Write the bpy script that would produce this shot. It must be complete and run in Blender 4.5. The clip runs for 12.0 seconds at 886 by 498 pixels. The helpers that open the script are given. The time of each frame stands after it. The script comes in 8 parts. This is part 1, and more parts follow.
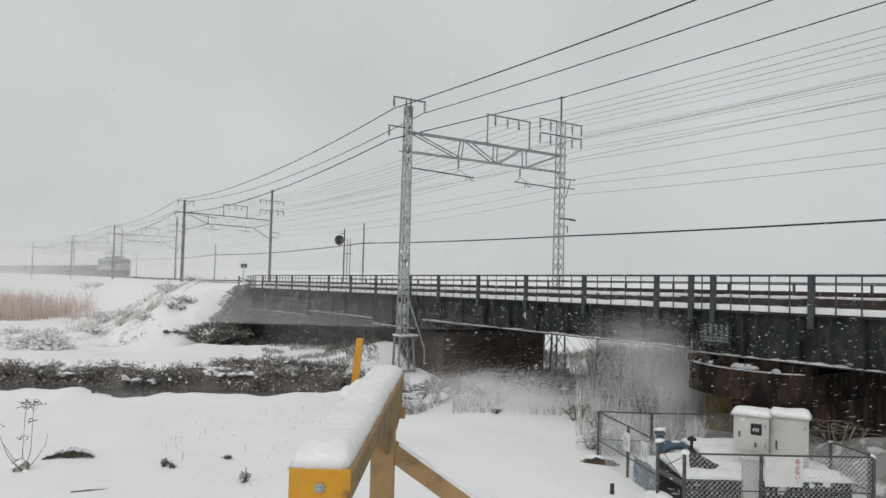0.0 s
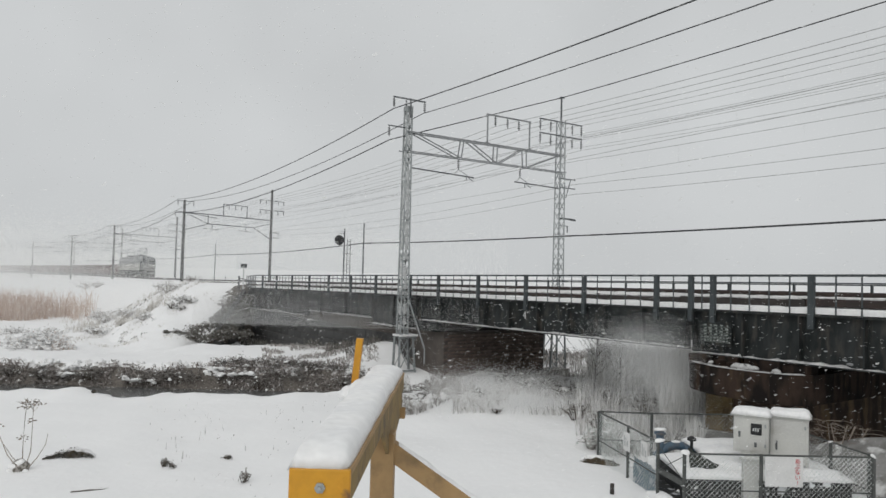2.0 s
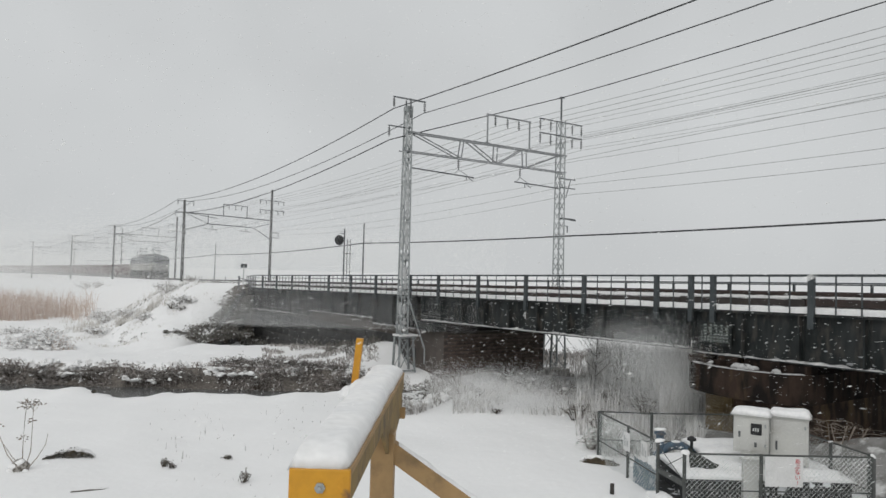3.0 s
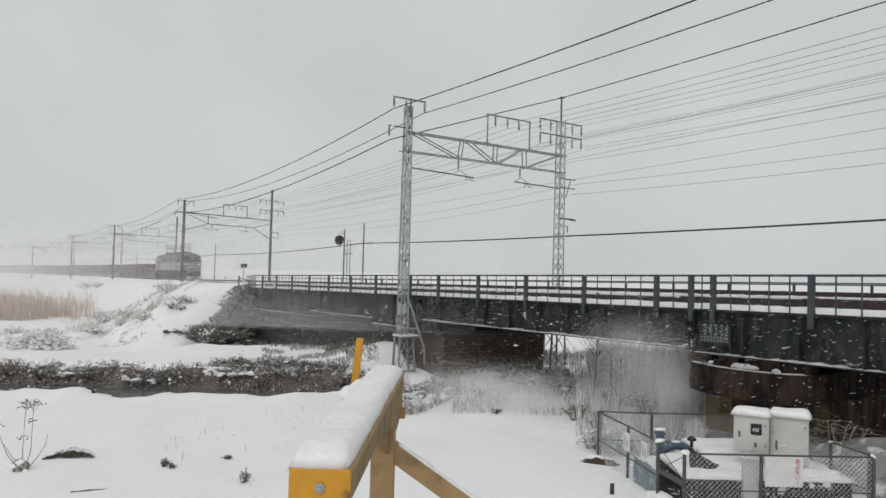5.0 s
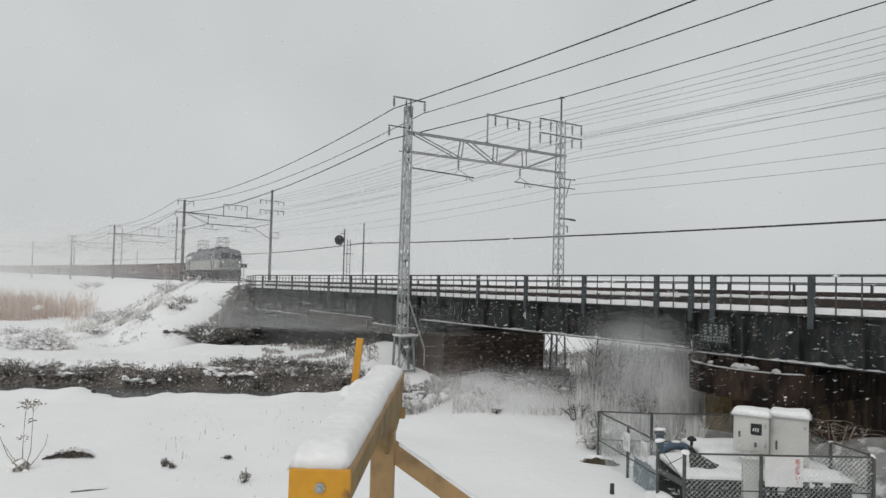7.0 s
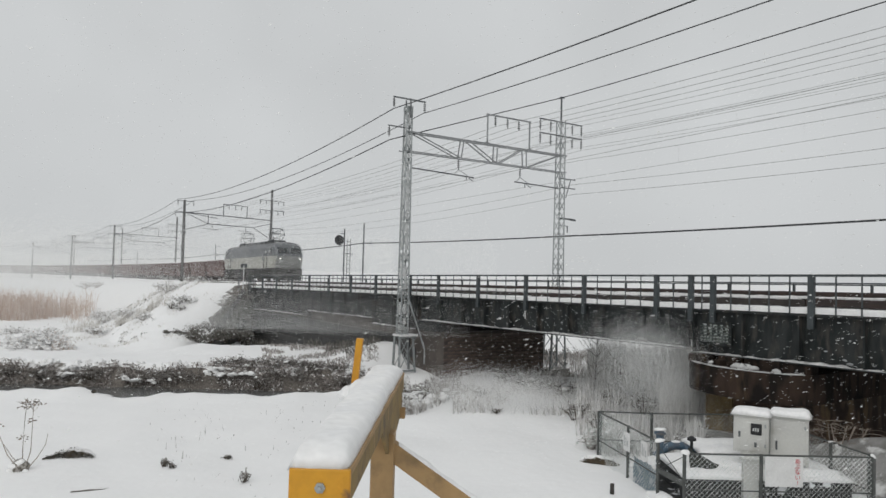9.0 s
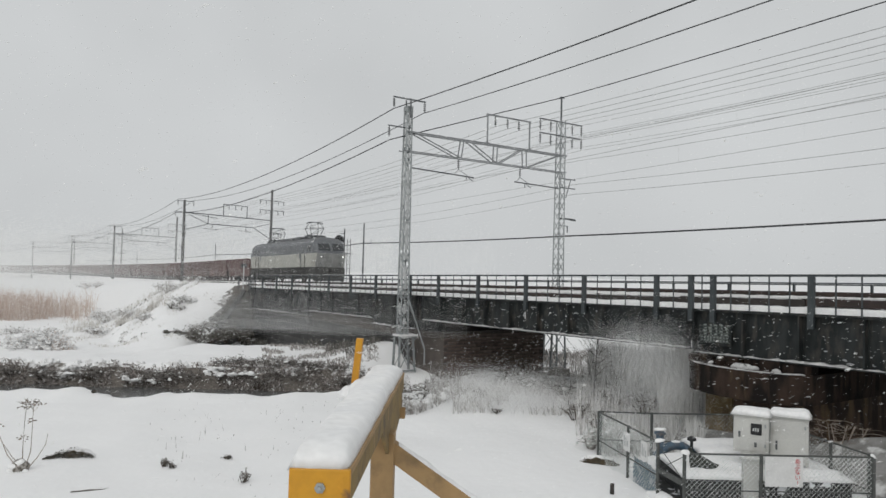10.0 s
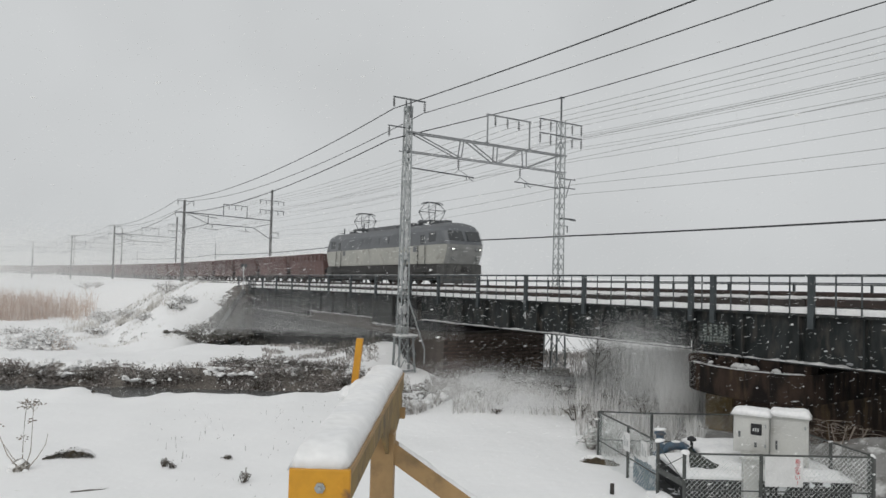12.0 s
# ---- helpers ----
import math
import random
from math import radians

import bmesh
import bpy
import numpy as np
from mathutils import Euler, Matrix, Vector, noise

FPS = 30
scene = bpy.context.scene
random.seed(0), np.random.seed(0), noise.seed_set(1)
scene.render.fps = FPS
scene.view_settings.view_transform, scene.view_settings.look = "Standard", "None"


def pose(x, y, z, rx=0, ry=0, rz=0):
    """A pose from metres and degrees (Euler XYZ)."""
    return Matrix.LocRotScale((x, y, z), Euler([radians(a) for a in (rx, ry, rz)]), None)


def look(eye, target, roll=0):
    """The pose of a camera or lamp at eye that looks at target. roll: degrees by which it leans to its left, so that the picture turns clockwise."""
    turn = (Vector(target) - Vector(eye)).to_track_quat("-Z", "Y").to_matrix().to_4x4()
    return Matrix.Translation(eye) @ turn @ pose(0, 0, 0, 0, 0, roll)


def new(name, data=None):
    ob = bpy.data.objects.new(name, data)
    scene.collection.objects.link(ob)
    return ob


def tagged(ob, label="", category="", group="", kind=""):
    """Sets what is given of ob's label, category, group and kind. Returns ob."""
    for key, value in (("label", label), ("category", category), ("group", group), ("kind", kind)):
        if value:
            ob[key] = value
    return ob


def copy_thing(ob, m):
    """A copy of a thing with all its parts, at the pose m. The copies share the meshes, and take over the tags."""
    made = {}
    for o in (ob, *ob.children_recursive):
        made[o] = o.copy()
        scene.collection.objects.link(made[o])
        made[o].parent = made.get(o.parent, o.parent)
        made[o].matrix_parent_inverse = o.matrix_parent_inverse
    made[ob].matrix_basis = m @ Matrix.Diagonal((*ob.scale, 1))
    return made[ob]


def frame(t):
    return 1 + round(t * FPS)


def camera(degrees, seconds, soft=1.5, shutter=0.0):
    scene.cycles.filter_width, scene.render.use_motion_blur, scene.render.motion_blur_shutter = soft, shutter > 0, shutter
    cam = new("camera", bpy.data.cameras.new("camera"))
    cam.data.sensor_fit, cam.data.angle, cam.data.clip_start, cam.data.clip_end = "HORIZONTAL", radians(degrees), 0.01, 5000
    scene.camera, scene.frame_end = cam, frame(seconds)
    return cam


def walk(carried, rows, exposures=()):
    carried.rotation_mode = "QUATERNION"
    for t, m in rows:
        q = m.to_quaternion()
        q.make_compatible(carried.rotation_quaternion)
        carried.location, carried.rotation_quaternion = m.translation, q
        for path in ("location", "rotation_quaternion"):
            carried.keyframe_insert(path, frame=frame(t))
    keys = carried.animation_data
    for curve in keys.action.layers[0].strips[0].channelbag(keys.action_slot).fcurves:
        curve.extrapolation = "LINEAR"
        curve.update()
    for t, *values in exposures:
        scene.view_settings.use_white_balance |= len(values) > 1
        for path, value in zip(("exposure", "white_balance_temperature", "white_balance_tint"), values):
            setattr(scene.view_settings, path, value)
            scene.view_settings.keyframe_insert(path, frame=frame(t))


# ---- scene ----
cam = camera(66.0, 12.0, soft=1.5, shutter=0.4)
_still = pose(0, 0, 4.6) @ pose(0, 0, 0, 92.022) @ pose(0, 0, 0, 0, 0, 1.526)
walk(cam, [(0.0, _still), (12.0, _still)], exposures=[(0.0, 0.0), (12.0, 0.0)])

# ---- daylight: thick overcast with falling snow ----
world = bpy.data.worlds.new("overcast")
scene.world = world
world.use_nodes = True
_wn, _wl = world.node_tree.nodes, world.node_tree.links
_wn.clear()
_sky = _wn.new("ShaderNodeTexSky")
_sky.sky_type = "NISHITA"
_sky.sun_disc = False
_sky.sun_elevation, _sky.sun_rotation = radians(38), radians(200)
_sky.dust_density, _sky.air_density = 6.0, 1.0
_hs = _wn.new("ShaderNodeHueSaturation")
_hs.inputs["Saturation"].default_value = 0.06
_mx = _wn.new("ShaderNodeMix")
_mx.data_type = "RGBA"
_mx.inputs[0].default_value = 0.93
_mx.inputs[7].default_value = (5.95, 6.13, 6.22, 1)
_bg = _wn.new("ShaderNodeBackground")
_bg.inputs["Strength"].default_value = 0.1
_wo = _wn.new("ShaderNodeOutputWorld")
_wl.new(_sky.outputs[0], _hs.inputs["Color"])
_wl.new(_hs.outputs[0], _mx.inputs[6])
# soft unevenness of the cloud layer
_tc = _wn.new("ShaderNodeTexCoord")
_cl = _wn.new("ShaderNodeTexNoise")
_cl.inputs["Scale"].default_value, _cl.inputs["Detail"].default_value = 3.2, 3.0
_cr = _wn.new("ShaderNodeMapRange")
_cr.inputs["From Min"].default_value, _cr.inputs["From Max"].default_value = 0.3, 0.7
_cr.inputs["To Min"].default_value, _cr.inputs["To Max"].default_value = 0.95, 1.06
_cm = _wn.new("ShaderNodeMix")
_cm.data_type, _cm.blend_type = "RGBA", "MULTIPLY"
_cm.inputs[0].default_value = 1.0
_wl.new(_tc.outputs["Generated"], _cl.inputs["Vector"])
_wl.new(_cl.outputs["Fac"], _cr.inputs["Value"])
_wl.new(_mx.outputs[2], _cm.inputs[6])
_wl.new(_cr.outputs[0], _cm.inputs[7])
_wl.new(_cm.outputs[2], _bg.inputs["Color"])
_wl.new(_bg.outputs[0], _wo.inputs["Surface"])

sun_data = bpy.data.lights.new("sun", "SUN")
sun_data.energy, sun_data.angle, sun_data.color = 0.72, radians(40), (1.0, 0.985, 0.96)
sun = new("sun", sun_data)
sun.matrix_world = look((-20, -50, 45), (0, 0, 0))


# ---- materials ----
def mat(name, base, second=None, rough=0.7, metal=0.0, scale=4.0, fine=40.0, bump=0.2, mixr=(0.35, 0.65),
        third=None, third_scale=0.8, third_range=(0.55, 0.7), transmit=0.0, rand=0.0, detail=6.0, spec=0.5, streak=0.0):
    """Surface with two scales of variation, fine relief and optional broad stains."""
    m = bpy.data.materials.new(name)
    m.use_nodes = True
    n, l = m.node_tree.nodes, m.node_tree.links
    b = n["Principled BSDF"]
    b.inputs["Roughness"].default_value, b.inputs["Metallic"].default_value = rough, metal
    b.inputs["Specular IOR Level"].default_value = spec
    if transmit:
        b.inputs["Transmission Weight"].default_value = transmit
    tc = n.new("ShaderNodeTexCoord")
    t1 = n.new("ShaderNodeTexNoise")
    t1.inputs["Scale"].default_value, t1.inputs["Detail"].default_value = scale, detail
    src = tc.outputs["Object"]
    if streak:
        # run-off streaks: the pattern is drawn out downwards
        mp = n.new("ShaderNodeMapping")
        mp.inputs["Scale"].default_value = (1.0, 1.0, streak)
        l.new(src, mp.inputs["Vector"])
        src = mp.outputs[0]
    l.new(src, t1.inputs["Vector"])
    ramp = n.new("ShaderNodeMapRange")
    ramp.inputs["From Min"].default_value, ramp.inputs["From Max"].default_value = mixr
    l.new(t1.outputs["Fac"], ramp.inputs["Value"])
    mix = n.new("ShaderNodeMix")
    mix.data_type = "RGBA"
    second = second or tuple(c * 0.8 for c in base)
    mix.inputs[6].default_value, mix.inputs[7].default_value = (*base, 1), (*second, 1)
    l.new(ramp.outputs[0], mix.inputs[0])
    out = mix.outputs[2]
    if third:
        t3 = n.new("ShaderNodeTexNoise")
        t3.inputs["Scale"].default_value, t3.inputs["Detail"].default_value = third_scale, 8.0
        l.new(src, t3.inputs["Vector"])
        r3 = n.new("ShaderNodeMapRange")
        r3.inputs["From Min"].default_value, r3.inputs["From Max"].default_value = third_range
        l.new(t3.outputs["Fac"], r3.inputs["Value"])
        m3 = n.new("ShaderNodeMix")
        m3.data_type = "RGBA"
        m3.inputs[7].default_value = (*third, 1)
        l.new(out, m3.inputs[6])
        l.new(r3.outputs[0], m3.inputs[0])
        out = m3.outputs[2]
    t2 = n.new("ShaderNodeTexNoise")
    t2.inputs["Scale"].default_value, t2.inputs["Detail"].default_value = fine, 4.0
    l.new(tc.outputs["Object"], t2.inputs["Vector"])
    grain = n.new("ShaderNodeMix")
    grain.data_type, grain.blend_type = "RGBA", "MULTIPLY"
    gr = n.new("ShaderNodeMapRange")
    gr.inputs["To Min"].default_value, gr.inputs["To Max"].default_value = 0.82, 1.12
    l.new(t2.outputs["Fac"], gr.inputs["Value"])
    grain.inputs[0].default_value = 1.0
    l.new(out, grain.inputs[6])
    l.new(gr.outputs[0], grain.inputs[7])
    out = grain.outputs[2]
    if rand:
        info = n.new("ShaderNodeObjectInfo")
        hv = n.new("ShaderNodeHueSaturation")
        rr = n.new("ShaderNodeMapRange")
        rr.inputs["To Min"].default_value, rr.inputs["To Max"].default_value = 1 - rand, 1 + rand
        l.new(info.outputs["Random"], rr.inputs["Value"])
        l.new(rr.outputs[0], hv.inputs["Value"])
        l.new(out, hv.inputs["Color"])
        out = hv.outputs[0]
    l.new(out, b.inputs["Base Color"])
    if bump:
        bp = n.new("ShaderNodeBump")
        bp.inputs["Strength"].default_value, bp.inputs["Distance"].default_value = bump, 0.03
        l.new(t2.outputs["Fac"], bp.inputs["Height"])
        l.new(bp.outputs[0], b.inputs["Normal"])
    return m


M_SNOWCAP = mat("snow_cap", (0.885, 0.88, 0.87), (0.83, 0.83, 0.83), rough=0.85, scale=3.0, fine=14.0, bump=0.12)
M_GIRDER = mat("green_black_girder_paint", (0.030, 0.034, 0.034), (0.014, 0.017, 0.017), rough=0.6, scale=3.0, fine=25.0, bump=0.25, third=(0.062, 0.056, 0.05), third_scale=5.0, third_range=(0.52, 0.70), spec=0.2, streak=0.3, mixr=(0.42, 0.6))
M_RAILING = mat("grey_green_railing_paint", (0.048, 0.058, 0.062), (0.032, 0.04, 0.043), rough=0.5, scale=5.0, fine=60.0)
M_GALV = mat("galvanised_steel", (0.36, 0.38, 0.38), (0.27, 0.29, 0.29), rough=0.5, metal=0.35, scale=3.0, fine=50.0, bump=0.1)
M_PORTAL = mat("greyed_galvanised_beam", (0.28, 0.29, 0.295), (0.20, 0.21, 0.215), rough=0.55, metal=0.3, scale=3.0, fine=50.0, bump=0.1)
M_STEEL_DARK = mat("weathered_steel", (0.13, 0.14, 0.145), (0.09, 0.095, 0.1), rough=0.6, metal=0.2, scale=3.0, fine=50.0, bump=0.1)
M_CONC = mat("stained_concrete", (0.30, 0.29, 0.27), (0.22, 0.21, 0.19), rough=0.9, scale=1.2, fine=20.0, bump=0.4, third=(0.15, 0.13, 0.11))
M_POLE = mat("pole_concrete", (0.17, 0.17, 0.168), (0.12, 0.12, 0.118), rough=0.85, scale=2.0, fine=30.0)
M_BRICK = mat("brown_pier_brick", (0.21, 0.152, 0.127), (0.145, 0.115, 0.102), rough=0.9, scale=1.6, fine=18.0, bump=0.4, third=(0.105, 0.093, 0.087), third_scale=0.9, third_range=(0.45, 0.65), rand=0.15)
M_MORTAR = mat("dark_mortar", (0.125, 0.106, 0.094), (0.095, 0.083, 0.075), rough=0.95, scale=2.0, fine=30.0)
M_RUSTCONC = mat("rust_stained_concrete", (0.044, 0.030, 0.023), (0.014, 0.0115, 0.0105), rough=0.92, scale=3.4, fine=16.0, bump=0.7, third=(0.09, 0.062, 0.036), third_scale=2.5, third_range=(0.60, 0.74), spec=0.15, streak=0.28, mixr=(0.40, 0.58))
M_OLDSNOW = mat("old_granular_snow", (0.66, 0.66, 0.65), (0.42, 0.42, 0.42), rough=0.9, scale=5.0, fine=30.0, bump=0.5, third=(0.12, 0.115, 0.11), third_scale=7.0, third_range=(0.58, 0.66))
# core brown lifted above the cap's tone, offsetting the shade under the bridge
M_PIERBROWN = mat("brown_weathered_pier", (0.115, 0.080, 0.060), (0.052, 0.039, 0.032), rough=0.92, scale=3.2, fine=16.0, bump=0.7, third=(0.17, 0.12, 0.07), third_scale=2.2, third_range=(0.58, 0.72), spec=0.15, streak=0.35, mixr=(0.40, 0.58))
M_STUCK = mat("thin_stuck_snow", (0.40, 0.41, 0.42), (0.2, 0.205, 0.21), rough=0.9, scale=6.0, fine=30.0, bump=0.2)
# ochre moss, its base raised to offset the shade below the cap
M_MOSSCONC = mat("mossy_stained_concrete", (0.20, 0.15, 0.08), (0.10, 0.075, 0.045), rough=0.92, scale=3.0, fine=16.0, bump=0.7, third=(0.25, 0.18, 0.085), third_scale=2.4, third_range=(0.54, 0.68), spec=0.15, streak=0.5)
M_APRON = mat("snow_dusted_concrete", (0.30, 0.295, 0.285), (0.19, 0.185, 0.175), rough=0.92, scale=2.4, fine=22.0, bump=0.5, third=(0.62, 0.62, 0.61), third_scale=3.0, third_range=(0.54, 0.66))
M_WALL = mat("dark_abutment_stone", (0.078, 0.078, 0.077), (0.060, 0.060, 0.059), rough=0.92, scale=1.5, fine=14.0, bump=0.5, rand=0.2)
M_RAIL = mat("rusty_rail", (0.065, 0.046, 0.04), (0.045, 0.036, 0.034), rough=0.6, metal=0.5, scale=3.0, fine=40.0)
M_SLEEPER = mat("dark_timber", (0.052, 0.044, 0.04), (0.034, 0.03, 0.028), rough=0.9, scale=5.0, fine=40.0)
M_WIRE = mat("cable_dark", (0.05, 0.052, 0.055), rough=0.6, metal=0.3, bump=0.0)
# grey raised so that distance haze is put into the wire colour
M_WIRE_THIN = mat("copper_wire_paled", (0.37, 0.375, 0.375), rough=0.55, metal=0.4, bump=0.0)
M_RIME = mat("rime_on_steel", (0.60, 0.61, 0.61), (0.42, 0.43, 0.43), rough=0.85, scale=9.0, fine=40.0, bump=0.3)
M_INSUL = mat("porcelain", (0.16, 0.165, 0.165), rough=0.25, bump=0.0)


# ---- mesh helpers ----
def part(name, bm, material, parent=None, label="", smooth=False):
    """One bmesh becomes one mesh object, under a thing or a part of it."""
    me = bpy.data.meshes.new(name)
    bm.to_mesh(me)
    bm.free()
    for mt in (material if isinstance(material, (list, tuple)) else (material,)):
        me.materials.append(mt)
    if smooth:
        for p in me.polygons:
            p.use_smooth = True
    ob = new(name, me)
    if parent is not None:
        ob.parent = parent
    if label:
        tagged(ob, label)
    return ob


def mesh_part(name, verts, faces, material, parent=None, smooth=False):
    me = bpy.data.meshes.new(name)
    me.from_pydata([tuple(v) for v in verts], [], faces)
    for mt in (material if isinstance(material, (list, tuple)) else (material,)):
        me.materials.append(mt)
    if smooth:
        me.polygons.foreach_set("use_smooth", [True] * len(me.polygons))
    ob = new(name, me)
    if parent is not None:
        ob.parent = parent
    return ob


def thing(name, x, y, z, rz=0.0, label="", category="", group="", kind=""):
    ob = new(name)
    ob.empty_display_size = 0.2
    ob.matrix_basis = pose(x, y, z, 0, 0, rz)
    return tagged(ob, label, category, group, kind)


def box(bm, x0, x1, y0, y1, z0, z1, bevel=0.0, m=None):
    r = bmesh.ops.create_cube(bm, size=1.0)
    vs = r["verts"]
    for v in vs:
        v.co = Vector(((x0 + x1) / 2 + v.co.x * (x1 - x0), (y0 + y1) / 2 + v.co.y * (y1 - y0), (z0 + z1) / 2 + v.co.z * (z1 - z0)))
    if bevel:
        es = list({e for v in vs for e in v.link_edges})
        r2 = bmesh.ops.bevel(bm, geom=es, offset=bevel, segments=2, affect="EDGES", profile=0.6)
        vs = list({v for f in r2["faces"] for v in f.verts} | {v for v in vs if v.is_valid})
    if m is not None:
        for v in vs:
            v.co = m @ v.co
    return vs


def bar(bm, a, b, w, h=None, up=(0, 0, 1)):
    """A square bar from a to b."""
    a, b = Vector(a), Vector(b)
    h = h or w
    d = (b - a)
    ln = d.length
    z = d.normalized()
    x = z.cross(Vector(up))
    if x.length < 1e-4:
        x = z.cross(Vector((1, 0, 0)))
    x.normalize()
    y = x.cross(z)
    vs = []
    for q in (a, b):
        for sx, sy in ((-1, -1), (1, -1), (1, 1), (-1, 1)):
            vs.append(bm.verts.new(q + x * (sx * w / 2) + y * (sy * h / 2)))
    for f in ((0, 1, 2, 3), (7, 6, 5, 4), (0, 4, 5, 1), (1, 5, 6, 2), (2, 6, 7, 3), (3, 7, 4, 0)):
        bm.faces.new([vs[i] for i in f])
    return vs


def rod(bm, pts, r, n=6, r2=None, caps=True):
    """A round rod along points, tapering from r to r2."""
    pts = [Vector(p) for p in pts]
    r2 = r if r2 is None else r2
    rings = []
    for i, p in enumerate(pts):
        d = (pts[min(i + 1, len(pts) - 1)] - pts[max(i - 1, 0)]).normalized()
        x = d.cross(Vector((0, 0, 1)))
        if x.length < 1e-3:
            x = d.cross(Vector((1, 0, 0)))
        x.normalize()
        y = d.cross(x)
        rr = r + (r2 - r) * i / max(1, len(pts) - 1)
        rings.append([bm.verts.new(p + (x * math.cos(k * 2 * math.pi / n) + y * math.sin(k * 2 * math.pi / n)) * rr) for k in range(n)])
    for a, b in zip(rings, rings[1:]):
        for k in range(n):
            bm.faces.new((a[k], a[(k + 1) % n], b[(k + 1) % n], b[k]))
    if caps and n > 2:
        bm.faces.new(rings[0][::-1])
        bm.faces.new(rings[-1])


def lathe(bm, profile, n=10, m=None):
    """Turned body from (radius, height) pairs."""
    m = m or Matrix.Identity(4)
    rings = [[bm.verts.new(m @ Vector((max(r, 1e-4) * math.cos(k * 2 * math.pi / n), max(r, 1e-4) * math.sin(k * 2 * math.pi / n), z))) for k in range(n)] for r, z in profile]
    for a, b in zip(rings, rings[1:]):
        for k in range(n):
            bm.faces.new((a[k], a[(k + 1) % n], b[(k + 1) % n], b[k]))
    bm.faces.new(rings[0][::-1])
    bm.faces.new(rings[-1])


def snow_pad(bm, x0, x1, y0, y1, z, h, m=None, nx=8, ny=4, seed=1, lip=0.02):
    """A soft rounded layer of snow on a flat top."""
    nx, ny = max(nx, 5), max(ny, 5)
    top = []
    for i in range(nx):
        row = []
        for j in range(ny):
            u, v = i / (nx - 1), j / (ny - 1)
            e = min(1.0, 4.2 * min(u, 1 - u) * (x1 - x0) / max(y1 - y0, 1e-3) + 0.0) * min(1.0, 4.2 * min(v, 1 - v))
            e = math.sqrt(max(0.0, 1 - (1 - e) ** 2))
            k = 0.8 + 0.35 * noise.noise(Vector((u * (x1 - x0) * 2.3 + seed, v * (y1 - y0) * 2.3, seed * 0.7)))
            row.append(bm.verts.new(Vector((x0 - lip + u * (x1 - x0 + 2 * lip), y0 - lip + v * (y1 - y0 + 2 * lip), z + h * e * k))))
        top.append(row)
    for i in range(nx - 1):
        for j in range(ny - 1):
            bm.faces.new((top[i][j], top[i + 1][j], top[i + 1][j + 1], top[i][j + 1]))
    rim = [top[i][0] for i in range(nx)] + [top[-1][j] for j in range(1, ny)] + [top[i][-1] for i in range(nx - 2, -1, -1)] + [top[0][j] for j in range(ny - 2, 0, -1)]
    bm.faces.new(rim[::-1])
    if m is not None:
        for row in top:
            for v in row:
                v.co = m @ v.co


# ---- the railway's own frame: s along the line (away from the viewer), o across it ----
ALPHA = 0.5776
DS = (-math.sin(ALPHA), math.cos(ALPHA))
DN = (math.cos(ALPHA), math.sin(ALPHA))
C0 = 16.895


def bend(s):
    return -0.00064 * max(0.0, s - 90.0) ** 2


def deck(s):
    """Height of the girder tops along the line."""
    if s < 100:
        return 3.4517 - 0.0172 * (s - 30)
    return deck(99.999) - 0.0104 * (s - 100)


def T(s, o, z=0.0):
    """World place from the line's frame; z above the girder tops."""
    q = C0 + o + bend(s)
    return Vector((DN[0] * q + DS[0] * s, DN[1] * q + DS[1] * s, deck(s) + z))


def to_line(x, y):
    s = x * DS[0] + y * DS[1]
    return s, x * DN[0] + y * DN[1] - C0 - bend(s)


def U(s, o, zw):
    p = T(s, o)
    return Vector((p.x, p.y, zw))


RAILTOP = 0.55
TRACKS = (2.05, 5.85)
LINE_DEG = math.degrees(ALPHA)
# ---- ground ----
def smooth(a, b, x):
    t = min(1.0, max(0.0, (x - a) / (b - a)))
    return t * t * (3 - 2 * t)


def fbm(x, y, k, seed=0.0):
    return noise.noise(Vector((x * k, y * k, seed))) + 0.5 * noise.noise(Vector((x * k * 2.1, y * k * 2.1, seed + 5.0)))


def edge_near(x):
    """Where the near field breaks off to the ditch."""
    return 24.8 - 0.35 * (1 - smooth(-15.5, -14.0, x)) - 1.0 * math.exp(-((x + 11.0) / 1.1) ** 2) + 0.25 * noise.noise(Vector((x * 0.35, 3.1, 0.2))) + 1.6 * smooth(-6.5, -2.0, x)


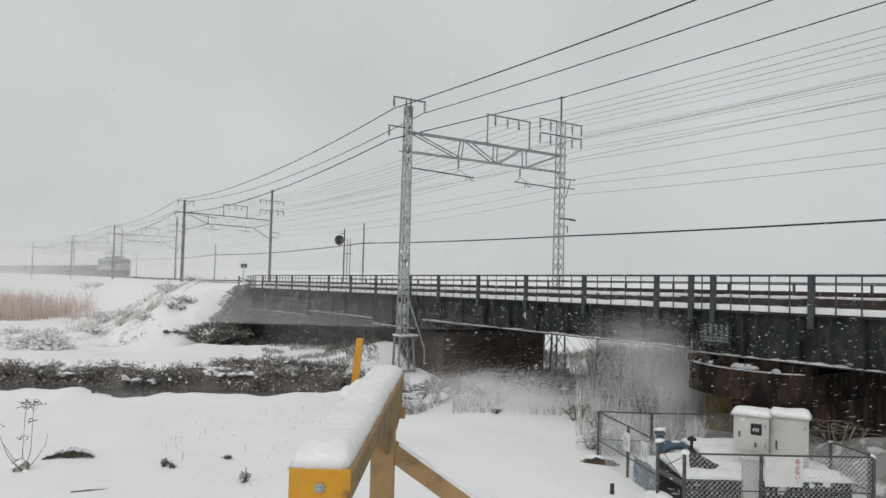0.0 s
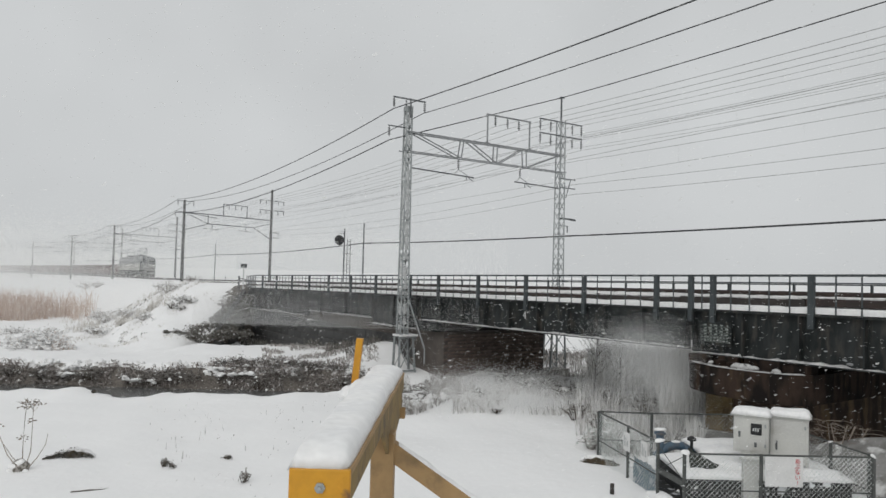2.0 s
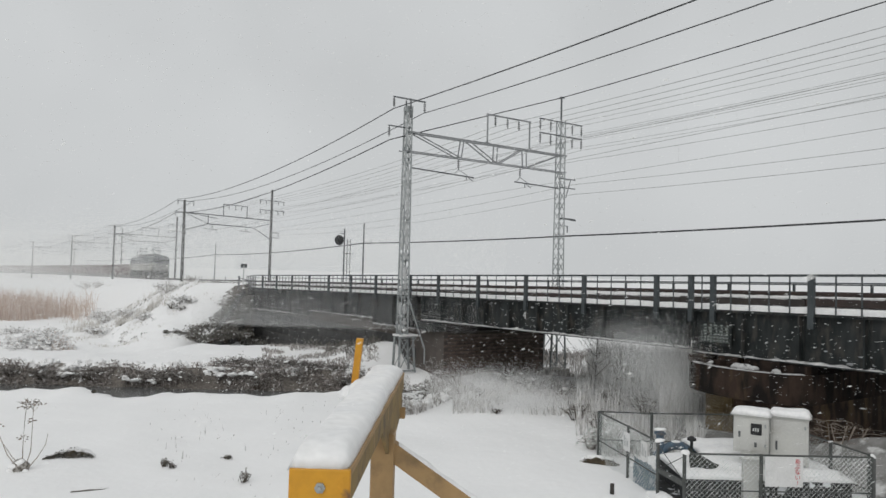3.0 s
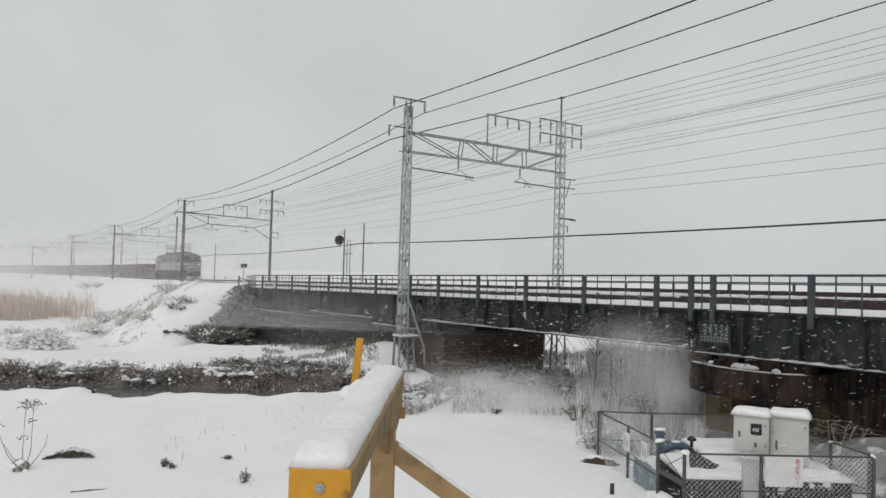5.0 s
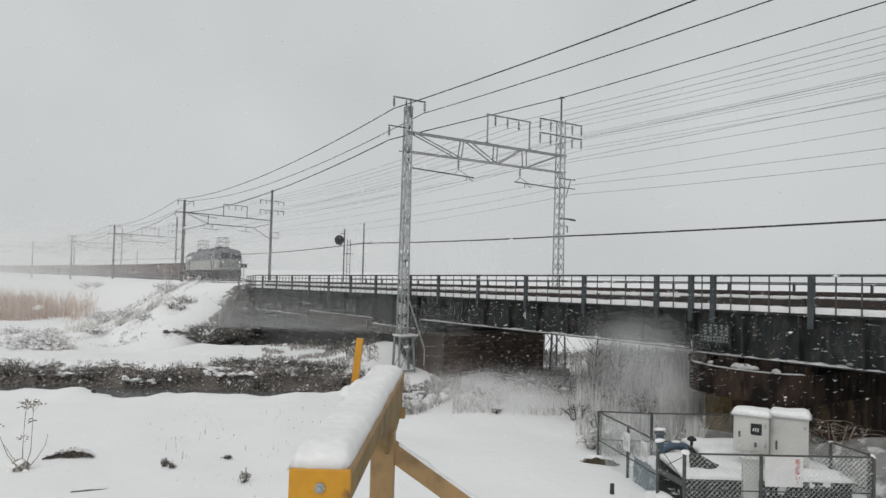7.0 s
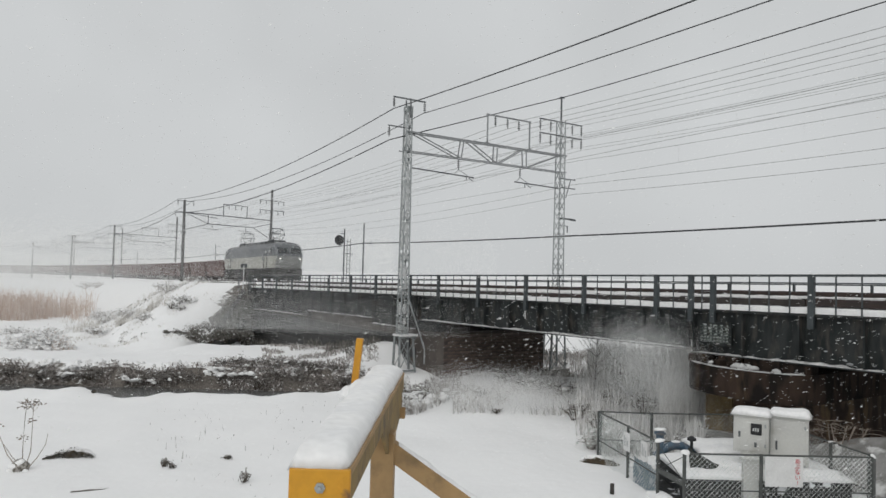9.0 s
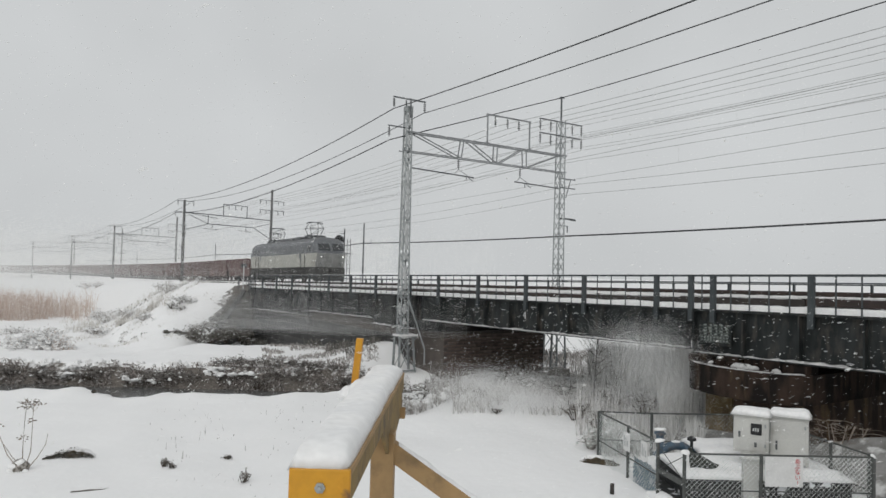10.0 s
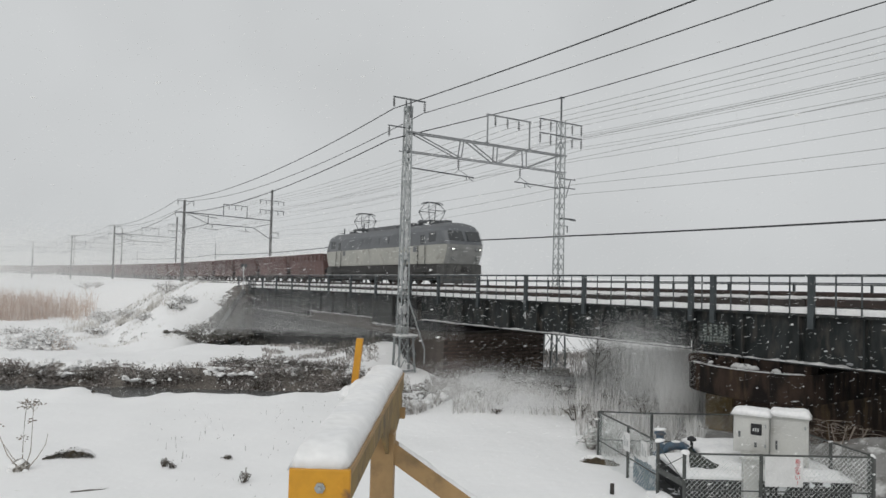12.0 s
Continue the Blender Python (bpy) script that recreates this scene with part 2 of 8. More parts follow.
def height(x, y):
    s, o = to_line(x, y)
    z = 0.12 * fbm(x, y, 0.16) + 0.06 * fbm(x, y, 0.55, 2.0) + 0.026 * fbm(x, y, 1.4, 6.0)
    if y < 13:
        z *= smooth(9, 13, y)
    # low terrace towards the railway
    near_wall = smooth(-17, -14, x)
    z -= 1.0 * smooth(33, 44, y) * (1 - near_wall)
    z += (0.07 * smooth(31.6, 32.8, y) * (1 - smooth(39.5, 42.5, y)) * (1 - smooth(-3.8, -2.7, x)) - 1.1 * smooth(40, 44, y) * (1 - smooth(-5, 3, x))) * near_wall
    # snow blown up against the wall beside the mast
    z += 0.95 * smooth(-2.4, 0.4, o) * smooth(29.0, 31.0, s) * (1 - smooth(31.0, 37.0, s))
    # snow-smothered hummocks at the foot of the embankment
    z += 1.2 * max(0.0, noise.noise(Vector((x * 0.45, y * 0.35, 2.5))) + 0.1) * math.exp(-((y - 51.5) / 2.6) ** 2) * (1 - smooth(-24, -20, x))
    # soft mounds along the near edge of the ditch
    e = edge_near(x)
    z += 0.28 * math.exp(-((x + 12.85) / (0.9 if x < -12.85 else 0.62)) ** 2) * math.exp(-((y - e + 0.9) / 1.1) ** 2)
    z += 0.10 * (noise.noise(Vector((x * 0.8, 7.7, 0.0))) + 0.3) * math.exp(-((y - e + 0.5) / 0.8) ** 2)
    for bx, bw, bh in ((-9.75, 0.3, 0.16), (-9.0, 0.8, 0.07), (-7.0, 0.9, 0.10), (-5.2, 0.7, 0.16), (-3.2, 0.6, 0.08), (-14.6, 0.5, 0.08)):
        z += bh * math.exp(-((x - bx) / bw) ** 2 - ((y - e + 0.7) / 0.8) ** 2)
    # ditch with water, fading out to the right
    w = 1 - smooth(-4.0, 0.5, x)
    far = 32.2 + 0.35 * noise.noise(Vector((x * 0.4, 1.3, 4.0)))
    if y > e:
        down = smooth(e, e + 0.8, y) * (1 - smooth(far - 1.7, far, y))
        z -= 2.1 * w * down
    # embankment beyond the bridge
    if s > 40:
        top = deck(s) + 0.32
        foot = 8.5 + 1.6 * fbm(x, y, 0.06, 3.0)
        k = 1 - smooth(-1.6 - foot, -1.7, o) if o < 4 else smooth(11.0, 17.0, o)
        wing = 53.9 + 2.03 * (min(0.0, o) + 0.3)
        end = smooth(wing, wing + (0.8 if o > 0 else 1.2 + 3.2 * min(5.0, -o)), s)
        lift = (1 - k) * end
        z = z * (1 - lift) + top * lift + 0.12 * lift * (1 - lift) * 4 * fbm(x, y, 0.5, 9.0)
        if o < 0 and y < 70:
            z += 0.09 * fbm(x, y, 1.1, 11.0) * min(1.0, 4 * (1 - lift)) * (1 - smooth(62, 70, y))
    # wide flat land beyond, a little lower than the line
    if y > 90 or abs(x) > 70:
        z *= 1 - 0.5 * smooth(90, 200, max(y, abs(x)))
    # rough snowy bank below the bridge between the piers
    z -= 0.32 * math.exp(-((x - 0.6) / 3.0) ** 2 - ((y - 30.0) / 2.5) ** 2)
    # lower ground beyond the bridge
    z -= 1.5 * smooth(31, 37, y) * smooth(2.0, 4.5, x) * (1 - smooth(55, 110, y))
    return z


def spaced(lo, hi, step, reach, grow=1.16):
    mid = list(np.arange(lo, hi, step))
    left, right, d = [], [], step
    a, b = lo, hi
    while a > -reach:
        d *= grow
        a -= d
        left.append(a)
    d = step
    while b < reach:
        right.append(b)
        d *= grow
        b += d
    return left[::-1] + mid + right


def snow_ground_material():
    m = bpy.data.materials.new("snow_over_grass")
    m.use_nodes = True
    n, l = m.node_tree.nodes, m.node_tree.links
    b = n["Principled BSDF"]
    b.inputs["Roughness"].default_value = 0.88
    tc = n.new("ShaderNodeTexCoord")
    geo = n.new("ShaderNodeNewGeometry")
    sep = n.new("ShaderNodeSeparateXYZ")
    l.new(geo.outputs["True Normal"], sep.inputs[0])
    big = n.new("ShaderNodeTexNoise")
    big.inputs["Scale"].default_value, big.inputs["Detail"].default_value = 1.1, 8.0
    big.inputs["Roughness"].default_value = 0.7
    l.new(tc.outputs["Object"], big.inputs["Vector"])
    # steep banks shed their snow in ragged patches
    add = n.new("ShaderNodeMath")
    add.operation = "MULTIPLY_ADD"
    add.inputs[1].default_value, add.inputs[2].default_value = 0.5, -0.25
    l.new(big.outputs["Fac"], add.inputs[0])
    sm = n.new("ShaderNodeMath")
    sm.operation = "ADD"
    l.new(sep.outputs["Z"], sm.inputs[0])
    l.new(add.outputs[0], sm.inputs[1])
    rg = n.new("ShaderNodeMapRange")
    rg.inputs["From Min"].default_value, rg.inputs["From Max"].default_value = 0.64, 0.70
    l.new(sm.outputs[0], rg.inputs["Value"])
    grass = n.new("ShaderNodeTexNoise")
    grass.inputs["Scale"].default_value, grass.inputs["Detail"].default_value = 14.0, 8.0
    l.new(tc.outputs["Object"], grass.inputs["Vector"])
    gm = n.new("ShaderNodeMix")
    gm.data_type = "RGBA"
    gm.inputs[6].default_value, gm.inputs[7].default_value = (0.085, 0.076, 0.067, 1), (0.27, 0.24, 0.21, 1)
    gr = n.new("ShaderNodeMapRange")
    gr.inputs["From Min"].default_value, gr.inputs["From Max"].default_value = 0.4, 0.75
    l.new(grass.outputs["Fac"], gr.inputs["Value"])
    l.new(gr.outputs[0], gm.inputs[0])
    sn = n.new("ShaderNodeTexNoise")
    sn.inputs["Scale"].default_value, sn.inputs["Detail"].default_value = 0.6, 6.0
    l.new(tc.outputs["Object"], sn.inputs["Vector"])
    smx = n.new("ShaderNodeMix")
    smx.data_type = "RGBA"
    smx.inputs[6].default_value, smx.inputs[7].default_value = (0.83, 0.83, 0.83, 1), (0.89, 0.885, 0.88, 1)
    l.new(sn.outputs["Fac"], smx.inputs[0])
    mx = n.new("ShaderNodeMix")
    mx.data_type = "RGBA"
    l.new(rg.outputs[0], mx.inputs[0])
    l.new(gm.outputs[2], mx.inputs[6])
    l.new(smx.outputs[2], mx.inputs[7])
    l.new(mx.outputs[2], b.inputs["Base Color"])
    bp = n.new("ShaderNodeBump")
    bp.inputs["Strength"].default_value, bp.inputs["Distance"].default_value = 0.5, 0.06
    fine = n.new("ShaderNodeTexNoise")
    fine.inputs["Scale"].default_value, fine.inputs["Detail"].default_value = 3.5, 6.0
    l.new(tc.outputs["Object"], fine.inputs["Vector"])
    l.new(fine.outputs["Fac"], bp.inputs["Height"])
    l.new(bp.outputs[0], b.inputs["Normal"])
    return m


M_GROUND = snow_ground_material()


def build_ground():
    xs = spaced(-34.0, 16.0, 0.3, 2500)
    ys = spaced(12.0, 66.0, 0.3, 2500)
    verts = [(x, y, height(x, y)) for y in ys for x in xs]
    w = len(xs)
    faces = [(j * w + i, j * w + i + 1, (j + 1) * w + i + 1, (j + 1) * w + i) for j in range(len(ys) - 1) for i in range(w - 1)]
    g = mesh_part("ground", verts, faces, M_GROUND, smooth=True)
    tagged(g, "snow-covered field, ditch banks and railway embankment", "ground", kind="structure")


build_ground()

M_WATER = mat("dark_water", (0.14, 0.14, 0.138), (0.11, 0.112, 0.11), rough=0.25, scale=1.0, fine=6.0, bump=0.15)
_bm = bmesh.new()
box(_bm, -60, -1.0, 24.6, 32.2, -1.25, -0.98)
tagged(part("water", _bm, M_WATER), "still dark water in a narrow ditch", "water", kind="structure")
# ---- bridge ----
def line_box(bm, s0, s1, o0, o1, z0, z1):
    vs = []
    for s in (s0, s1):
        for o, z in ((o0, z0), (o1, z0), (o1, z1), (o0, z1)):
            vs.append(bm.verts.new(T(s, o, z)))
    for f in ((3, 2, 1, 0), (4, 5, 6, 7), (0, 1, 5, 4), (1, 2, 6, 5), (2, 3, 7, 6), (3, 0, 4, 7)):
        bm.faces.new([vs[i] for i in f])


def line_strip(bm, ss, o0, o1, zlow, ztop):
    """One continuous prism along the line; zlow and ztop give heights at s."""
    rings = []
    for s in ss:
        a, b = zlow(s), ztop(s)
        rings.append([bm.verts.new(T(s, o, z)) for o, z in ((o0, a), (o1, a), (o1, b), (o0, b))])
    for p, q in zip(rings, rings[1:]):
        for k in range(4):
            bm.faces.new((p[k], p[(k + 1) % 4], q[(k + 1) % 4], q[k]))
    bm.faces.new(rings[0][::-1])
    bm.faces.new(rings[-1])
    bmesh.ops.recalc_face_normals(bm, faces=bm.faces)


def ticks(a, b, step):
    n = max(1, int((b - a) / step))
    return [a + (b - a) * i / n for i in range(n + 1)]


def upright_box(bm, s0, s1, o0, o1, z0, z1):
    """Box square to the line whose heights are world heights."""
    vs = []
    for s in (s0, s1):
        for o, z in ((o0, z0), (o1, z0), (o1, z1), (o0, z1)):
            p = T(s, o)
            vs.append(bm.verts.new((p.x, p.y, z)))
    for f in ((3, 2, 1, 0), (4, 5, 6, 7), (0, 1, 5, 4), (1, 2, 6, 5), (2, 3, 7, 6), (3, 0, 4, 7)):
        bm.faces.new([vs[i] for i in f])


SPANS = ((28.3, 32.5, 1.6), (12.75, 27.6, 1.13), (-6.0, 12.6, 1.22))


def build_span(s0, s1, dep, label):
    sp = thing("girder_span", 0, 0, 0, 0, label, "bridge girder", "bridge spans")
    for o in (0.12, 3.95, 7.9):
        bm = bmesh.new()
        line_box(bm, s0, s1, o, o + 0.03, -dep, -0.03)
        part("web", bm, M_GIRDER, sp)
        bm = bmesh.new()
        line_box(bm, s0, s1, o - 0.14, o + 0.17, -0.05, -0.005)
        part("top_flange", bm, M_GIRDER, sp)
        bm = bmesh.new()
        line_box(bm, s0, s1, o - 0.2, o + 0.2, -dep - 0.03, -dep)
        fl = part("bottom_flange", bm, M_GIRDER, sp)
        if o < 1:
            bm = bmesh.new()
            line_strip(bm, ticks(s0, s1, 0.12), o - 0.19, o - 0.01, lambda s: -dep + 0.002, lambda s: -dep + max(0.004, 0.032 + 0.05 * noise.noise(Vector((s * 0.9, dep, 0))) + 0.05 * noise.noise(Vector((s * 4.3, dep, 3.0)))))
            part("snow_ledge", bm, M_OLDSNOW, sp)
            n = int((s1 - s0) / 1.55)
            for i in range(n + 1):
                s = s0 + 0.06 + i * (s1 - s0 - 0.12) / n
                bm = bmesh.new()
                line_box(bm, s - 0.02, s + 0.02, o - 0.185, o, -dep, -0.06)
                line_box(bm, s - 0.07, s + 0.07, o - 0.025, o - 0.001, -dep, -0.06)
                part("stiffener", bm, M_GIRDER, sp)
    # cross bracing and deck under the tracks
    bm = bmesh.new()
    line_box(bm, s0, s1, 0.3, 7.85, -0.02, 0.13)
    part("deck_plate", bm, M_SLEEPER, sp)
    k = s0 + 1.0
    while k < s1:
        bm = bmesh.new()
        line_box(bm, k, k + 0.1, 0.15, 7.9, -dep + 0.1, -dep + 0.3)
        part("cross_beam", bm, M_GIRDER, sp)
        k += 3.1
    return sp


build_span(*SPANS[0], "short deep plate girder span beside the near mast")
build_span(32.6, 41.5, 1.3, "dark green plate girder span above the retaining wall")
build_span(41.6, 54.2, 1.62, "deep dark green plate girder span beside the embankment")
build_span(*SPANS[1], "dark green riveted plate girder span over the snowy path")
build_span(*SPANS[2], "dark green plate girder span with snow on its flange")

def splatter(name, place, n, label, rmin=0.012, rmax=0.05):
    """Wind-driven snow stuck in ragged flecks on an upright face; place(r) gives (centre, along, up, out)."""
    r = np.random.RandomState(len(name) + n)
    v, f = [], []
    for _ in range(n):
        c, a, u, w = place(r)
        R = r.uniform(rmin, rmax) * (2.2 if r.uniform() < 0.06 else 1.0)
        st = r.uniform(1.2, 4.0)
        b = len(v)
        v.append(c + w * R * 0.5)
        for k in range(7):
            q = k * 2 * math.pi / 7
            rr = R * r.uniform(0.55, 1.2)
            v.append(c + a * (math.cos(q) * rr * st) + u * (math.sin(q) * rr))
        for k in range(7):
            f.append((b, b + 1 + k, b + 1 + (k + 1) % 7))
    return tagged(mesh_part(name, v, f, M_STUCK), label, "snow flecks", kind="stuff")


ALONG, UP, OUT = Vector((DS[0], DS[1], -0.0172)), Vector((0, 0, 1)), Vector((-DN[0], -DN[1], 0))


def on_web(s0, s1, dep):
    def f(r):
        s = r.uniform(s0, s1)
        h = r.uniform(0, 1) ** 1.6
        return T(s, 0.108, -dep + 0.03 + h * (dep - 0.15)), ALONG, UP, OUT
    return f


splatter("stuck_snow", on_web(12.9, 27.4, 1.13), 240, "wind-driven snow flecks stuck to the dark girder", 0.006, 0.02)
splatter("stuck_snow", on_web(-3.0, 12.5, 1.22), 150, "wind-driven snow flecks stuck to the nearest girder", 0.006, 0.018)
splatter("stuck_snow", on_web(28.5, 54.0, 1.5), 60, "wind-driven snow flecks stuck to the far girders", 0.01, 0.03)

# painted lettering panel and span number on the girders
M_LETTER = mat("white_stencil_paint", (0.26, 0.29, 0.27), rough=0.7, bump=0.0)


def panel():
    th = thing("inspection_panel", 0, 0, 0, 0, "stencilled white record table painted on the dark girder", "sign")
    bm = bmesh.new()
    rows = 6
    for r in range(rows):
        z0 = -0.40 - r * 0.085
        for k in range(9 if r > 3 else 5):
            a = 11.40 + k * (0.1 if r > 3 else 0.17) + 0.03
            ln = 0.06 if r > 3 else 0.04 + 0.09 * ((k * 7 + r * 3) % 5) / 5
            line_box(bm, a, a + ln, -0.045, -0.035, z0 - 0.035, z0)
        line_box(bm, 11.38, 12.32, -0.045, -0.036, z0 - 0.062, z0 - 0.055)
    part("bars", bm, M_LETTER, th)
    bm = bmesh.new()
    line_box(bm, 11.34, 12.36, -0.034, -0.012, -0.98, -0.32)
    part("plate", bm, M_GIRDER, th)


panel()
_fc = bpy.data.curves.new("span_number", "FONT")
_fc.body, _fc.size, _fc.extrude = "4", 0.4, 0.004
_fo = new("span_number", _fc)
_p = T(20.32, 0.09, -0.68)
_fo.matrix_basis = Matrix.Translation(_p) @ Matrix(((-DS[0], 0, -DN[0], 0), (-DS[1], 0, -DN[1], 0), (0, 1, 0, 0), (0, 0, 0, 1)))
_fo.data.materials.append(mat("white_numeral_paint", (0.66, 0.67, 0.66), (0.5, 0.5, 0.5), rough=0.6, scale=6.0, bump=0.0))
tagged(_fo, "white numeral four painted on the girder", "lettering")


# ---- side railings ----
def build_railing(o, s0, s1, first, label, zt=1.0):
    rl = thing("bridge_railing", 0, 0, 0, 0, label, "railing", "bridge railings")
    for z, w in ((zt, 0.06), (zt * 0.8, 0.034)) if o < 1 else ((zt, 0.045), (zt * 0.45, 0.03)):
        bm = bmesh.new()
        line_strip(bm, ticks(s0, s1, 8), o - w / 2, o + w / 2, lambda s: z - w, lambda s: z)
        part("top_rail" if z == zt else "mid_rail", bm, M_RAILING, rl)
    bm = bmesh.new()
    line_strip(bm, ticks(s0, s1, 0.5), o - 0.022, o + 0.022, lambda s: zt, lambda s: zt + 0.012 + 0.01 * noise.noise(Vector((s * 1.3, o, 0))))
    part("snow_line", bm, M_SNOWCAP, rl)
    posts = [first - i * 3.0788 for i in range(-3, 12)]
    posts = [p for p in posts if s0 <= p <= s1 and abs(p - first + 6 * 3.0788) > 0.1] + [first - 19.015, 12.67, 11.94]
    q = 11.94 - 2.77
    while q > s0:
        posts.append(q)
        q -= 2.95
    posts.sort()
    if o > 1:
        posts = [11.5 + 2.72 * i for i in range(-6, 16)]
    for s in posts:
        if not s0 <= s <= s1:
            continue
        bm = bmesh.new()
        w = 0.075 if o < 1 else 0.03
        line_box(bm, s - w, s + w, o - 0.05, o + 0.05, -0.35 if o < 1 else 0.0, zt)
        part("post", bm, M_RAILING, rl)
    for a, b in zip(posts, posts[1:]) if o < 1 else ():
        n = max(2, round((b - a) / 0.6))
        for i in range(1, n):
            s = a + (b - a) * i / n
            bm = bmesh.new()
            bar(bm, T(s, o, 0.0), T(s, o, zt), 0.028)
            part("baluster", bm, M_RAILING, rl)
    return rl


build_railing(0.0, -5.5, 52.4, 47.775, "dark grey-green steel railing along the bridge edge")
build_railing(8.1, -5.5, 52.4, 46.9, "dark steel railing on the far edge of the bridge", zt=0.82)

# fanned end panel of the railing where the embankment starts
_er = thing("end_fence", 0, 0, 0, 0, "short dark steel fence at the end of the bridge", "fence")
for i in range(6):
    bm = bmesh.new()
    a = T(52.6 + i * 0.27, 0.0 - 0.05 * i, -0.05)
    b = T(52.6 + i * 0.27, 0.0 - 0.05 * i, 1.0 - 0.02 * i)
    bar(bm, a, b, 0.05)
    part("post", bm, M_RAILING, _er)
bm = bmesh.new()
bar(bm, T(52.4, 0, 0.98), T(54.0, -0.25, 0.88), 0.05)
part("top_rail", bm, M_RAILING, _er)

# ---- deck snow, kerb timber and track ----
_bm = bmesh.new()
line_strip(_bm, ticks(-6.0, 54.2, 0.12), 0.06, 1.2, lambda s: 0.02, lambda s: 0.15 + 0.03 * noise.noise(Vector((s * 0.8, 2.0, 0))) + 0.035 * noise.noise(Vector((s * 3.7, 5.0, 0))))
tagged(part("walkway_snow", _bm, M_SNOWCAP), "fresh snow lying along the bridge walkway", "snow", kind="stuff")

_kb = thing("kerb_timber", 0, 0, 0, 0, "rust-brown guard timber beside the track on the bridge", "timber")
k = -6.0
while k < 51.0:
    bm = bmesh.new()
    rise = 0.009 * max(0.0, 15.0 - k)
    line_box(bm, k, k + 3.97, 1.2, 1.38, 0.1 + rise, 0.31 + rise)
    part("timber", bm, M_SLEEPER if int(k) % 3 else M_RAIL, _kb)
    k += 4.0
# patchy snow caught on top of the guard timber
for _k in range(60):
    s0 = -5.8 + _k * 0.95 + random.uniform(0, 0.3)
    ln = random.uniform(0.3, 0.8)
    rise = 0.009 * max(0.0, 15.0 - 4.0 * math.floor((s0 + 6) / 4) + 6)
    bm = bmesh.new()
    line_strip(bm, ticks(s0, s0 + ln, 0.1), 1.19, 1.37, lambda s: 0.3 + rise, lambda s: 0.318 + rise + 0.03 * math.sin(math.pi * (s - s0) / ln) * (0.7 + noise.noise(Vector((s * 5, 1, 0)))))
    part("snow_patch", bm, M_OLDSNOW, _kb)


def build_track(o, tag):
    tr = thing("railway_track", 0, 0, 0, 0, tag, "railway track", "tracks")
    for side in (-0.5335, 0.5335):
        bm = bmesh.new()
        k = -8.0
        while k < 420:
            e = k + (8 if k < 100 else 6)
            zc = RAILTOP
            line_box(bm, k, e, o + side - 0.033, o + side + 0.033, zc - 0.05, zc)
            line_box(bm, k, e, o + side - 0.012, o + side + 0.012, zc - 0.13, zc - 0.05)
            line_box(bm, k, e, o + side - 0.06, o + side + 0.06, zc - 0.155, zc - 0.13)
            k = e
        part("rail", bm, M_RAIL, tr)
    for i in range(110):
        s = -6.0 + i * 0.62
        bm = bmesh.new()
        line_box(bm, s - 0.11, s + 0.11, o - 0.62, o + 0.95, 0.13, RAILTOP - 0.156)
        part("sleeper", bm, M_SLEEPER, tr)
    return tr


build_track(TRACKS[0], "snow-dusted railway track nearer the viewer's railing")
build_track(TRACKS[1], "railway track that the freight train runs on")

_bm = bmesh.new()
line_strip(_bm, ticks(-6.0, 80, 0.15) + ticks(84, 420, 4.0), 1.385, 7.3, lambda s: 0.12 if s < 54 else -0.4, lambda s: RAILTOP - 0.11 + 0.022 * noise.noise(Vector((s * 0.8, 0, 0))) + 0.03 * noise.noise(Vector((s * 3.1, 4.0, 0))))
tagged(part("track_snow", _bm, M_SNOWCAP), "snow lying between the rails and over the sleepers", "snow", kind="stuff")


# ---- piers ----
def brick_face(parent, s, o0, o1, z0, z1, bw=0.46, bh=0.155, th=0.05):
    """Courses of brick on the face of a pier that looks along the line towards the viewer."""
    me = bpy.data.meshes.new("brick")
    bm = bmesh.new()
    box(bm, -(bw - 0.02) / 2, (bw - 0.02) / 2, -th / 2, th / 2, -(bh - 0.02) / 2, (bh - 0.02) / 2)
    bmesh.ops.bevel(bm, geom=[e for e in bm.edges], offset=0.008, segments=1, affect="EDGES")
    bm.to_mesh(me)
    bm.free()
    me.materials.append(M_BRICK)
    nz = int((z1 - z0) / bh)
    for r in range(nz):
        o = o0 + bw / 2 + (bw / 2 if r % 2 else 0)
        while o < o1 - bw / 2 + 0.01:
            p = T(s, o)
            ob = new("brick", me)
            ob.parent = parent
            ob.matrix_basis = pose(p.x, p.y, z0 + (r + 0.5) * bh, 0, 0, math.degrees(math.atan2(DN[1], DN[0])) + random.uniform(-0.5, 0.5)) @ Matrix.Translation((0, random.uniform(-0.012, 0.006), 0))
            o += bw


def build_pier(s0, s1, o0, o1, ztop, label, cap=True):
    th = thing("bridge_pier", 0, 0, 0, 0, label, "bridge pier", "bridge piers")
    bm = bmesh.new()
    upright_box(bm, s0, s1, o0, o1, -1.6, ztop)
    part("core", bm, M_PIERBROWN if cap else M_MORTAR, th)
    return th


_p1 = build_pier(26.2, 28.6, 0.35, 6.4, deck(27.5) - 1.6, "brown brick bridge pier beneath the girders", cap=False)
brick_face(_p1, 26.19, 0.35, 6.4, -0.4, deck(27.5) - 1.62)
for so in ((27.3, 0.32), (27.3, 3.95), (27.3, 6.1)):
    bm = bmesh.new()
    line_box(bm, so[0] - 0.9, so[0] + 0.9, so[1] - 0.25, so[1] + 0.25, -1.62, -1.17)
    part("bearing_block", bm, M_GIRDER, _p1)

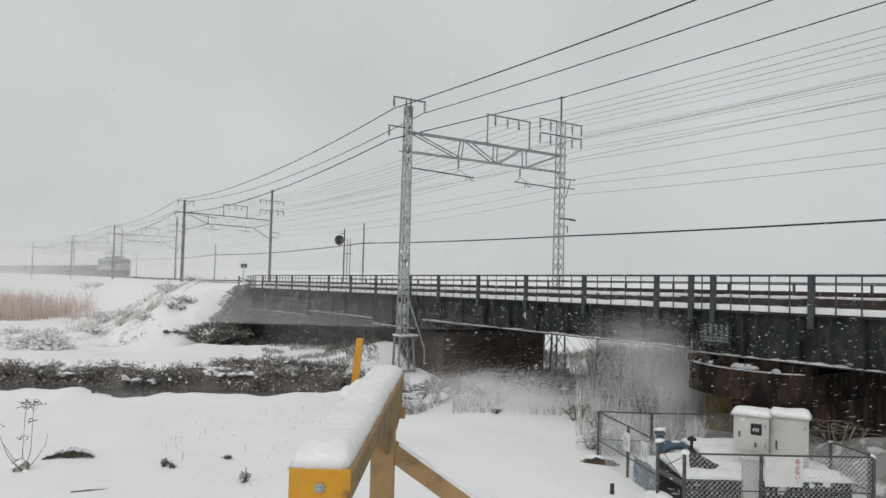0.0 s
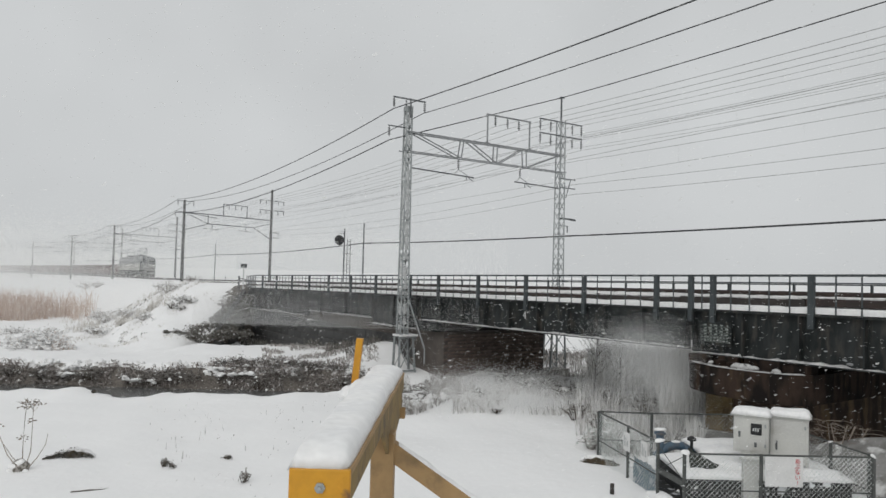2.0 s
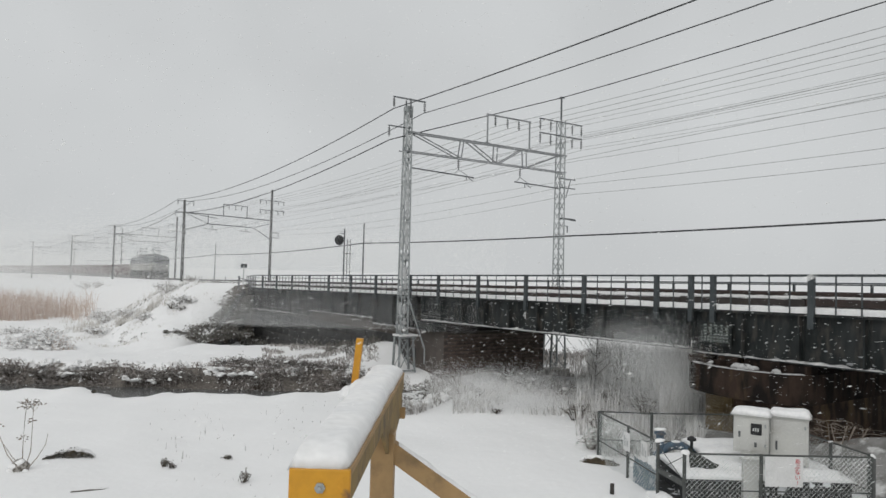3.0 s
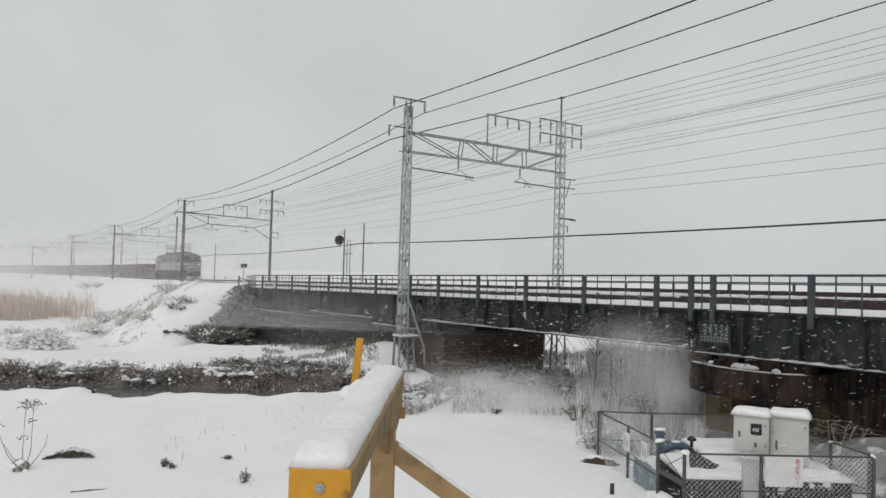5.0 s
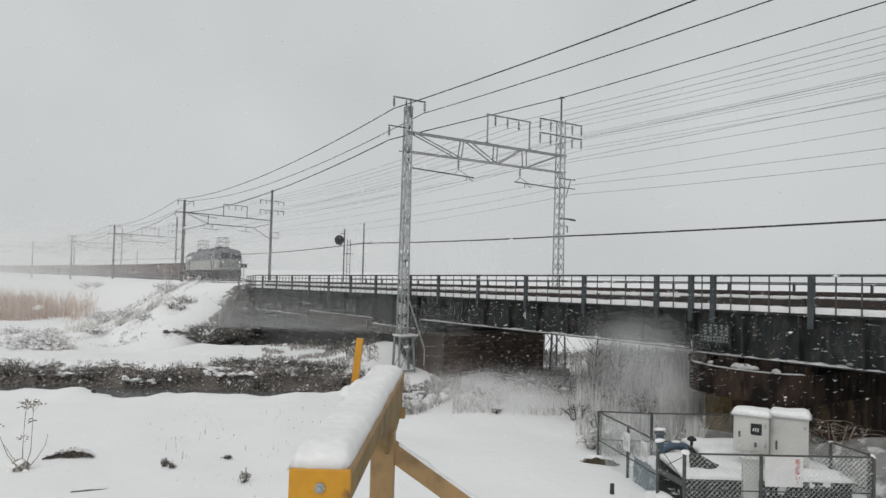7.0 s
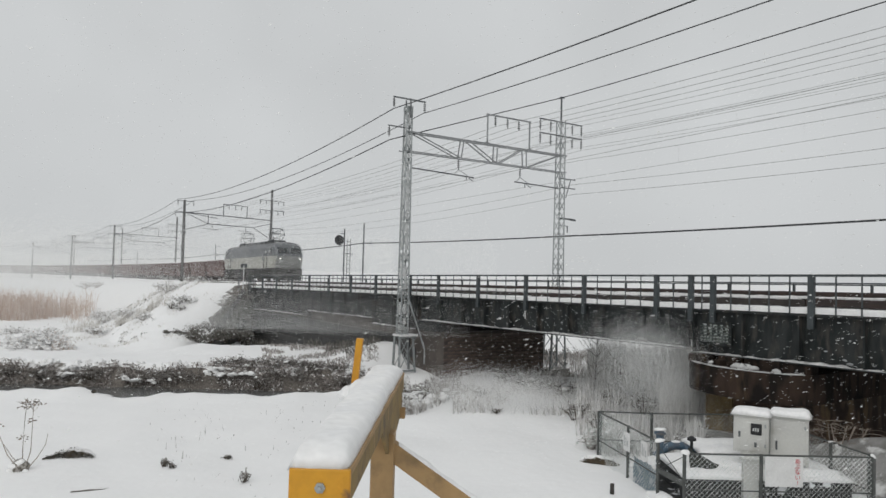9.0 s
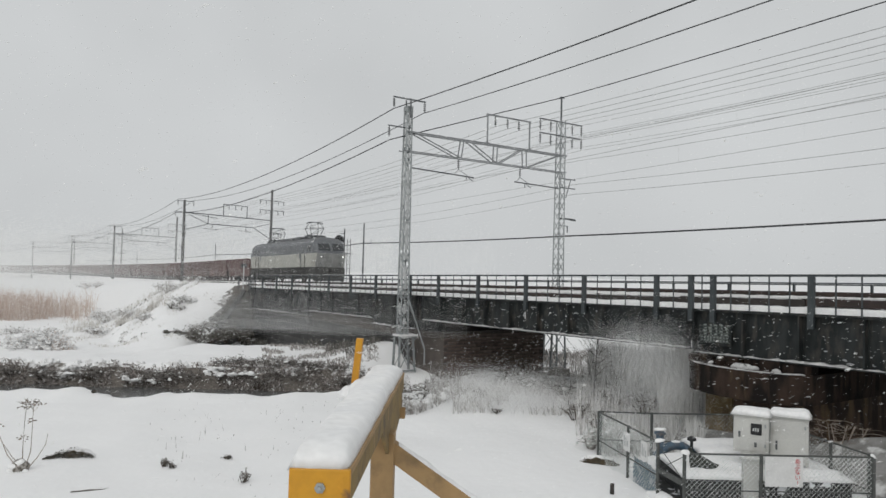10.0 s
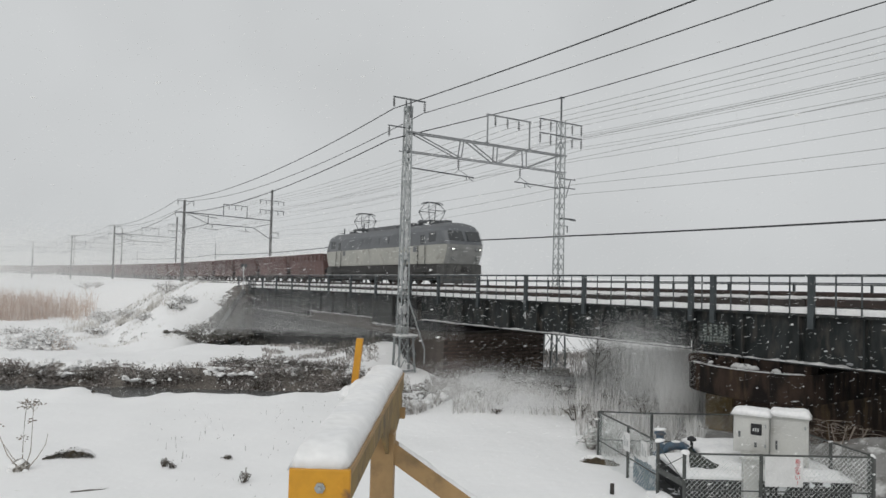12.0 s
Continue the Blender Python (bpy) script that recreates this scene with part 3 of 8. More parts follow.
_p2 = build_pier(9.6, 12.3, 0.35, 9.5, 1.75, "rust-stained concrete bridge pier with a projecting cap")
bm = bmesh.new()
n = 10
prof = []
for i in range(n + 1):
    a = math.pi / 2 + math.pi * i / n
    prof.append((10.95 + 1.75 * math.sin(a), 0.2 + 1.0 * math.cos(a)))
prof += [(9.2, 9.8), (12.7, 9.8)]
lo, hi = [], []
for s, o in prof:
    p = T(s, o)
    lo.append(bm.verts.new((p.x, p.y, 1.55)))
    hi.append(bm.verts.new((p.x, p.y, 2.3)))
bm.faces.new(lo)
bm.faces.new(hi[::-1])
for i in range(len(prof)):
    j = (i + 1) % len(prof)
    bm.faces.new((lo[j], lo[i], hi[i], hi[j]))
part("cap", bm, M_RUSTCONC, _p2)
bm = bmesh.new()
rows = []
for i in range(31):
    a = math.pi / 2 + math.pi * i / 30
    row = []
    for f, hh in ((0.975, 0.004), (0.95, 0.022), (0.86 + 0.06 * noise.noise(Vector((i * 0.45, 1.0, 0))), 0.022), (0.78, -0.01)):
        p = T(10.95 + 1.75 * math.sin(a) * f, 0.2 + 1.0 * math.cos(a) * f)
        row.append(bm.verts.new((p.x, p.y, 2.3 + hh * (0.8 + 0.6 * noise.noise(Vector((i * 0.6, f, 2.0)))))))
    rows.append(row)
for ra, rb in zip(rows, rows[1:]):
    for k in range(3):
        bm.faces.new((ra[k], ra[k + 1], rb[k + 1], rb[k]))
part("snow_patch", bm, M_OLDSNOW, _p2, smooth=True)
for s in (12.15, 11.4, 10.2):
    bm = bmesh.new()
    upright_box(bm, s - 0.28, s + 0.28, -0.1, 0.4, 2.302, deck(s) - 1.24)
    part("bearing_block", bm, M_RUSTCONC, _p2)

bm = bmesh.new()
_rows = []
for i in range(25):
    s = 4.0 + 8.6 * i / 24
    row = []
    top = min(1.15, max(0.4, 0.5 + 0.3 * (9.6 - s)))
    for o, z in ((-1.15, -0.2), (-1.1, 0.16), (-0.4, 0.16 + 0.5 * (top - 0.16)), (0.34, top), (0.34, -0.2)):
        q = U(s, o, z + (0.07 * noise.noise(Vector((s * 1.4, o * 2.0, 3.0))) if z > 0 else 0.0))
        row.append(bm.verts.new(q))
    _rows.append(row)
for ra, rb in zip(_rows, _rows[1:]):
    for k in range(5):
        bm.faces.new((ra[k], ra[(k + 1) % 5], rb[(k + 1) % 5], rb[k]))
bm.faces.new(_rows[0][::-1])
bm.faces.new(_rows[-1])
bmesh.ops.recalc_face_normals(bm, faces=bm.faces)
part("footing", bm, M_APRON, _p2, "sloping grey footing under thin patchy snow")
for s, o, r in ((11.0, -0.32, 0.1), (10.75, -0.36, 0.13), (10.5, -0.3, 0.09), (11.75, -0.3, 0.07), (12.45, -0.1, 0.06), (9.9, -0.25, 0.08)):
    bm = bmesh.new()
    bmesh.ops.create_icosphere(bm, subdivisions=2, radius=r, matrix=Matrix.Translation(U(s, o, 2.33)) @ Matrix.Diagonal((1.5, 1.2, 0.8, 1)))
    for v in bm.verts:
        v.co += 0.5 * r * noise.noise_vector(v.co * 7)
    part("snow_patch", bm, M_OLDSNOW, _p2, smooth=True)
for s, o, w, h in ((12.35, -0.2, 0.16, 0.2), (11.55, -0.25, 0.11, 0.13), (11.2, -0.2, 0.09, 0.1)):
    bm = bmesh.new()
    upright_box(bm, s - w, s + w, o - 0.1, o + 0.25, 2.29, 2.302 + h)
    part("bearing_block", bm, M_RUSTCONC, _p2)
bm = bmesh.new()
upright_box(bm, 11.5, 12.34, 0.28, 0.9, -0.4, 1.56)
part("pilaster", bm, M_MOSSCONC, _p2, "ochre mossy corner of the pier")
# added block fills the black gap between cap and girder
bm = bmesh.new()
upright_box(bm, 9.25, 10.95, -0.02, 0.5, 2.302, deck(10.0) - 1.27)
part("gap_fill_block", bm, M_RUSTCONC, _p2)
build_pier(-8.5, -5.9, 0.35, 9.5, 2.78, "plain concrete bridge pier at the far end of the span")

# wing wall running down the end of the embankment
_ww = thing("wing_wall", 0, 0, 0, 0, "dark sloping wing wall at the end of the embankment", "retaining wall")
_n_w = 9
_pa, _pb = T(54.1, -0.25), Vector((-14.75, 45.0, 0.0))
for i in range(_n_w):
    k0, k1 = i / _n_w, (i + 1) / _n_w
    bm = bmesh.new()
    for z0, drop in ((-1.6, 0.0),):
        rows_ = []
        for k in (k0 + 0.002, k1 - 0.002):
            c = Vector((_pa.x + (_pb.x - _pa.x) * k, _pa.y + (_pb.y - _pa.y) * k, 0))
            zt = 2.88 + (0.15 - 2.88) * k
            rows_.append([bm.verts.new((c.x + dx, c.y, zz)) for dx, zz in ((-0.3, z0), (0.0, z0), (0.0, zt), (-0.3, zt))])
        a, b = rows_
        for q in range(4):
            bm.faces.new((a[q], a[(q + 1) % 4], b[(q + 1) % 4], b[q]))
        bm.faces.new(a[::-1])
        bm.faces.new(b)
    bmesh.ops.recalc_face_normals(bm, faces=bm.faces)
    part("wall_panel", bm, M_WALL, _ww)

# abutment wall behind the ditch
_aw = thing("abutment_wall", 0, 0, 0, 0, "dark stone retaining wall below the railway girders", "retaining wall")
bm = bmesh.new()
upright_box(bm, 28.6, 54.6, 0.42, 7.6, -1.8, deck(64) - 0.1)
part("core", bm, M_MORTAR, _aw)
_me = bpy.data.meshes.new("stone_block")
_b2 = bmesh.new()
box(_b2, -0.59, 0.59, -0.04, 0.04, -0.235, 0.235)
bmesh.ops.bevel(_b2, geom=[e for e in _b2.edges], offset=0.03, segments=1, affect="EDGES")
_b2.to_mesh(_me)
_b2.free()
_me.materials.append(M_WALL)
for r in range(6):
    s = 29.3 + (0.6 if r % 2 else 0)
    while s < 54:
        p = T(s, 0.4)
        ob = new("stone_block", _me)
        ob.parent = _aw
        ob.matrix_basis = pose(p.x, p.y, -1.3 + r * 0.49, 0, 0, math.degrees(math.atan2(DS[1], DS[0]))) @ Matrix.Translation((0, random.uniform(-0.02, 0.02), 0))
        s += 1.21
# ---- overhead line: masts, portal beams, wires ----
def insulator(bm, top, ln=0.45, r=0.07, axis=(0, 0, -1)):
    """A string of porcelain sheds hanging from top."""
    q = Vector((0, 0, -1)).rotation_difference(Vector(axis)).to_matrix().to_4x4()
    m = Matrix.Translation(top) @ q
    prof = [(0.015, 0.0)]
    n = 4
    for i in range(n):
        z = -ln * (0.12 + 0.76 * i / n)
        prof += [(0.02, z), (r, z - ln * 0.06), (r * 0.9, z - ln * 0.1), (0.02, z - ln * 0.13)]
    prof.append((0.015, -ln))
    lathe(bm, prof, 8, m)


def lattice(bm, s, o, z0, z1, w0, w1, step=0.55, ws=None):
    """Four angle legs with zigzag lacing on each face; z are world heights."""
    c = T(s, o)

    def corner(i, z):
        k = (z - z0) / (z1 - z0)
        w = w0 + (w1 - w0) * k
        sx, sy = ((-1, -1), (1, -1), (1, 1), (-1, 1))[i]
        return Vector((c.x + (DN[0] * sx + DS[0] * sy) * w / 2, c.y + (DN[1] * sx + DS[1] * sy) * w / 2, z))

    for i in range(4):
        bar(bm, corner(i, z0), corner(i, z1), 0.06)
    n = int((z1 - z0) / step)
    for k in range(n):
        a, b = z0 + (z1 - z0) * k / n, z0 + (z1 - z0) * (k + 1) / n
        for i in range(4):
            j = (i + 1) % 4
            if k % 2:
                i, j = j, i
            bar(bm, corner(i, a), corner(j, b), 0.042, 0.014)
            bar(bm, corner(j, a), corner(i, b), 0.042, 0.014) if k % 3 == 0 else None


def mast_plaster(bm, s, o, z0, z1, w0, w1, face):
    """Driven snow clogging the lacing of a lattice mast, on the face across (0) or along (1) the line that meets the wind."""
    c = T(s, o)
    side, out = (Vector((*DN, 0)), Vector((-DS[0], -DS[1], 0))) if face == 0 else (Vector((*DS, 0)), Vector((-DN[0], -DN[1], 0)))
    n = int((z1 - z0) / 0.05)
    last = None
    for i in range(n + 1):
        z = z0 + (z1 - z0) * i / n
        w = w0 + (w1 - w0) * i / n
        k = noise.noise(Vector((z * 1.9, face * 7.0, 1.0))) + 0.6 * noise.noise(Vector((z * 6.5, face * 3.0, 4.0)))
        k += 0.35 * math.exp(-((z - 7.4) / 2.4) ** 2)
        if k < -0.12:
            last = None
            continue
        half = w * (0.16 + 0.2 * min(1.0, k + 0.3))
        off = 0.04 * noise.noise(Vector((z * 3.0, 2.0, face)))
        base = Vector((c.x, c.y, z)) + out * (w / 2 - 0.012)
        ring = [bm.verts.new(base + side * (off - half)), bm.verts.new(base + side * off + out * 0.035), bm.verts.new(base + side * (off + half)), bm.verts.new(base + side * off - out * 0.02)]
        if last:
            for q in range(4):
                bm.faces.new((last[q], last[(q + 1) % 4], ring[(q + 1) % 4], ring[q]))
        last = ring


def crossarm(name, parent, s, o0, o1, zw, hang, w=0.06, ln=0.5):
    bm = bmesh.new()
    bar(bm, U(s, o0, zw), U(s, o1, zw), w, w)
    arm = part(name, bm, M_STEEL_DARK, parent)
    for o in hang:
        bm = bmesh.new()
        insulator(bm, U(s, o, zw - 0.03), ln)
        part("insulator", bm, M_INSUL, arm)
    return arm


SA = 27.945
OA, OF = -0.85, 8.9
OL = -0.956
# near mast
ma = thing("lattice_mast", 0, 0, 0, 0, "galvanised lattice steel catenary mast on a concrete foot", "catenary mast", "lattice masts")
bm = bmesh.new()
lattice(bm, SA, OA, 1.55, 12.45, 0.38, 0.27)
part("shaft", bm, M_GALV, ma)
for _face in (0, 1):
    bm = bmesh.new()
    mast_plaster(bm, SA, OA, 1.9, 12.3, 0.38, 0.27, _face)
    tagged(part("plastered_snow", bm, M_RIME, ma, "driven snow plastered over the lacing"), kind="stuff")
bm = bmesh.new()
for o, s in ((-0.5, -0.3), (0.5, -0.3), (0.5, 0.3), (-0.5, 0.3)):
    bar(bm, U(SA + s, OA + o * 0.9 + 0.15, -0.4), U(SA + s * 0.8, OA + o * 0.7 + 0.1, 1.6), 0.09)
for s in (-0.3, 0.3):
    bar(bm, U(SA + s, OA - 0.3, 0.0), U(SA + s, OA + 0.55, 1.5), 0.06, 0.02)
    bar(bm, U(SA + s, OA + 0.6, 0.0), U(SA + s, OA - 0.25, 1.5), 0.06, 0.02)
for z in (0.0, 1.55):
    bar(bm, U(SA - 0.3, OA - 0.36, z), U(SA - 0.3, OA + 0.62, z), 0.08)
part("base_frame", bm, M_GALV, ma)
bm = bmesh.new()
upright_box(bm, SA - 0.38, SA + 0.38, OA - 0.3, OA + 0.65, 1.6, 1.68)
part("snow_patch", bm, M_SNOWCAP, ma)
bm = bmesh.new()
bar(bm, U(SA - 0.2, OA + 0.2, 3.3), U(SA - 0.5, OA + 0.95, 1.0), 0.07)
bar(bm, U(SA - 0.5, OA + 0.95, 1.0), U(SA - 0.5, OA + 0.95, 0.3), 0.07)
part("brace", bm, M_GALV, ma)
bm = bmesh.new()
for ds in (-0.22, 0.22):
    bar(bm, U(SA + ds, OA, 11.9), U(SA + ds, OA, 12.8), 0.07)
part("top_post", bm, M_STEEL_DARK, ma)
bm = bmesh.new()
upright_box(bm, SA - 0.17, SA + 0.17, OA - 0.17, OA + 0.17, 12.2, 12.46)
part("cap_plate", bm, M_GALV, ma)
crossarm("crossarm", ma, SA, OL - 0.72, OL + 1.05, 12.82, (OL - 0.68, OL + 1.0), 0.06, 0.5)
crossarm("crossarm", ma, SA, OL - 0.95, OA, 11.43, (OL - 0.9,), 0.05, 0.5)

# far mast
mf = thing("lattice_mast", 0, 0, 0, 0, "galvanised lattice steel catenary mast with two feeder crossarms", "catenary mast", "lattice masts")
bm = bmesh.new()
lattice(bm, SA, OF, 1.5, 13.2, 0.43, 0.34)
part("shaft", bm, M_GALV, mf)
bm = bmesh.new()
bar(bm, U(SA, OF, 13.0), U(SA, OF, 14.52), 0.09)
bar(bm, U(SA, OF - 0.1, 14.5), U(SA, OF + 0.2, 14.5), 0.07)
part("top_post", bm, M_STEEL_DARK, mf)
bm = bmesh.new()
for o, s in ((-0.75, -0.35), (0.35, -0.35), (0.35, 0.35), (-0.75, 0.35)):
    bar(bm, U(SA + s, OF + o, -0.45), U(SA + s * 0.85, OF + o * 0.8, 1.7), 0.09)
for s in (-0.35, 0.35):
    bar(bm, U(SA + s, OF - 0.7, -0.4), U(SA + s, OF + 0.3, 0.6), 0.06, 0.02)
    bar(bm, U(SA + s, OF - 0.65, 0.6), U(SA + s, OF + 0.3, 1.7), 0.06, 0.02)
    bar(bm, U(SA + s, OF + 0.3, -0.4), U(SA + s, OF - 0.65, 0.6), 0.06, 0.02)
    bar(bm, U(SA + s, OF + 0.3, 0.6), U(SA + s, OF - 0.65, 1.7), 0.06, 0.02)
part("base_frame", bm, M_GALV, mf)
bm = bmesh.new()
upright_box(bm, SA - 0.5, SA + 0.5, OF - 0.95, OF + 0.55, -1.8, -0.42)
part("footing", bm, M_CONC, mf)
crossarm("crossarm", mf, SA, OF - 1.55, OF + 1.6, 13.12, (OF - 1.5, OF - 0.75, OF + 0.85, OF + 1.55), 0.06, 0.6)
crossarm("crossarm", mf, SA, OF - 1.55, OF + 1.6, 12.35, (OF - 1.5, OF - 0.75, OF + 0.85, OF + 1.55), 0.06, 0.6)
bm = bmesh.new()
for z in (10.0, 9.5):
    bar(bm, U(SA, OF, z), U(SA, OF + 1.15, z), 0.05)
bar(bm, U(SA, OF + 0.8, 9.95), U(SA, OF + 0.45, 8.95), 0.03)
bar(bm, U(SA, OF, 7.78), U(SA, OF + 0.75, 7.78), 0.08)
bar(bm, U(SA, OF + 0.75, 7.78), U(SA, OF + 1.2, 7.74), 0.1)
bar(bm, U(SA, OF + 0.1, 7.38), U(SA, OF + 0.65, 7.38), 0.04)
bar(bm, U(SA, OF + 0.62, 7.38), U(SA, OF + 0.62, 7.02), 0.05)
part("side_arm", bm, M_STEEL_DARK, mf)

# portal beam between the masts
pb = thing("portal_beam", 0, 0, 0, 0, "welded steel truss beam spanning both tracks", "portal beam")
ZT, ZB = 11.25, 10.32
for z, nm, w in ((ZT, "top_chord", 0.06), (ZB, "bottom_chord", 0.048)):
    bm = bmesh.new()
    for ds in (-0.17, 0.17):
        bar(bm, U(SA + ds, OA - (0.35 if z < ZT else 0.1), z), U(SA + ds, OF + 0.3, z), w)
    part(nm, bm, M_PORTAL, pb)
for ds in (-0.17, 0.17):
    for a, za, b, zb in ((OL + 0.35, ZT, OL + 3.1, ZB), (OL + 3.1, ZB, OL + 3.25, ZT), (OL + 3.55, ZT, OL + 5.3, ZB), (OL + 5.3, ZB, OL + 5.35, ZT),
                         (OL + 5.5, ZB, OL + 7.1, ZT), (OL + 7.3, ZB, OL + 7.25, ZT), (OL + 7.4, ZB, OF - 0.1, ZT)):
        bm = bmesh.new()
        bar(bm, U(SA + ds, a, za), U(SA + ds, b, zb), 0.045)
        part("lacing", bm, M_PORTAL, pb)

# feeder frame on the beam
ff = tagged(new("feeder_frame"), "square steel frame with three feeder insulators")
ff.parent = pb
for o in (3.85, 6.65):
    bm = bmesh.new()
    bar(bm, U(SA, o, ZT + 0.05), U(SA, o, 12.82), 0.08)
    bar(bm, U(SA, o - 0.12, ZT + 0.07), U(SA, o + 0.12, ZT + 0.07), 0.12, 0.06)
    part("upright", bm, M_PORTAL, ff)
bm = bmesh.new()
bar(bm, U(SA, 3.78, 12.8), U(SA, 6.72, 12.8), 0.07)
part("frame_arm", bm, M_PORTAL, ff)
for o in (4.35, 5.15, 5.9):
    bm = bmesh.new()
    insulator(bm, U(SA, o, 12.77), 0.55)
    part("insulator", bm, M_INSUL, ff)

# registration arms
for o_root, o_end, z_root, z_end, o_hang in ((OA + 0.3, 3.05, 9.57, 9.45, 2.1), (OF - 0.1, 5.7, 9.43, 9.5, 6.05)):
    ra = thing("registration_arm", 0, 0, 0, 0, "slim steel registration arm with insulator holding the contact wire", "registration arm", "registration arms")
    bm = bmesh.new()
    rod(bm, [U(SA, o_root, z_root), U(SA, o_end, z_end)], 0.035)
    part("tube", bm, M_STEEL_DARK, ra)
    bm = bmesh.new()
    insulator(bm, U(SA, o_hang, ZB - 0.05), 0.5)
    part("insulator", bm, M_INSUL, ra)
    bm = bmesh.new()
    rod(bm, [U(SA, o_hang, ZB - 0.55), U(SA, o_hang - 0.2, 9.56)], 0.015)
    rod(bm, [U(SA, o_hang, ZB - 0.55), U(SA, o_hang + 0.55, 9.52)], 0.015)
    part("hanger", bm, M_STEEL_DARK, ra)
    bm = bmesh.new()
    e = o_end if o_end < 4 else 6.85
    rod(bm, [U(SA, e - 0.45, 9.5), U(SA, e - 0.05, 9.28)], 0.02)
    bar(bm, U(SA, e - 0.45, 9.5), U(SA, e - 0.45, 9.25), 0.04)
    part("steady_arm", bm, M_STEEL_DARK, ra)


def far_portal(s, label):
    """Concrete pole portal further down the line."""
    th = thing("portal_frame", 0, 0, 0, 0, label, "portal frame", "far portals")
    def Q(s, o, z):
        """The far poles stand a little further along the line."""
        return T(s + 1.8 * max(0.0, o - OL) / (OF - OL), o, z)

    for o, top, base in ((OL, 8.75, -0.6), (OF, 10.85, -0.3)):
        bm = bmesh.new()
        rod(bm, [Q(s, o, base), Q(s, o, top)], 0.17, 10, 0.12)
        part("pole", bm, M_POLE, th)
    bm = bmesh.new()
    bar(bm, Q(s, OL, 7.5), Q(s, OF, 7.35), 0.09)
    part("top_chord", bm, M_STEEL_DARK, th)
    bm = bmesh.new()
    bar(bm, Q(s, 1.6, 6.45), Q(s, 6.7, 6.4), 0.08)
    part("bottom_chord", bm, M_STEEL_DARK, th)
    for a, za, b, zb in ((OL, 7.5, 1.6, 6.45), (OL, 5.65, 1.6, 6.45), (1.6, 6.45, 1.6, 7.4), (6.7, 6.4, OF, 7.0), (6.7, 6.4, OF, 5.2), (OL, 7.5, 2.6, 7.1)):
        bm = bmesh.new()
        bar(bm, Q(s, a, za), Q(s, b, zb), 0.06)
        part("lacing", bm, M_STEEL_DARK, th)
    for o in (3.25, 5.95):
        bm = bmesh.new()
        bar(bm, Q(s, o, 7.3), Q(s, o, 8.7), 0.07)
        part("upright", bm, M_STEEL_DARK, th)
    bm = bmesh.new()
    bar(bm, Q(s, 3.25, 8.7), Q(s, 5.95, 8.67), 0.06)
    for o in (3.85, 4.6, 5.3):
        insulator(bm, Q(s, o, 8.65), 0.5)
    part("crossarm", bm, M_STEEL_DARK, th)
    for o0, o1, z, hang in ((OL - 0.72, OL + 1.0, 8.65, (OL - 0.66, OL + 0.95)), (OL - 0.9, OL, 7.5, (OL - 0.85,)), (OF - 1.5, OF + 1.6, 9.6, (OF - 1.4, OF - 0.7, OF + 0.8, OF + 1.5)), (OF - 1.5, OF + 1.6, 8.5, (OF - 1.4, OF - 0.7, OF + 0.8, OF + 1.5)), (OF, OF + 1.0, 6.0, (OF + 0.9,)), (OF, OF + 1.0, 5.4, ())):
        bm = bmesh.new()
        bar(bm, Q(s, o0, z), Q(s, o1, z), 0.06)
        for o in hang:
            insulator(bm, Q(s, o, z - 0.03), 0.45)
        part("crossarm", bm, M_STEEL_DARK, th)
    for o in (TRACKS[0], TRACKS[1]):
        bm = bmesh.new()
        insulator(bm, Q(s, o, 6.45), 0.5)
        rod(bm, [Q(s, o - 0.9, 5.95), Q(s, o + 0.6, 5.9)], 0.03)
        part("registration_arm", bm, M_STEEL_DARK, th)
    return th


far_portal(73.6, "concrete pole portal over both tracks on the embankment")
far_portal(119.5, "hazy concrete pole portal further down the line")
far_portal(160.5, "faint concrete pole portal far down the line")
far_portal(205.0, "faint concrete pole portal almost lost in snowfall")

# ---- wires ----
def wire(name, pts, sag, r, material, label, cat="overhead wire", grp="overhead wires", n=14):
    bm = bmesh.new()
    line = []
    sags = sag if isinstance(sag, (list, tuple)) else [sag] * len(pts)
    for (a, b), sag in zip(zip(pts, pts[1:]), sags):
        a, b = Vector(a), Vector(b)
        for i in range(n):
            k = i / n
            p = a.lerp(b, k)
            p.z -= sag * 4 * k * (1 - k) * ((b - a).length / 46.0) ** 2
            line.append(p)
    line.append(Vector(pts[-1]))
    rod(bm, line, r, 5, caps=False)
    return tagged(part(name, bm, material), label, cat, grp)


SUP = (-18.0, SA, 73.6, 119.5, 160.5, 205.0, 250.0)


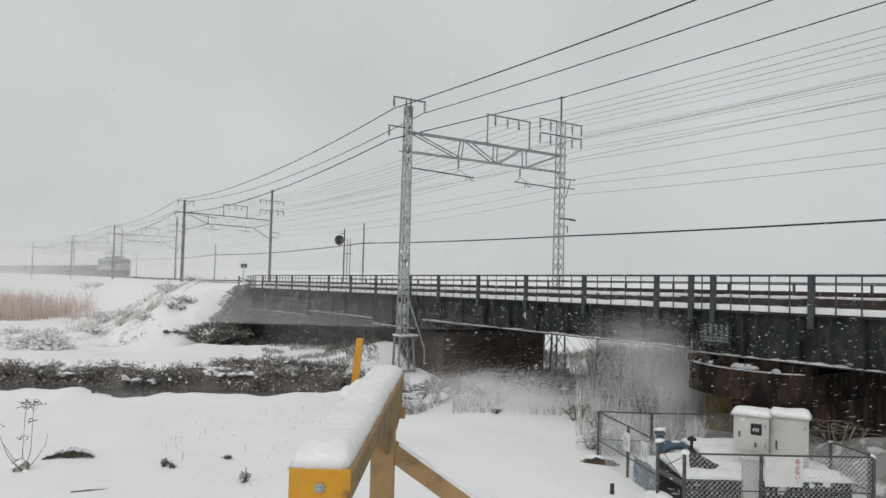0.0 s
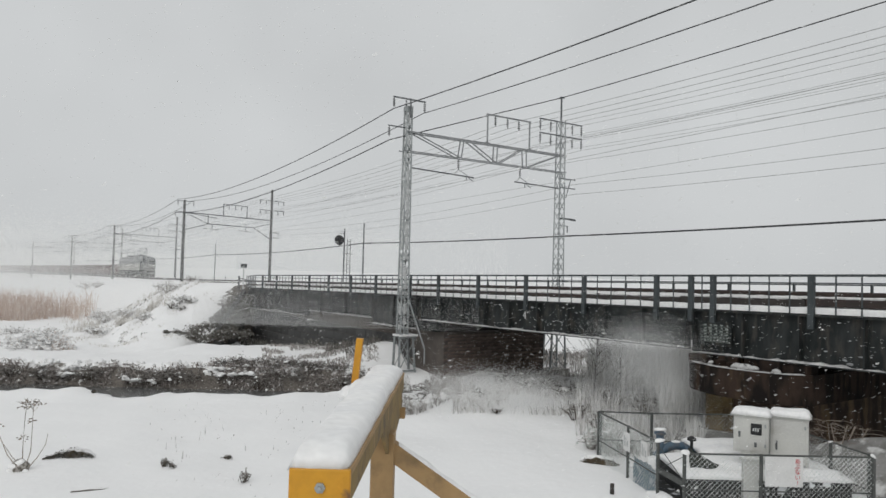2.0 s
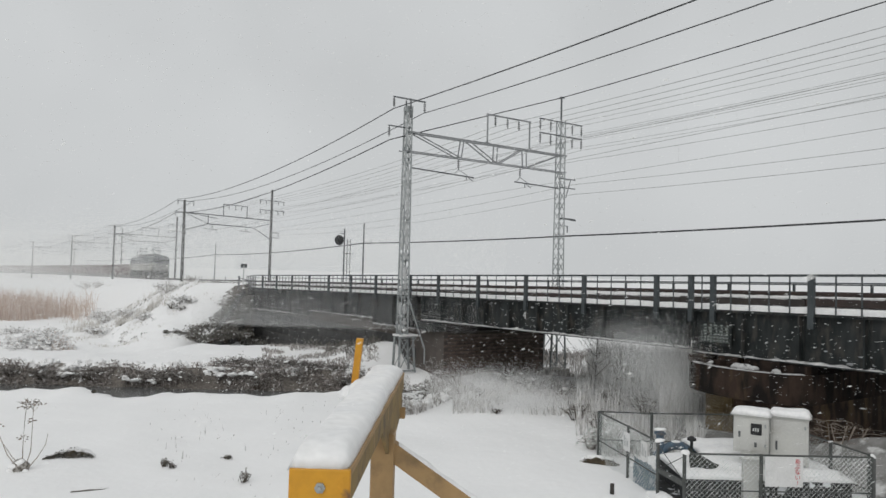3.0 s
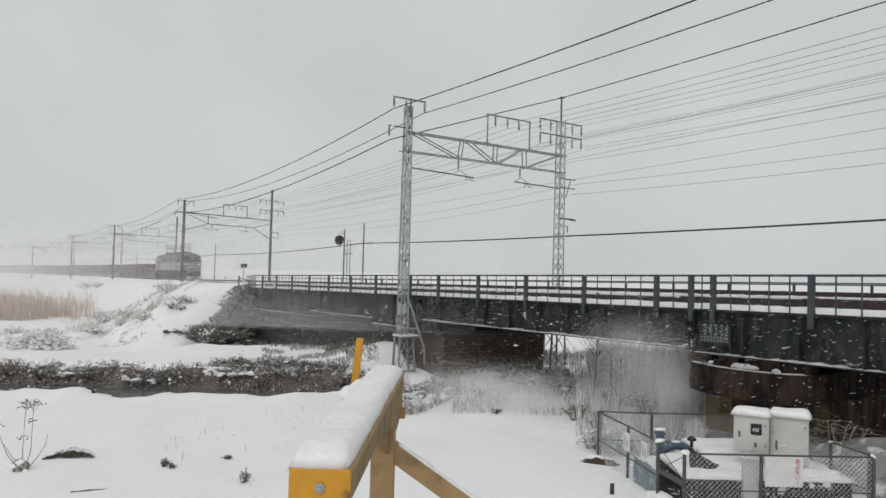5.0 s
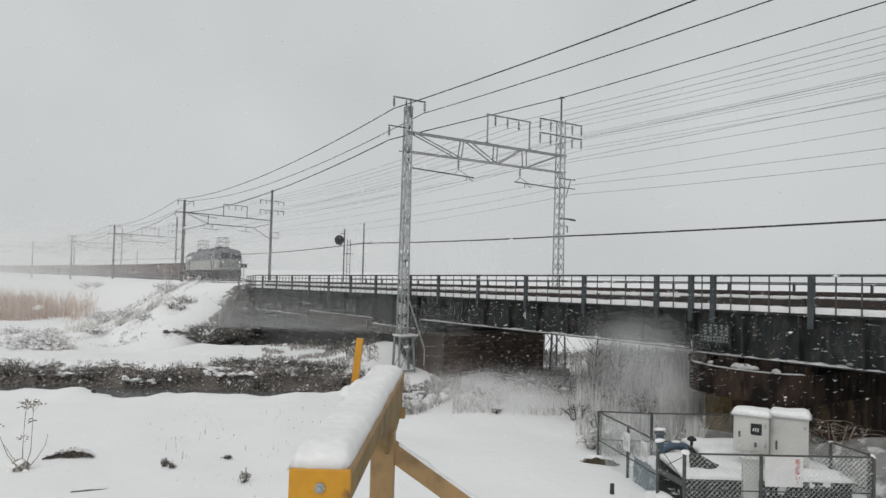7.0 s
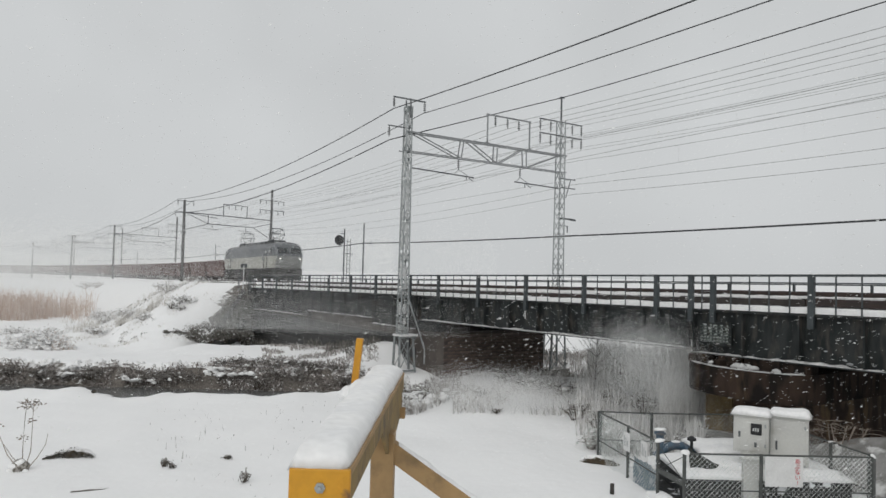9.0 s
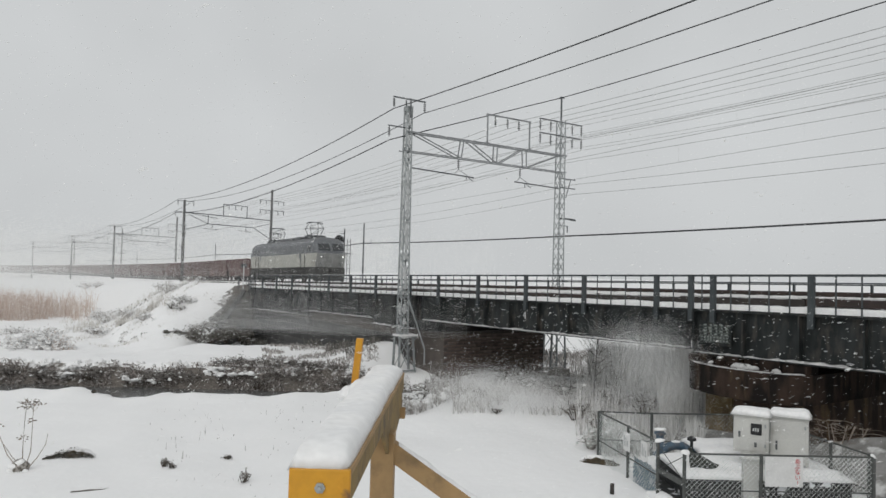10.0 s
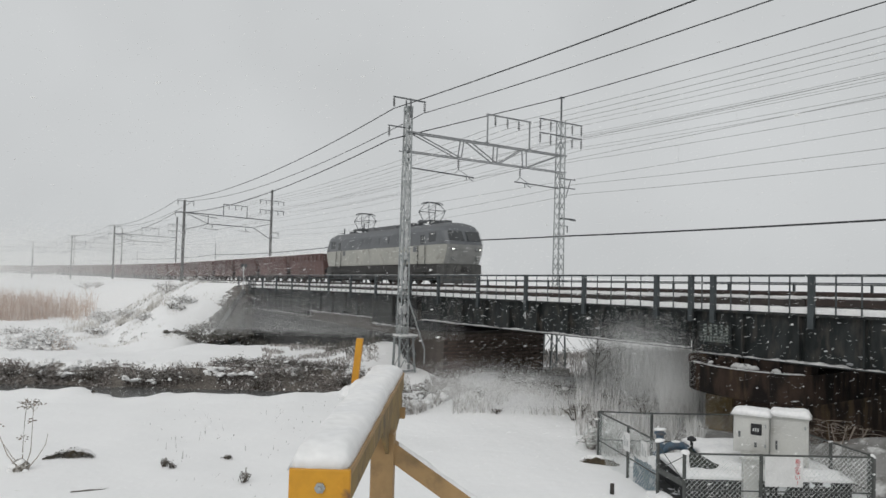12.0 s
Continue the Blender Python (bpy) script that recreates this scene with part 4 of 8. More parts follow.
for o, z, r, sg in ((OL - 0.68, 8.77, 0.024, [0.5, 0.92] + [0.8] * 5), (OL + 0.92, 8.77, 0.02, [0.5, 0.92] + [0.8] * 5)):
    wire("feeder_wire", [T(s, o, z if s > 0 else z - 0.1) for s in SUP], sg, r, M_WIRE, "thick dark feeder cable sagging between the masts")
wire("feeder_wire", [T(-18.0, OF, 11.35), U(SA, OF, 14.48), U(SA, OL - 0.86, 10.76)] + [T(s, OL - 0.86, 7.38) for s in SUP[2:]], [0.35, 0.0, 0.9] + [0.75] * 5, 0.026, M_WIRE, "thick dark cable crossing between the two masts")
for tr in TRACKS:
    wire("contact_wire", [T(s, tr + (0.2 if i % 2 else -0.2), RAILTOP + 5.15) for i, s in enumerate(SUP)], 0.05, 0.009, M_WIRE_THIN, "grooved contact wire above the track")
    wire("messenger_wire", [T(s, tr, RAILTOP + 6.1) for s in SUP], 0.45, 0.009, M_WIRE_THIN, "messenger wire above the contact wire")
    for a, b in zip(SUP[:4], SUP[1:]):
        for i in range(1, 9):
            k = i / 9
            s = a + (b - a) * k
            bm = bmesh.new()
            top = RAILTOP + 6.1 - 0.45 * 4 * k * (1 - k)
            rod(bm, [T(s, tr, RAILTOP + 5.13), T(s, tr, top)], 0.0016, 4)
            tagged(part("dropper", bm, M_WIRE_THIN), "thin dropper between messenger and contact wire", "dropper", "droppers")
for o in (4.35, 5.15, 5.9):
    wire("feeder_wire", [T(s, o, 8.75) for s in SUP], 0.5, 0.012, M_WIRE_THIN, "thin feeder wire on the frame above the beam")
for o in (OF - 1.5, OF - 0.75, OF + 0.85, OF + 1.55):
    for z in (9.0, 8.25):
        wire("feeder_wire", [T(s, o, z) for s in SUP], 0.5, 0.009, M_WIRE_THIN, "thin feeder wire on the far mast's crossarms")
wire("ground_wire", [T(s, OF, 10.85) for s in SUP[2:]], 0.4, 0.018, M_WIRE_THIN, "overhead ground wire on the far pole tops")
for z in (6.25, 5.7):
    wire("feeder_wire", [T(s, OF + 1.0, z) for s in SUP], 0.5, 0.011, M_WIRE_THIN, "thin wire on short side arms of the far mast")
# ---- freight train ----
M_LOCO_LOW = mat("loco_pale_grey", (0.40, 0.395, 0.355), (0.34, 0.337, 0.305), rough=0.4, scale=1.2, fine=30.0, bump=0.05, third=(0.24, 0.23, 0.2), third_scale=1.5)
M_LOCO_FRONT = mat("loco_grey_cab_end", (0.27, 0.272, 0.26), (0.20, 0.202, 0.196), rough=0.45, scale=1.6, fine=30.0, bump=0.05)
M_LOCO_GLASS = mat("dim_cab_glass", (0.06, 0.064, 0.067), (0.045, 0.048, 0.05), rough=0.12, bump=0.0)
M_LOCO_UP = mat("loco_blue_grey", (0.138, 0.146, 0.155), (0.112, 0.119, 0.127), rough=0.4, scale=1.2, fine=30.0, bump=0.05)
M_LOCO_ROOF = mat("loco_roof_grey", (0.15, 0.156, 0.163), (0.12, 0.125, 0.13), rough=0.65, scale=1.5, fine=20.0, bump=0.1)
M_UNDER = mat("underframe_soot", (0.052, 0.05, 0.048), (0.035, 0.034, 0.033), rough=0.8, scale=3.0, fine=30.0)
M_SKIRT = mat("valance_dirty_grey", (0.085, 0.084, 0.08), (0.05, 0.05, 0.048), rough=0.7, scale=3.0, fine=30.0, bump=0.1, third=(0.14, 0.135, 0.13), third_scale=2.0)
M_GLASS_DARK = mat("dark_window_glass", (0.012, 0.014, 0.016), rough=0.08, bump=0.0)
M_CONT = mat("container_red_brown", (0.145, 0.085, 0.077), (0.115, 0.07, 0.064), rough=0.6, scale=1.4, fine=25.0, bump=0.1, rand=0.22)
M_CONT_TRIM = mat("container_rib", (0.12, 0.062, 0.055), rough=0.6, rand=0.2)


def lamp_material(name, colour, power):
    m = bpy.data.materials.new(name)
    m.use_nodes = True
    b = m.node_tree.nodes["Principled BSDF"]
    b.inputs["Base Color"].default_value = (*colour, 1)
    b.inputs["Emission Color"].default_value = (*colour, 1)
    b.inputs["Emission Strength"].default_value = power
    return m


M_WHITE_LENS = mat("unlit_lamp_lens", (0.5, 0.5, 0.48), rough=0.2, bump=0.0)
M_HEADLIGHT = lamp_material("headlight_glow", (1.0, 0.98, 0.92), 2.0)


def outline(L, W, r, n=4):
    pts = []
    for cx, cy, a0 in ((L - r, W - r, 0), (-L + r, W - r, 90), (-L + r, -W + r, 180), (L - r, -W + r, 270)):
        for i in range(n + 1):
            a = radians(a0 + 90 * i / n)
            x = cx + r * math.cos(a) * 1.0
            y = cy + r * math.sin(a)
            pts.append((x, y))
    # bow the ends slightly
    return [(x + (0.16 * (1 - (y / W) ** 2) if x > 0 else -0.16 * (1 - (y / W) ** 2)) * (1 if abs(x) > L - r - 0.01 else 0), y) for x, y in pts]


def stack(bm, slices, cap_low=True, cap_high=True):
    rings = []
    for z, L, W, r in slices:
        rings.append([bm.verts.new((x, y, z)) for x, y in outline(L, W, r)])
    for a, b in zip(rings, rings[1:]):
        n = len(a)
        for k in range(n):
            bm.faces.new((a[k], a[(k + 1) % n], b[(k + 1) % n], b[k]))
    if cap_low:
        bm.faces.new(rings[0][::-1])
    if cap_high:
        bm.faces.new(rings[-1])


WHEELSETS = []
SHORT = 0.935


def wheelset(parent, x, r=0.56, keyed=False):
    bm = bmesh.new()
    for y in (-0.53, 0.53):
        m = Matrix.Translation((0, y, 0)) @ Matrix.Rotation(radians(90), 4, "X")
        lathe(bm, [(r * 0.3, -0.09), (r * 0.85, -0.06), (r, -0.06), (r, 0.06), (r * 0.9, 0.065), (r * 0.85, 0.04), (r * 0.3, 0.08)], 20, m)
        for k in range(5):
            a = k * 2 * math.pi / 5
            box(bm, -0.04, 0.04, y - 0.075, y + 0.075, r * 0.4, r * 0.7, 0, Matrix.Rotation(a, 4, "Y"))
    rod(bm, [(0, -0.6, 0), (0, 0.6, 0)], 0.08, 8)
    w = part("wheelset", bm, M_RAIL, parent)
    w.matrix_basis = pose(x, 0, r)
    if keyed:
        WHEELSETS.append((w, x * SHORT, r))
    return w


def bogie(parent, x, base, r, keyed=False):
    bm = bmesh.new()
    for y in (-0.95, 0.95):
        box(bm, x - base / 2 - 0.55, x + base / 2 + 0.55, y - 0.09, y + 0.09, r * 0.85, r * 1.35, 0.03)
        for q in (-base / 2, base / 2):
            box(bm, x + q - 0.2, x + q + 0.2, y - 0.13, y + 0.13, r * 0.6, r * 1.3, 0.03)
        for q in (-0.35, 0.35):
            lathe(bm, [(0.13, 0), (0.15, 0.1), (0.11, 0.16), (0.15, 0.24), (0.13, 0.32)], 8, Matrix.Translation((x + q, y, r * 0.75)))
    box(bm, x - 0.3, x + 0.3, -0.9, 0.9, r * 0.8, r * 1.3, 0.03)
    part("bogie_frame", bm, M_UNDER, parent)
    for q in (-base / 2, base / 2):
        wheelset(parent, x + q, r, keyed)


def pantograph(parent, x, ztop):
    pg = new("pantograph")
    pg.parent = parent
    pg.matrix_basis = pose(x, 0, 3.75)
    h = ztop - 3.75
    bm = bmesh.new()
    for y in (-0.55, 0.55):
        box(bm, -0.75, 0.75, y - 0.05, y + 0.05, 0.1, 0.2)
    for q in (-0.65, 0.65):
        box(bm, q - 0.06, q + 0.06, -0.6, 0.6, 0.1, 0.2)
        for y in (-0.5, 0.5):
            lathe(bm, [(0.06, -0.08), (0.1, -0.04), (0.06, 0.0), (0.1, 0.05), (0.06, 0.1)], 8, Matrix.Translation((q, y, 0)))
    part("base_frame", bm, M_STEEL_DARK, pg)
    bm = bmesh.new()
    mid = 0.2 + (h - 0.2) * 0.52
    for y, ym in ((-0.5, -0.62), (0.5, 0.62)):
        for sg in (-1, 1):
            rod(bm, [(sg * 0.35, y * 0.8, 0.2), (sg * 0.58, ym, mid)], 0.028, 6)
            rod(bm, [(sg * 0.58, ym, mid), (sg * 0.2, y * 0.75, h - 0.08)], 0.022, 6)
    for sg in (-1, 1):
        rod(bm, [(sg * 0.58, -0.62, mid), (sg * 0.58, 0.62, mid)], 0.025, 6)
        rod(bm, [(sg * 0.35, -0.4, 0.2), (sg * 0.58, 0.62, mid)], 0.016, 6)
        rod(bm, [(sg * 0.58, -0.62, mid), (sg * 0.2, 0.375, h - 0.08)], 0.014, 6)
    part("diamond", bm, M_STEEL_DARK, pg)
    bm = bmesh.new()
    for q in (-0.18, 0.18):
        rod(bm, [(q, -0.72, h - 0.16), (q, -0.5, h - 0.03), (q, 0.5, h - 0.03), (q, 0.72, h - 0.16)], 0.026, 6)
    box(bm, -0.2, 0.2, -0.42, -0.36, h - 0.1, h - 0.06)
    box(bm, -0.2, 0.2, 0.36, 0.42, h - 0.1, h - 0.06)
    part("collector_head", bm, M_STEEL_DARK, pg)


def build_loco():
    lo = thing("electric_locomotive", 0, 0, 0, 0, "blue-grey and pale grey electric locomotive with lit headlights hauling containers", "locomotive")
    bm = bmesh.new()
    stack(bm, [(1.2, 8.74, 1.37, 0.4), (1.3, 8.79, 1.4, 0.42), (1.7, 9.0, 1.4, 0.45), (2.05, 9.12, 1.4, 0.45), (2.32, 9.14, 1.4, 0.45)], True, False)
    # end faces take the darker grey
    for f in bm.faces:
        f.normal_update()
        f.material_index = 1 if abs(f.normal.x) > 0.55 else 0
    part("lower_body", bm, (M_LOCO_LOW, M_LOCO_FRONT), lo, "pale grey lower side with greyer cab ends")
    bm = bmesh.new()
    stack(bm, [(2.322, 9.142, 1.402, 0.45), (2.5, 9.06, 1.4, 0.43), (3.15, 8.66, 1.37, 0.36), (3.4, 8.46, 1.25, 0.34)], False, False)
    part("upper_body", bm, M_LOCO_UP, lo, "dark blue-grey upper side")
    bm = bmesh.new()
    stack(bm, [(3.4, 8.462, 1.252, 0.34), (3.56, 8.26, 1.0, 0.34), (3.66, 8.0, 0.6, 0.3)], False, True)
    part("roof", bm, M_LOCO_ROOF, lo)
    bm = bmesh.new()
    box(bm, -8.7, 8.7, -1.3, 1.3, 0.72, 1.2, 0.02)
    for x in (-2.95, 2.95):
        box(bm, x - 1.15, x + 1.15, -1.3, 1.3, 0.22, 0.85, 0.04)
    for y in (-1.12, 1.12):
        for x in (-5.9, 0.0, 5.9):
            box(bm, x - 2.0, x + 2.0, y - 0.1, y + 0.1, 0.34, 0.78, 0.05)
    part("underframe", bm, M_UNDER, lo)
    for sg in (-1, 1):
        bm = bmesh.new()
        box(bm, 8.0, 8.86, -1.34, 1.34, 0.5, 1.195, 0.08)
        box(bm, 8.35, 8.82, -1.32, 1.32, 0.06, 0.52, 0.05)
        if sg < 0:
            bmesh.ops.rotate(bm, verts=bm.verts, cent=(0, 0, 0), matrix=Matrix.Rotation(math.pi, 3, "Z"))
        part("skirt", bm, M_SKIRT, lo, "dirty dark grey front valance")
        bm = bmesh.new()
        box(bm, sg * 9.0 - 0.18, sg * 9.0 + 0.18, -0.12, 0.12, 0.72, 1.02, 0.03)
        part("coupler", bm, M_UNDER, lo)
        # windscreen panes
        for y in (-0.62, 0.62):
            bm = bmesh.new()
            q = [(y - 0.5, 2.55, 9.19), (y + 0.5, 2.55, 9.19), (y + 0.46, 3.12, 8.84), (y - 0.46, 3.12, 8.84)]
            vs = []
            for d in (0.0, 0.05):
                for yy, zz, xx in q:
                    bow = 0.0 if abs(yy) < 0.7 else -0.07
                    vs.append(bm.verts.new((sg * (xx + bow - d), yy, zz)))
            for f in ((0, 1, 2, 3), (7, 6, 5, 4), (0, 4, 5, 1), (1, 5, 6, 2), (2, 6, 7, 3), (3, 7, 4, 0)):
                bm.faces.new([vs[i] for i in f])
            part("windscreen", bm, M_LOCO_GLASS, lo)
        for y in (-0.94, -0.72, 0.72, 0.94):
            bm = bmesh.new()
            lathe(bm, [(0.1, -0.04), (0.1, 0.05), (0.075, 0.09)], 12, Matrix.Translation((sg * 9.15, y, 2.05)) @ Matrix.Rotation(radians(90 * sg), 4, "Y"))
            rim = part("headlight", bm, M_STEEL_DARK, lo)
            bm = bmesh.new()
            lathe(bm, [(0.05, 0.085), (0.05, 0.1), (0.03, 0.115)], 12, Matrix.Translation((sg * 9.15, y, 2.05)) @ Matrix.Rotation(radians(90 * sg), 4, "Y"))
            lit = sg > 0 and abs(y) > 0.8
            part("lens", bm, M_HEADLIGHT if lit else M_WHITE_LENS, rim, "glowing lamp lens" if lit else "")
        for y in (-0.86, 0.86):
            bm = bmesh.new()
            lathe(bm, [(0.1, 0), (0.1, 0.05), (0.07, 0.08)], 12, Matrix.Translation((sg * 9.02, y, 1.5)) @ Matrix.Rotation(radians(90 * sg), 4, "Y"))
            rim = part("marker_light", bm, M_STEEL_DARK, lo)
            bm = bmesh.new()
            lathe(bm, [(0.055, 0.075), (0.055, 0.09), (0.03, 0.1)], 12, Matrix.Translation((sg * 9.02, y, 1.5)) @ Matrix.Rotation(radians(90 * sg), 4, "Y"))
            part("lens", bm, M_WHITE_LENS, rim)
        for y in (-1, 1):
            # cab side window, door and handrail
            bm = bmesh.new()
            box(bm, sg * 7.55 - 0.4, sg * 7.55 + 0.4, y * 1.375 - 0.035, y * 1.375 + 0.035, 2.5, 3.05, 0.03)
            part("cab_window", bm, M_LOCO_GLASS, lo)
            bm = bmesh.new()
            box(bm, sg * 6.35 - 0.36, sg * 6.35 + 0.36, y * 1.4 - 0.012, y * 1.4 + 0.012, 1.32, 2.31, 0.01)
            dr = part("door", bm, M_LOCO_LOW, lo)
            bm = bmesh.new()
            box(bm, sg * 6.35 - 0.24, sg * 6.35 + 0.24, y * 1.39 - 0.015, y * 1.39 + 0.015, 2.4, 2.92, 0.02)
            part("door_window", bm, M_LOCO_GLASS, dr)
            for q in (-0.45, 0.45):
                bm = bmesh.new()
                rod(bm, [(sg * 6.35 + q, y * 1.46, 1.0), (sg * 6.35 + q, y * 1.46, 2.3)], 0.025, 6)
                part("handrail", bm, M_UNDER, dr)
            bm = bmesh.new()
            for z in (0.3, 0.6):
                box(bm, sg * 6.35 - 0.3, sg * 6.35 + 0.3, y * 1.35 - 0.1, y * 1.35 + 0.1, z, z + 0.04)
            part("step", bm, M_UNDER, lo)
            bm = bmesh.new()
            box(bm, sg * 5.45 - 0.22, sg * 5.45 + 0.22, y * 1.4 - 0.014, y * 1.4 + 0.014, 1.95, 2.28, 0.01)
            part("number_plate", bm, M_LOCO_UP, lo)
    for y in (-1, 1):
        for i in range(7):
            x = -4.2 + i * 1.4
            bm = bmesh.new()
            box(bm, x - 0.5, x + 0.5, y * 1.385 - 0.02, y * 1.385 + 0.02, 2.55, 3.05, 0.01)
            for k in range(5):
                box(bm, x - 0.45, x + 0.45, y * 1.40 - 0.02, y * 1.40 + 0.02, 2.6 + k * 0.09, 2.63 + k * 0.09)
            part("louvre", bm, M_LOCO_UP, lo)
    for x, ln, w, h in ((0.0, 3.2, 1.5, 0.2), (-2.4, 1.0, 1.3, 0.24), (2.6, 1.2, 1.2, 0.26), (6.9, 0.5, 0.5, 0.22), (-6.9, 0.5, 0.5, 0.22), (3.7, 0.25, 0.25, 0.45)):
        bm = bmesh.new()
        box(bm, x - ln / 2, x + ln / 2, -w / 2, w / 2, 3.6, 3.66 + h, 0.03)
        part("roof_gear", bm, M_LOCO_ROOF, lo)
    for x in (5.1, -4.85):
        pantograph(lo, x, 5.14)
    for x in (-5.9, 0.0, 5.9):
        bogie(lo, x, 2.8, 0.56, True)
    # the body is a little shorter than drawn above
    for ob in lo.children_recursive:
        if ob.type == "MESH" and ob.parent.name != "pantograph" and not ob.parent.name.startswith("pantograph.") and not ob.name.startswith("wheelset"):
            ob.data.transform(Matrix.Diagonal((SHORT, 1, 1, 1)))
        elif ob.parent == lo:
            ob.location.x *= SHORT
    return lo


def build_wagon():
    """Bogie hopper wagon, open on top, with ribbed sides and sloping ends."""
    wg = thing("hopper_wagon", 0, 0, 0, 0, "red-brown ribbed hopper wagon topped with snow", "freight wagon", "hopper wagons")
    bm = bmesh.new()
    for y in (-0.95, 0.95):
        box(bm, -3.75, 3.75, y - 0.1, y + 0.1, 0.78, 1.02)
    for x in (-3.65, -1.9, 1.9, 3.65):
        box(bm, x - 0.1, x + 0.1, -1.1, 1.1, 0.78, 1.0)
    part("underframe", bm, M_UNDER, wg)
    bm = bmesh.new()
    box(bm, -4.15, 4.15, -0.12, 0.12, 0.72, 0.95, 0.02)
    part("coupler", bm, M_UNDER, wg)
    for x in (-2.6, 2.6):
        bogie(wg, x, 1.6, 0.43)
    bm = bmesh.new()
    prof = [(-3.6, 1.0, 1.16), (-3.75, 1.7, 1.36), (-3.8, 2.2, 1.36)]
    rings = []
    for x, z, w in prof:
        rings.append([bm.verts.new(c) for c in ((x, -w, z), (-x, -w, z), (-x, w, z), (x, w, z))])
    for ra, rb in zip(rings, rings[1:]):
        for k in range(4):
            bm.faces.new((ra[k], ra[(k + 1) % 4], rb[(k + 1) % 4], rb[k]))
    bm.faces.new(rings[0][::-1])
    inner = [bm.verts.new(c) for c in ((-3.7, -1.27, 2.2), (3.7, -1.27, 2.2), (3.7, 1.27, 2.2), (-3.7, 1.27, 2.2))]
    low = [bm.verts.new(c) for c in ((-3.6, -1.2, 1.95), (3.6, -1.2, 1.95), (3.6, 1.2, 1.95), (-3.6, 1.2, 1.95))]
    for k in range(4):
        j = (k + 1) % 4
        bm.faces.new((rings[2][k], rings[2][j], inner[j], inner[k]))
        bm.faces.new((inner[k], inner[j], low[j], low[k]))
    bm.faces.new(low)
    hp = part("hopper", bm, M_CONT, wg, "red-brown steel hopper body")
    for y in (-1, 1):
        for q in (-2.46, 0.0, 2.46):
            bm = bmesh.new()
            box(bm, q - 1.2, q + 1.2, y * 1.18 - 0.04, y * 1.18 + 0.04, 0.42, 1.1, 0.015)
            part("discharge_door", bm, M_CONT, hp)
    bm = bmesh.new()
    for y in (-1, 1):
        box(bm, -3.85, 3.85, y * 1.39 - 0.05, y * 1.39 + 0.05, 2.12, 2.24)
        box(bm, -3.8, 3.8, y * 1.385 - 0.035, y * 1.385 + 0.035, 1.66, 1.76)
    part("side_rail", bm, M_CONT_TRIM, hp)
    for y in (-1, 1):
        for k in range(9):
            q = -3.4 + k * 0.85
            bm = bmesh.new()
            box(bm, q - 0.05, q + 0.05, y * 1.395 - 0.04, y * 1.395 + 0.04, 1.74, 2.14)
            part("rib", bm, M_CONT_TRIM, hp)
    bm = bmesh.new()
    snow_pad(bm, -3.65, 3.65, -1.25, 1.25, 2.1, 0.36, seed=3, lip=0.0, nx=14, ny=8)
    part("snow_load", bm, M_SNOWCAP, wg, smooth=True)
    for sg in (-1, 1):
        bm = bmesh.new()
        for y in (0.55, 1.1):
            rod(bm, [(sg * 3.98, y, 0.9), (sg * 3.98, y, 2.15)], 0.022, 5)
        for z in (1.2, 1.5, 1.8, 2.1):
            rod(bm, [(sg * 3.98, 0.55, z), (sg * 3.98, 1.1, z)], 0.018, 5)
        part("ladder", bm, M_UNDER, wg)
    return wg


LOCO = build_loco()
WAGONS = [build_wagon()]
for _i in range(29):
    WAGONS.append(copy_thing(WAGONS[0], pose(0, 0, 0)))

SPEED = 9.5
NOSE_END = 32.4


def ride(s, o=TRACKS[1]):
    a, b = T(s + 0.5, o, RAILTOP), T(s - 0.5, o, RAILTOP)
    d = (b - a).normalized()
    up = Vector((0, 0, 1))
    y = up.cross(d).normalized()
    z = d.cross(y)
    m = Matrix((d, y, z)).transposed().to_4x4()
    return Matrix.Translation(T(s, o, RAILTOP)) @ m


def motions():
    times = [i * 0.5 for i in range(25)]
    for k, th in enumerate([LOCO] + WAGONS):
        off = 9.15 * SHORT if k == 0 else 18.4 * SHORT + 4.15 + (k - 1) * 8.3
        walk(th, [(t, ride(NOSE_END + SPEED * (12 - t) + off)) for t in times])
    for w, x, r in WHEELSETS:
        step = 1 / 15
        rows = [(i * step, pose(x, 0, r) @ Matrix.Rotation(SPEED * i * step / r, 4, "Y")) for i in range(181)]
        walk(w, rows)
    motions_rest()
# ---- lineside things ----
def small_box_part(name, parent, material, dims, bevel=0.0, label=""):
    bm = bmesh.new()
    box(bm, *dims, bevel)
    return part(name, bm, material, parent, label)


M_WHITE_STEEL = mat("white_painted_steel", (0.62, 0.63, 0.62), (0.55, 0.56, 0.55), rough=0.5, scale=5, fine=40, bump=0.05)
M_DULLBLACK = mat("charcoal_paint", (0.06, 0.062, 0.064), (0.045, 0.046, 0.048), rough=0.8, bump=0.05)
M_BLACK = mat("matt_black", (0.02, 0.02, 0.022), rough=0.7, bump=0.05)

# round colour-light signal seen from behind, with a ladder
sg = thing("railway_signal", *U(57.0, 9.5, 3.2), 0, "railway colour-light signal with round black target and ladder", "railway signal")
sg.matrix_basis = Matrix.Translation(U(57.0, 9.5, 3.1)) @ pose(0, 0, 0, 0, 0, LINE_DEG)
bm = bmesh.new()
rod(bm, [(0, 0, 0), (0, 0, 5.3)], 0.075, 8, 0.06)
part("mast", bm, M_STEEL_DARK, sg)
bm = bmesh.new()
lathe(bm, [(0.45, -0.03), (0.46, 0.0), (0.45, 0.03)], 24, Matrix.Translation((-0.5, 0.0, 4.25)) @ Matrix.Rotation(radians(90), 4, "X"))
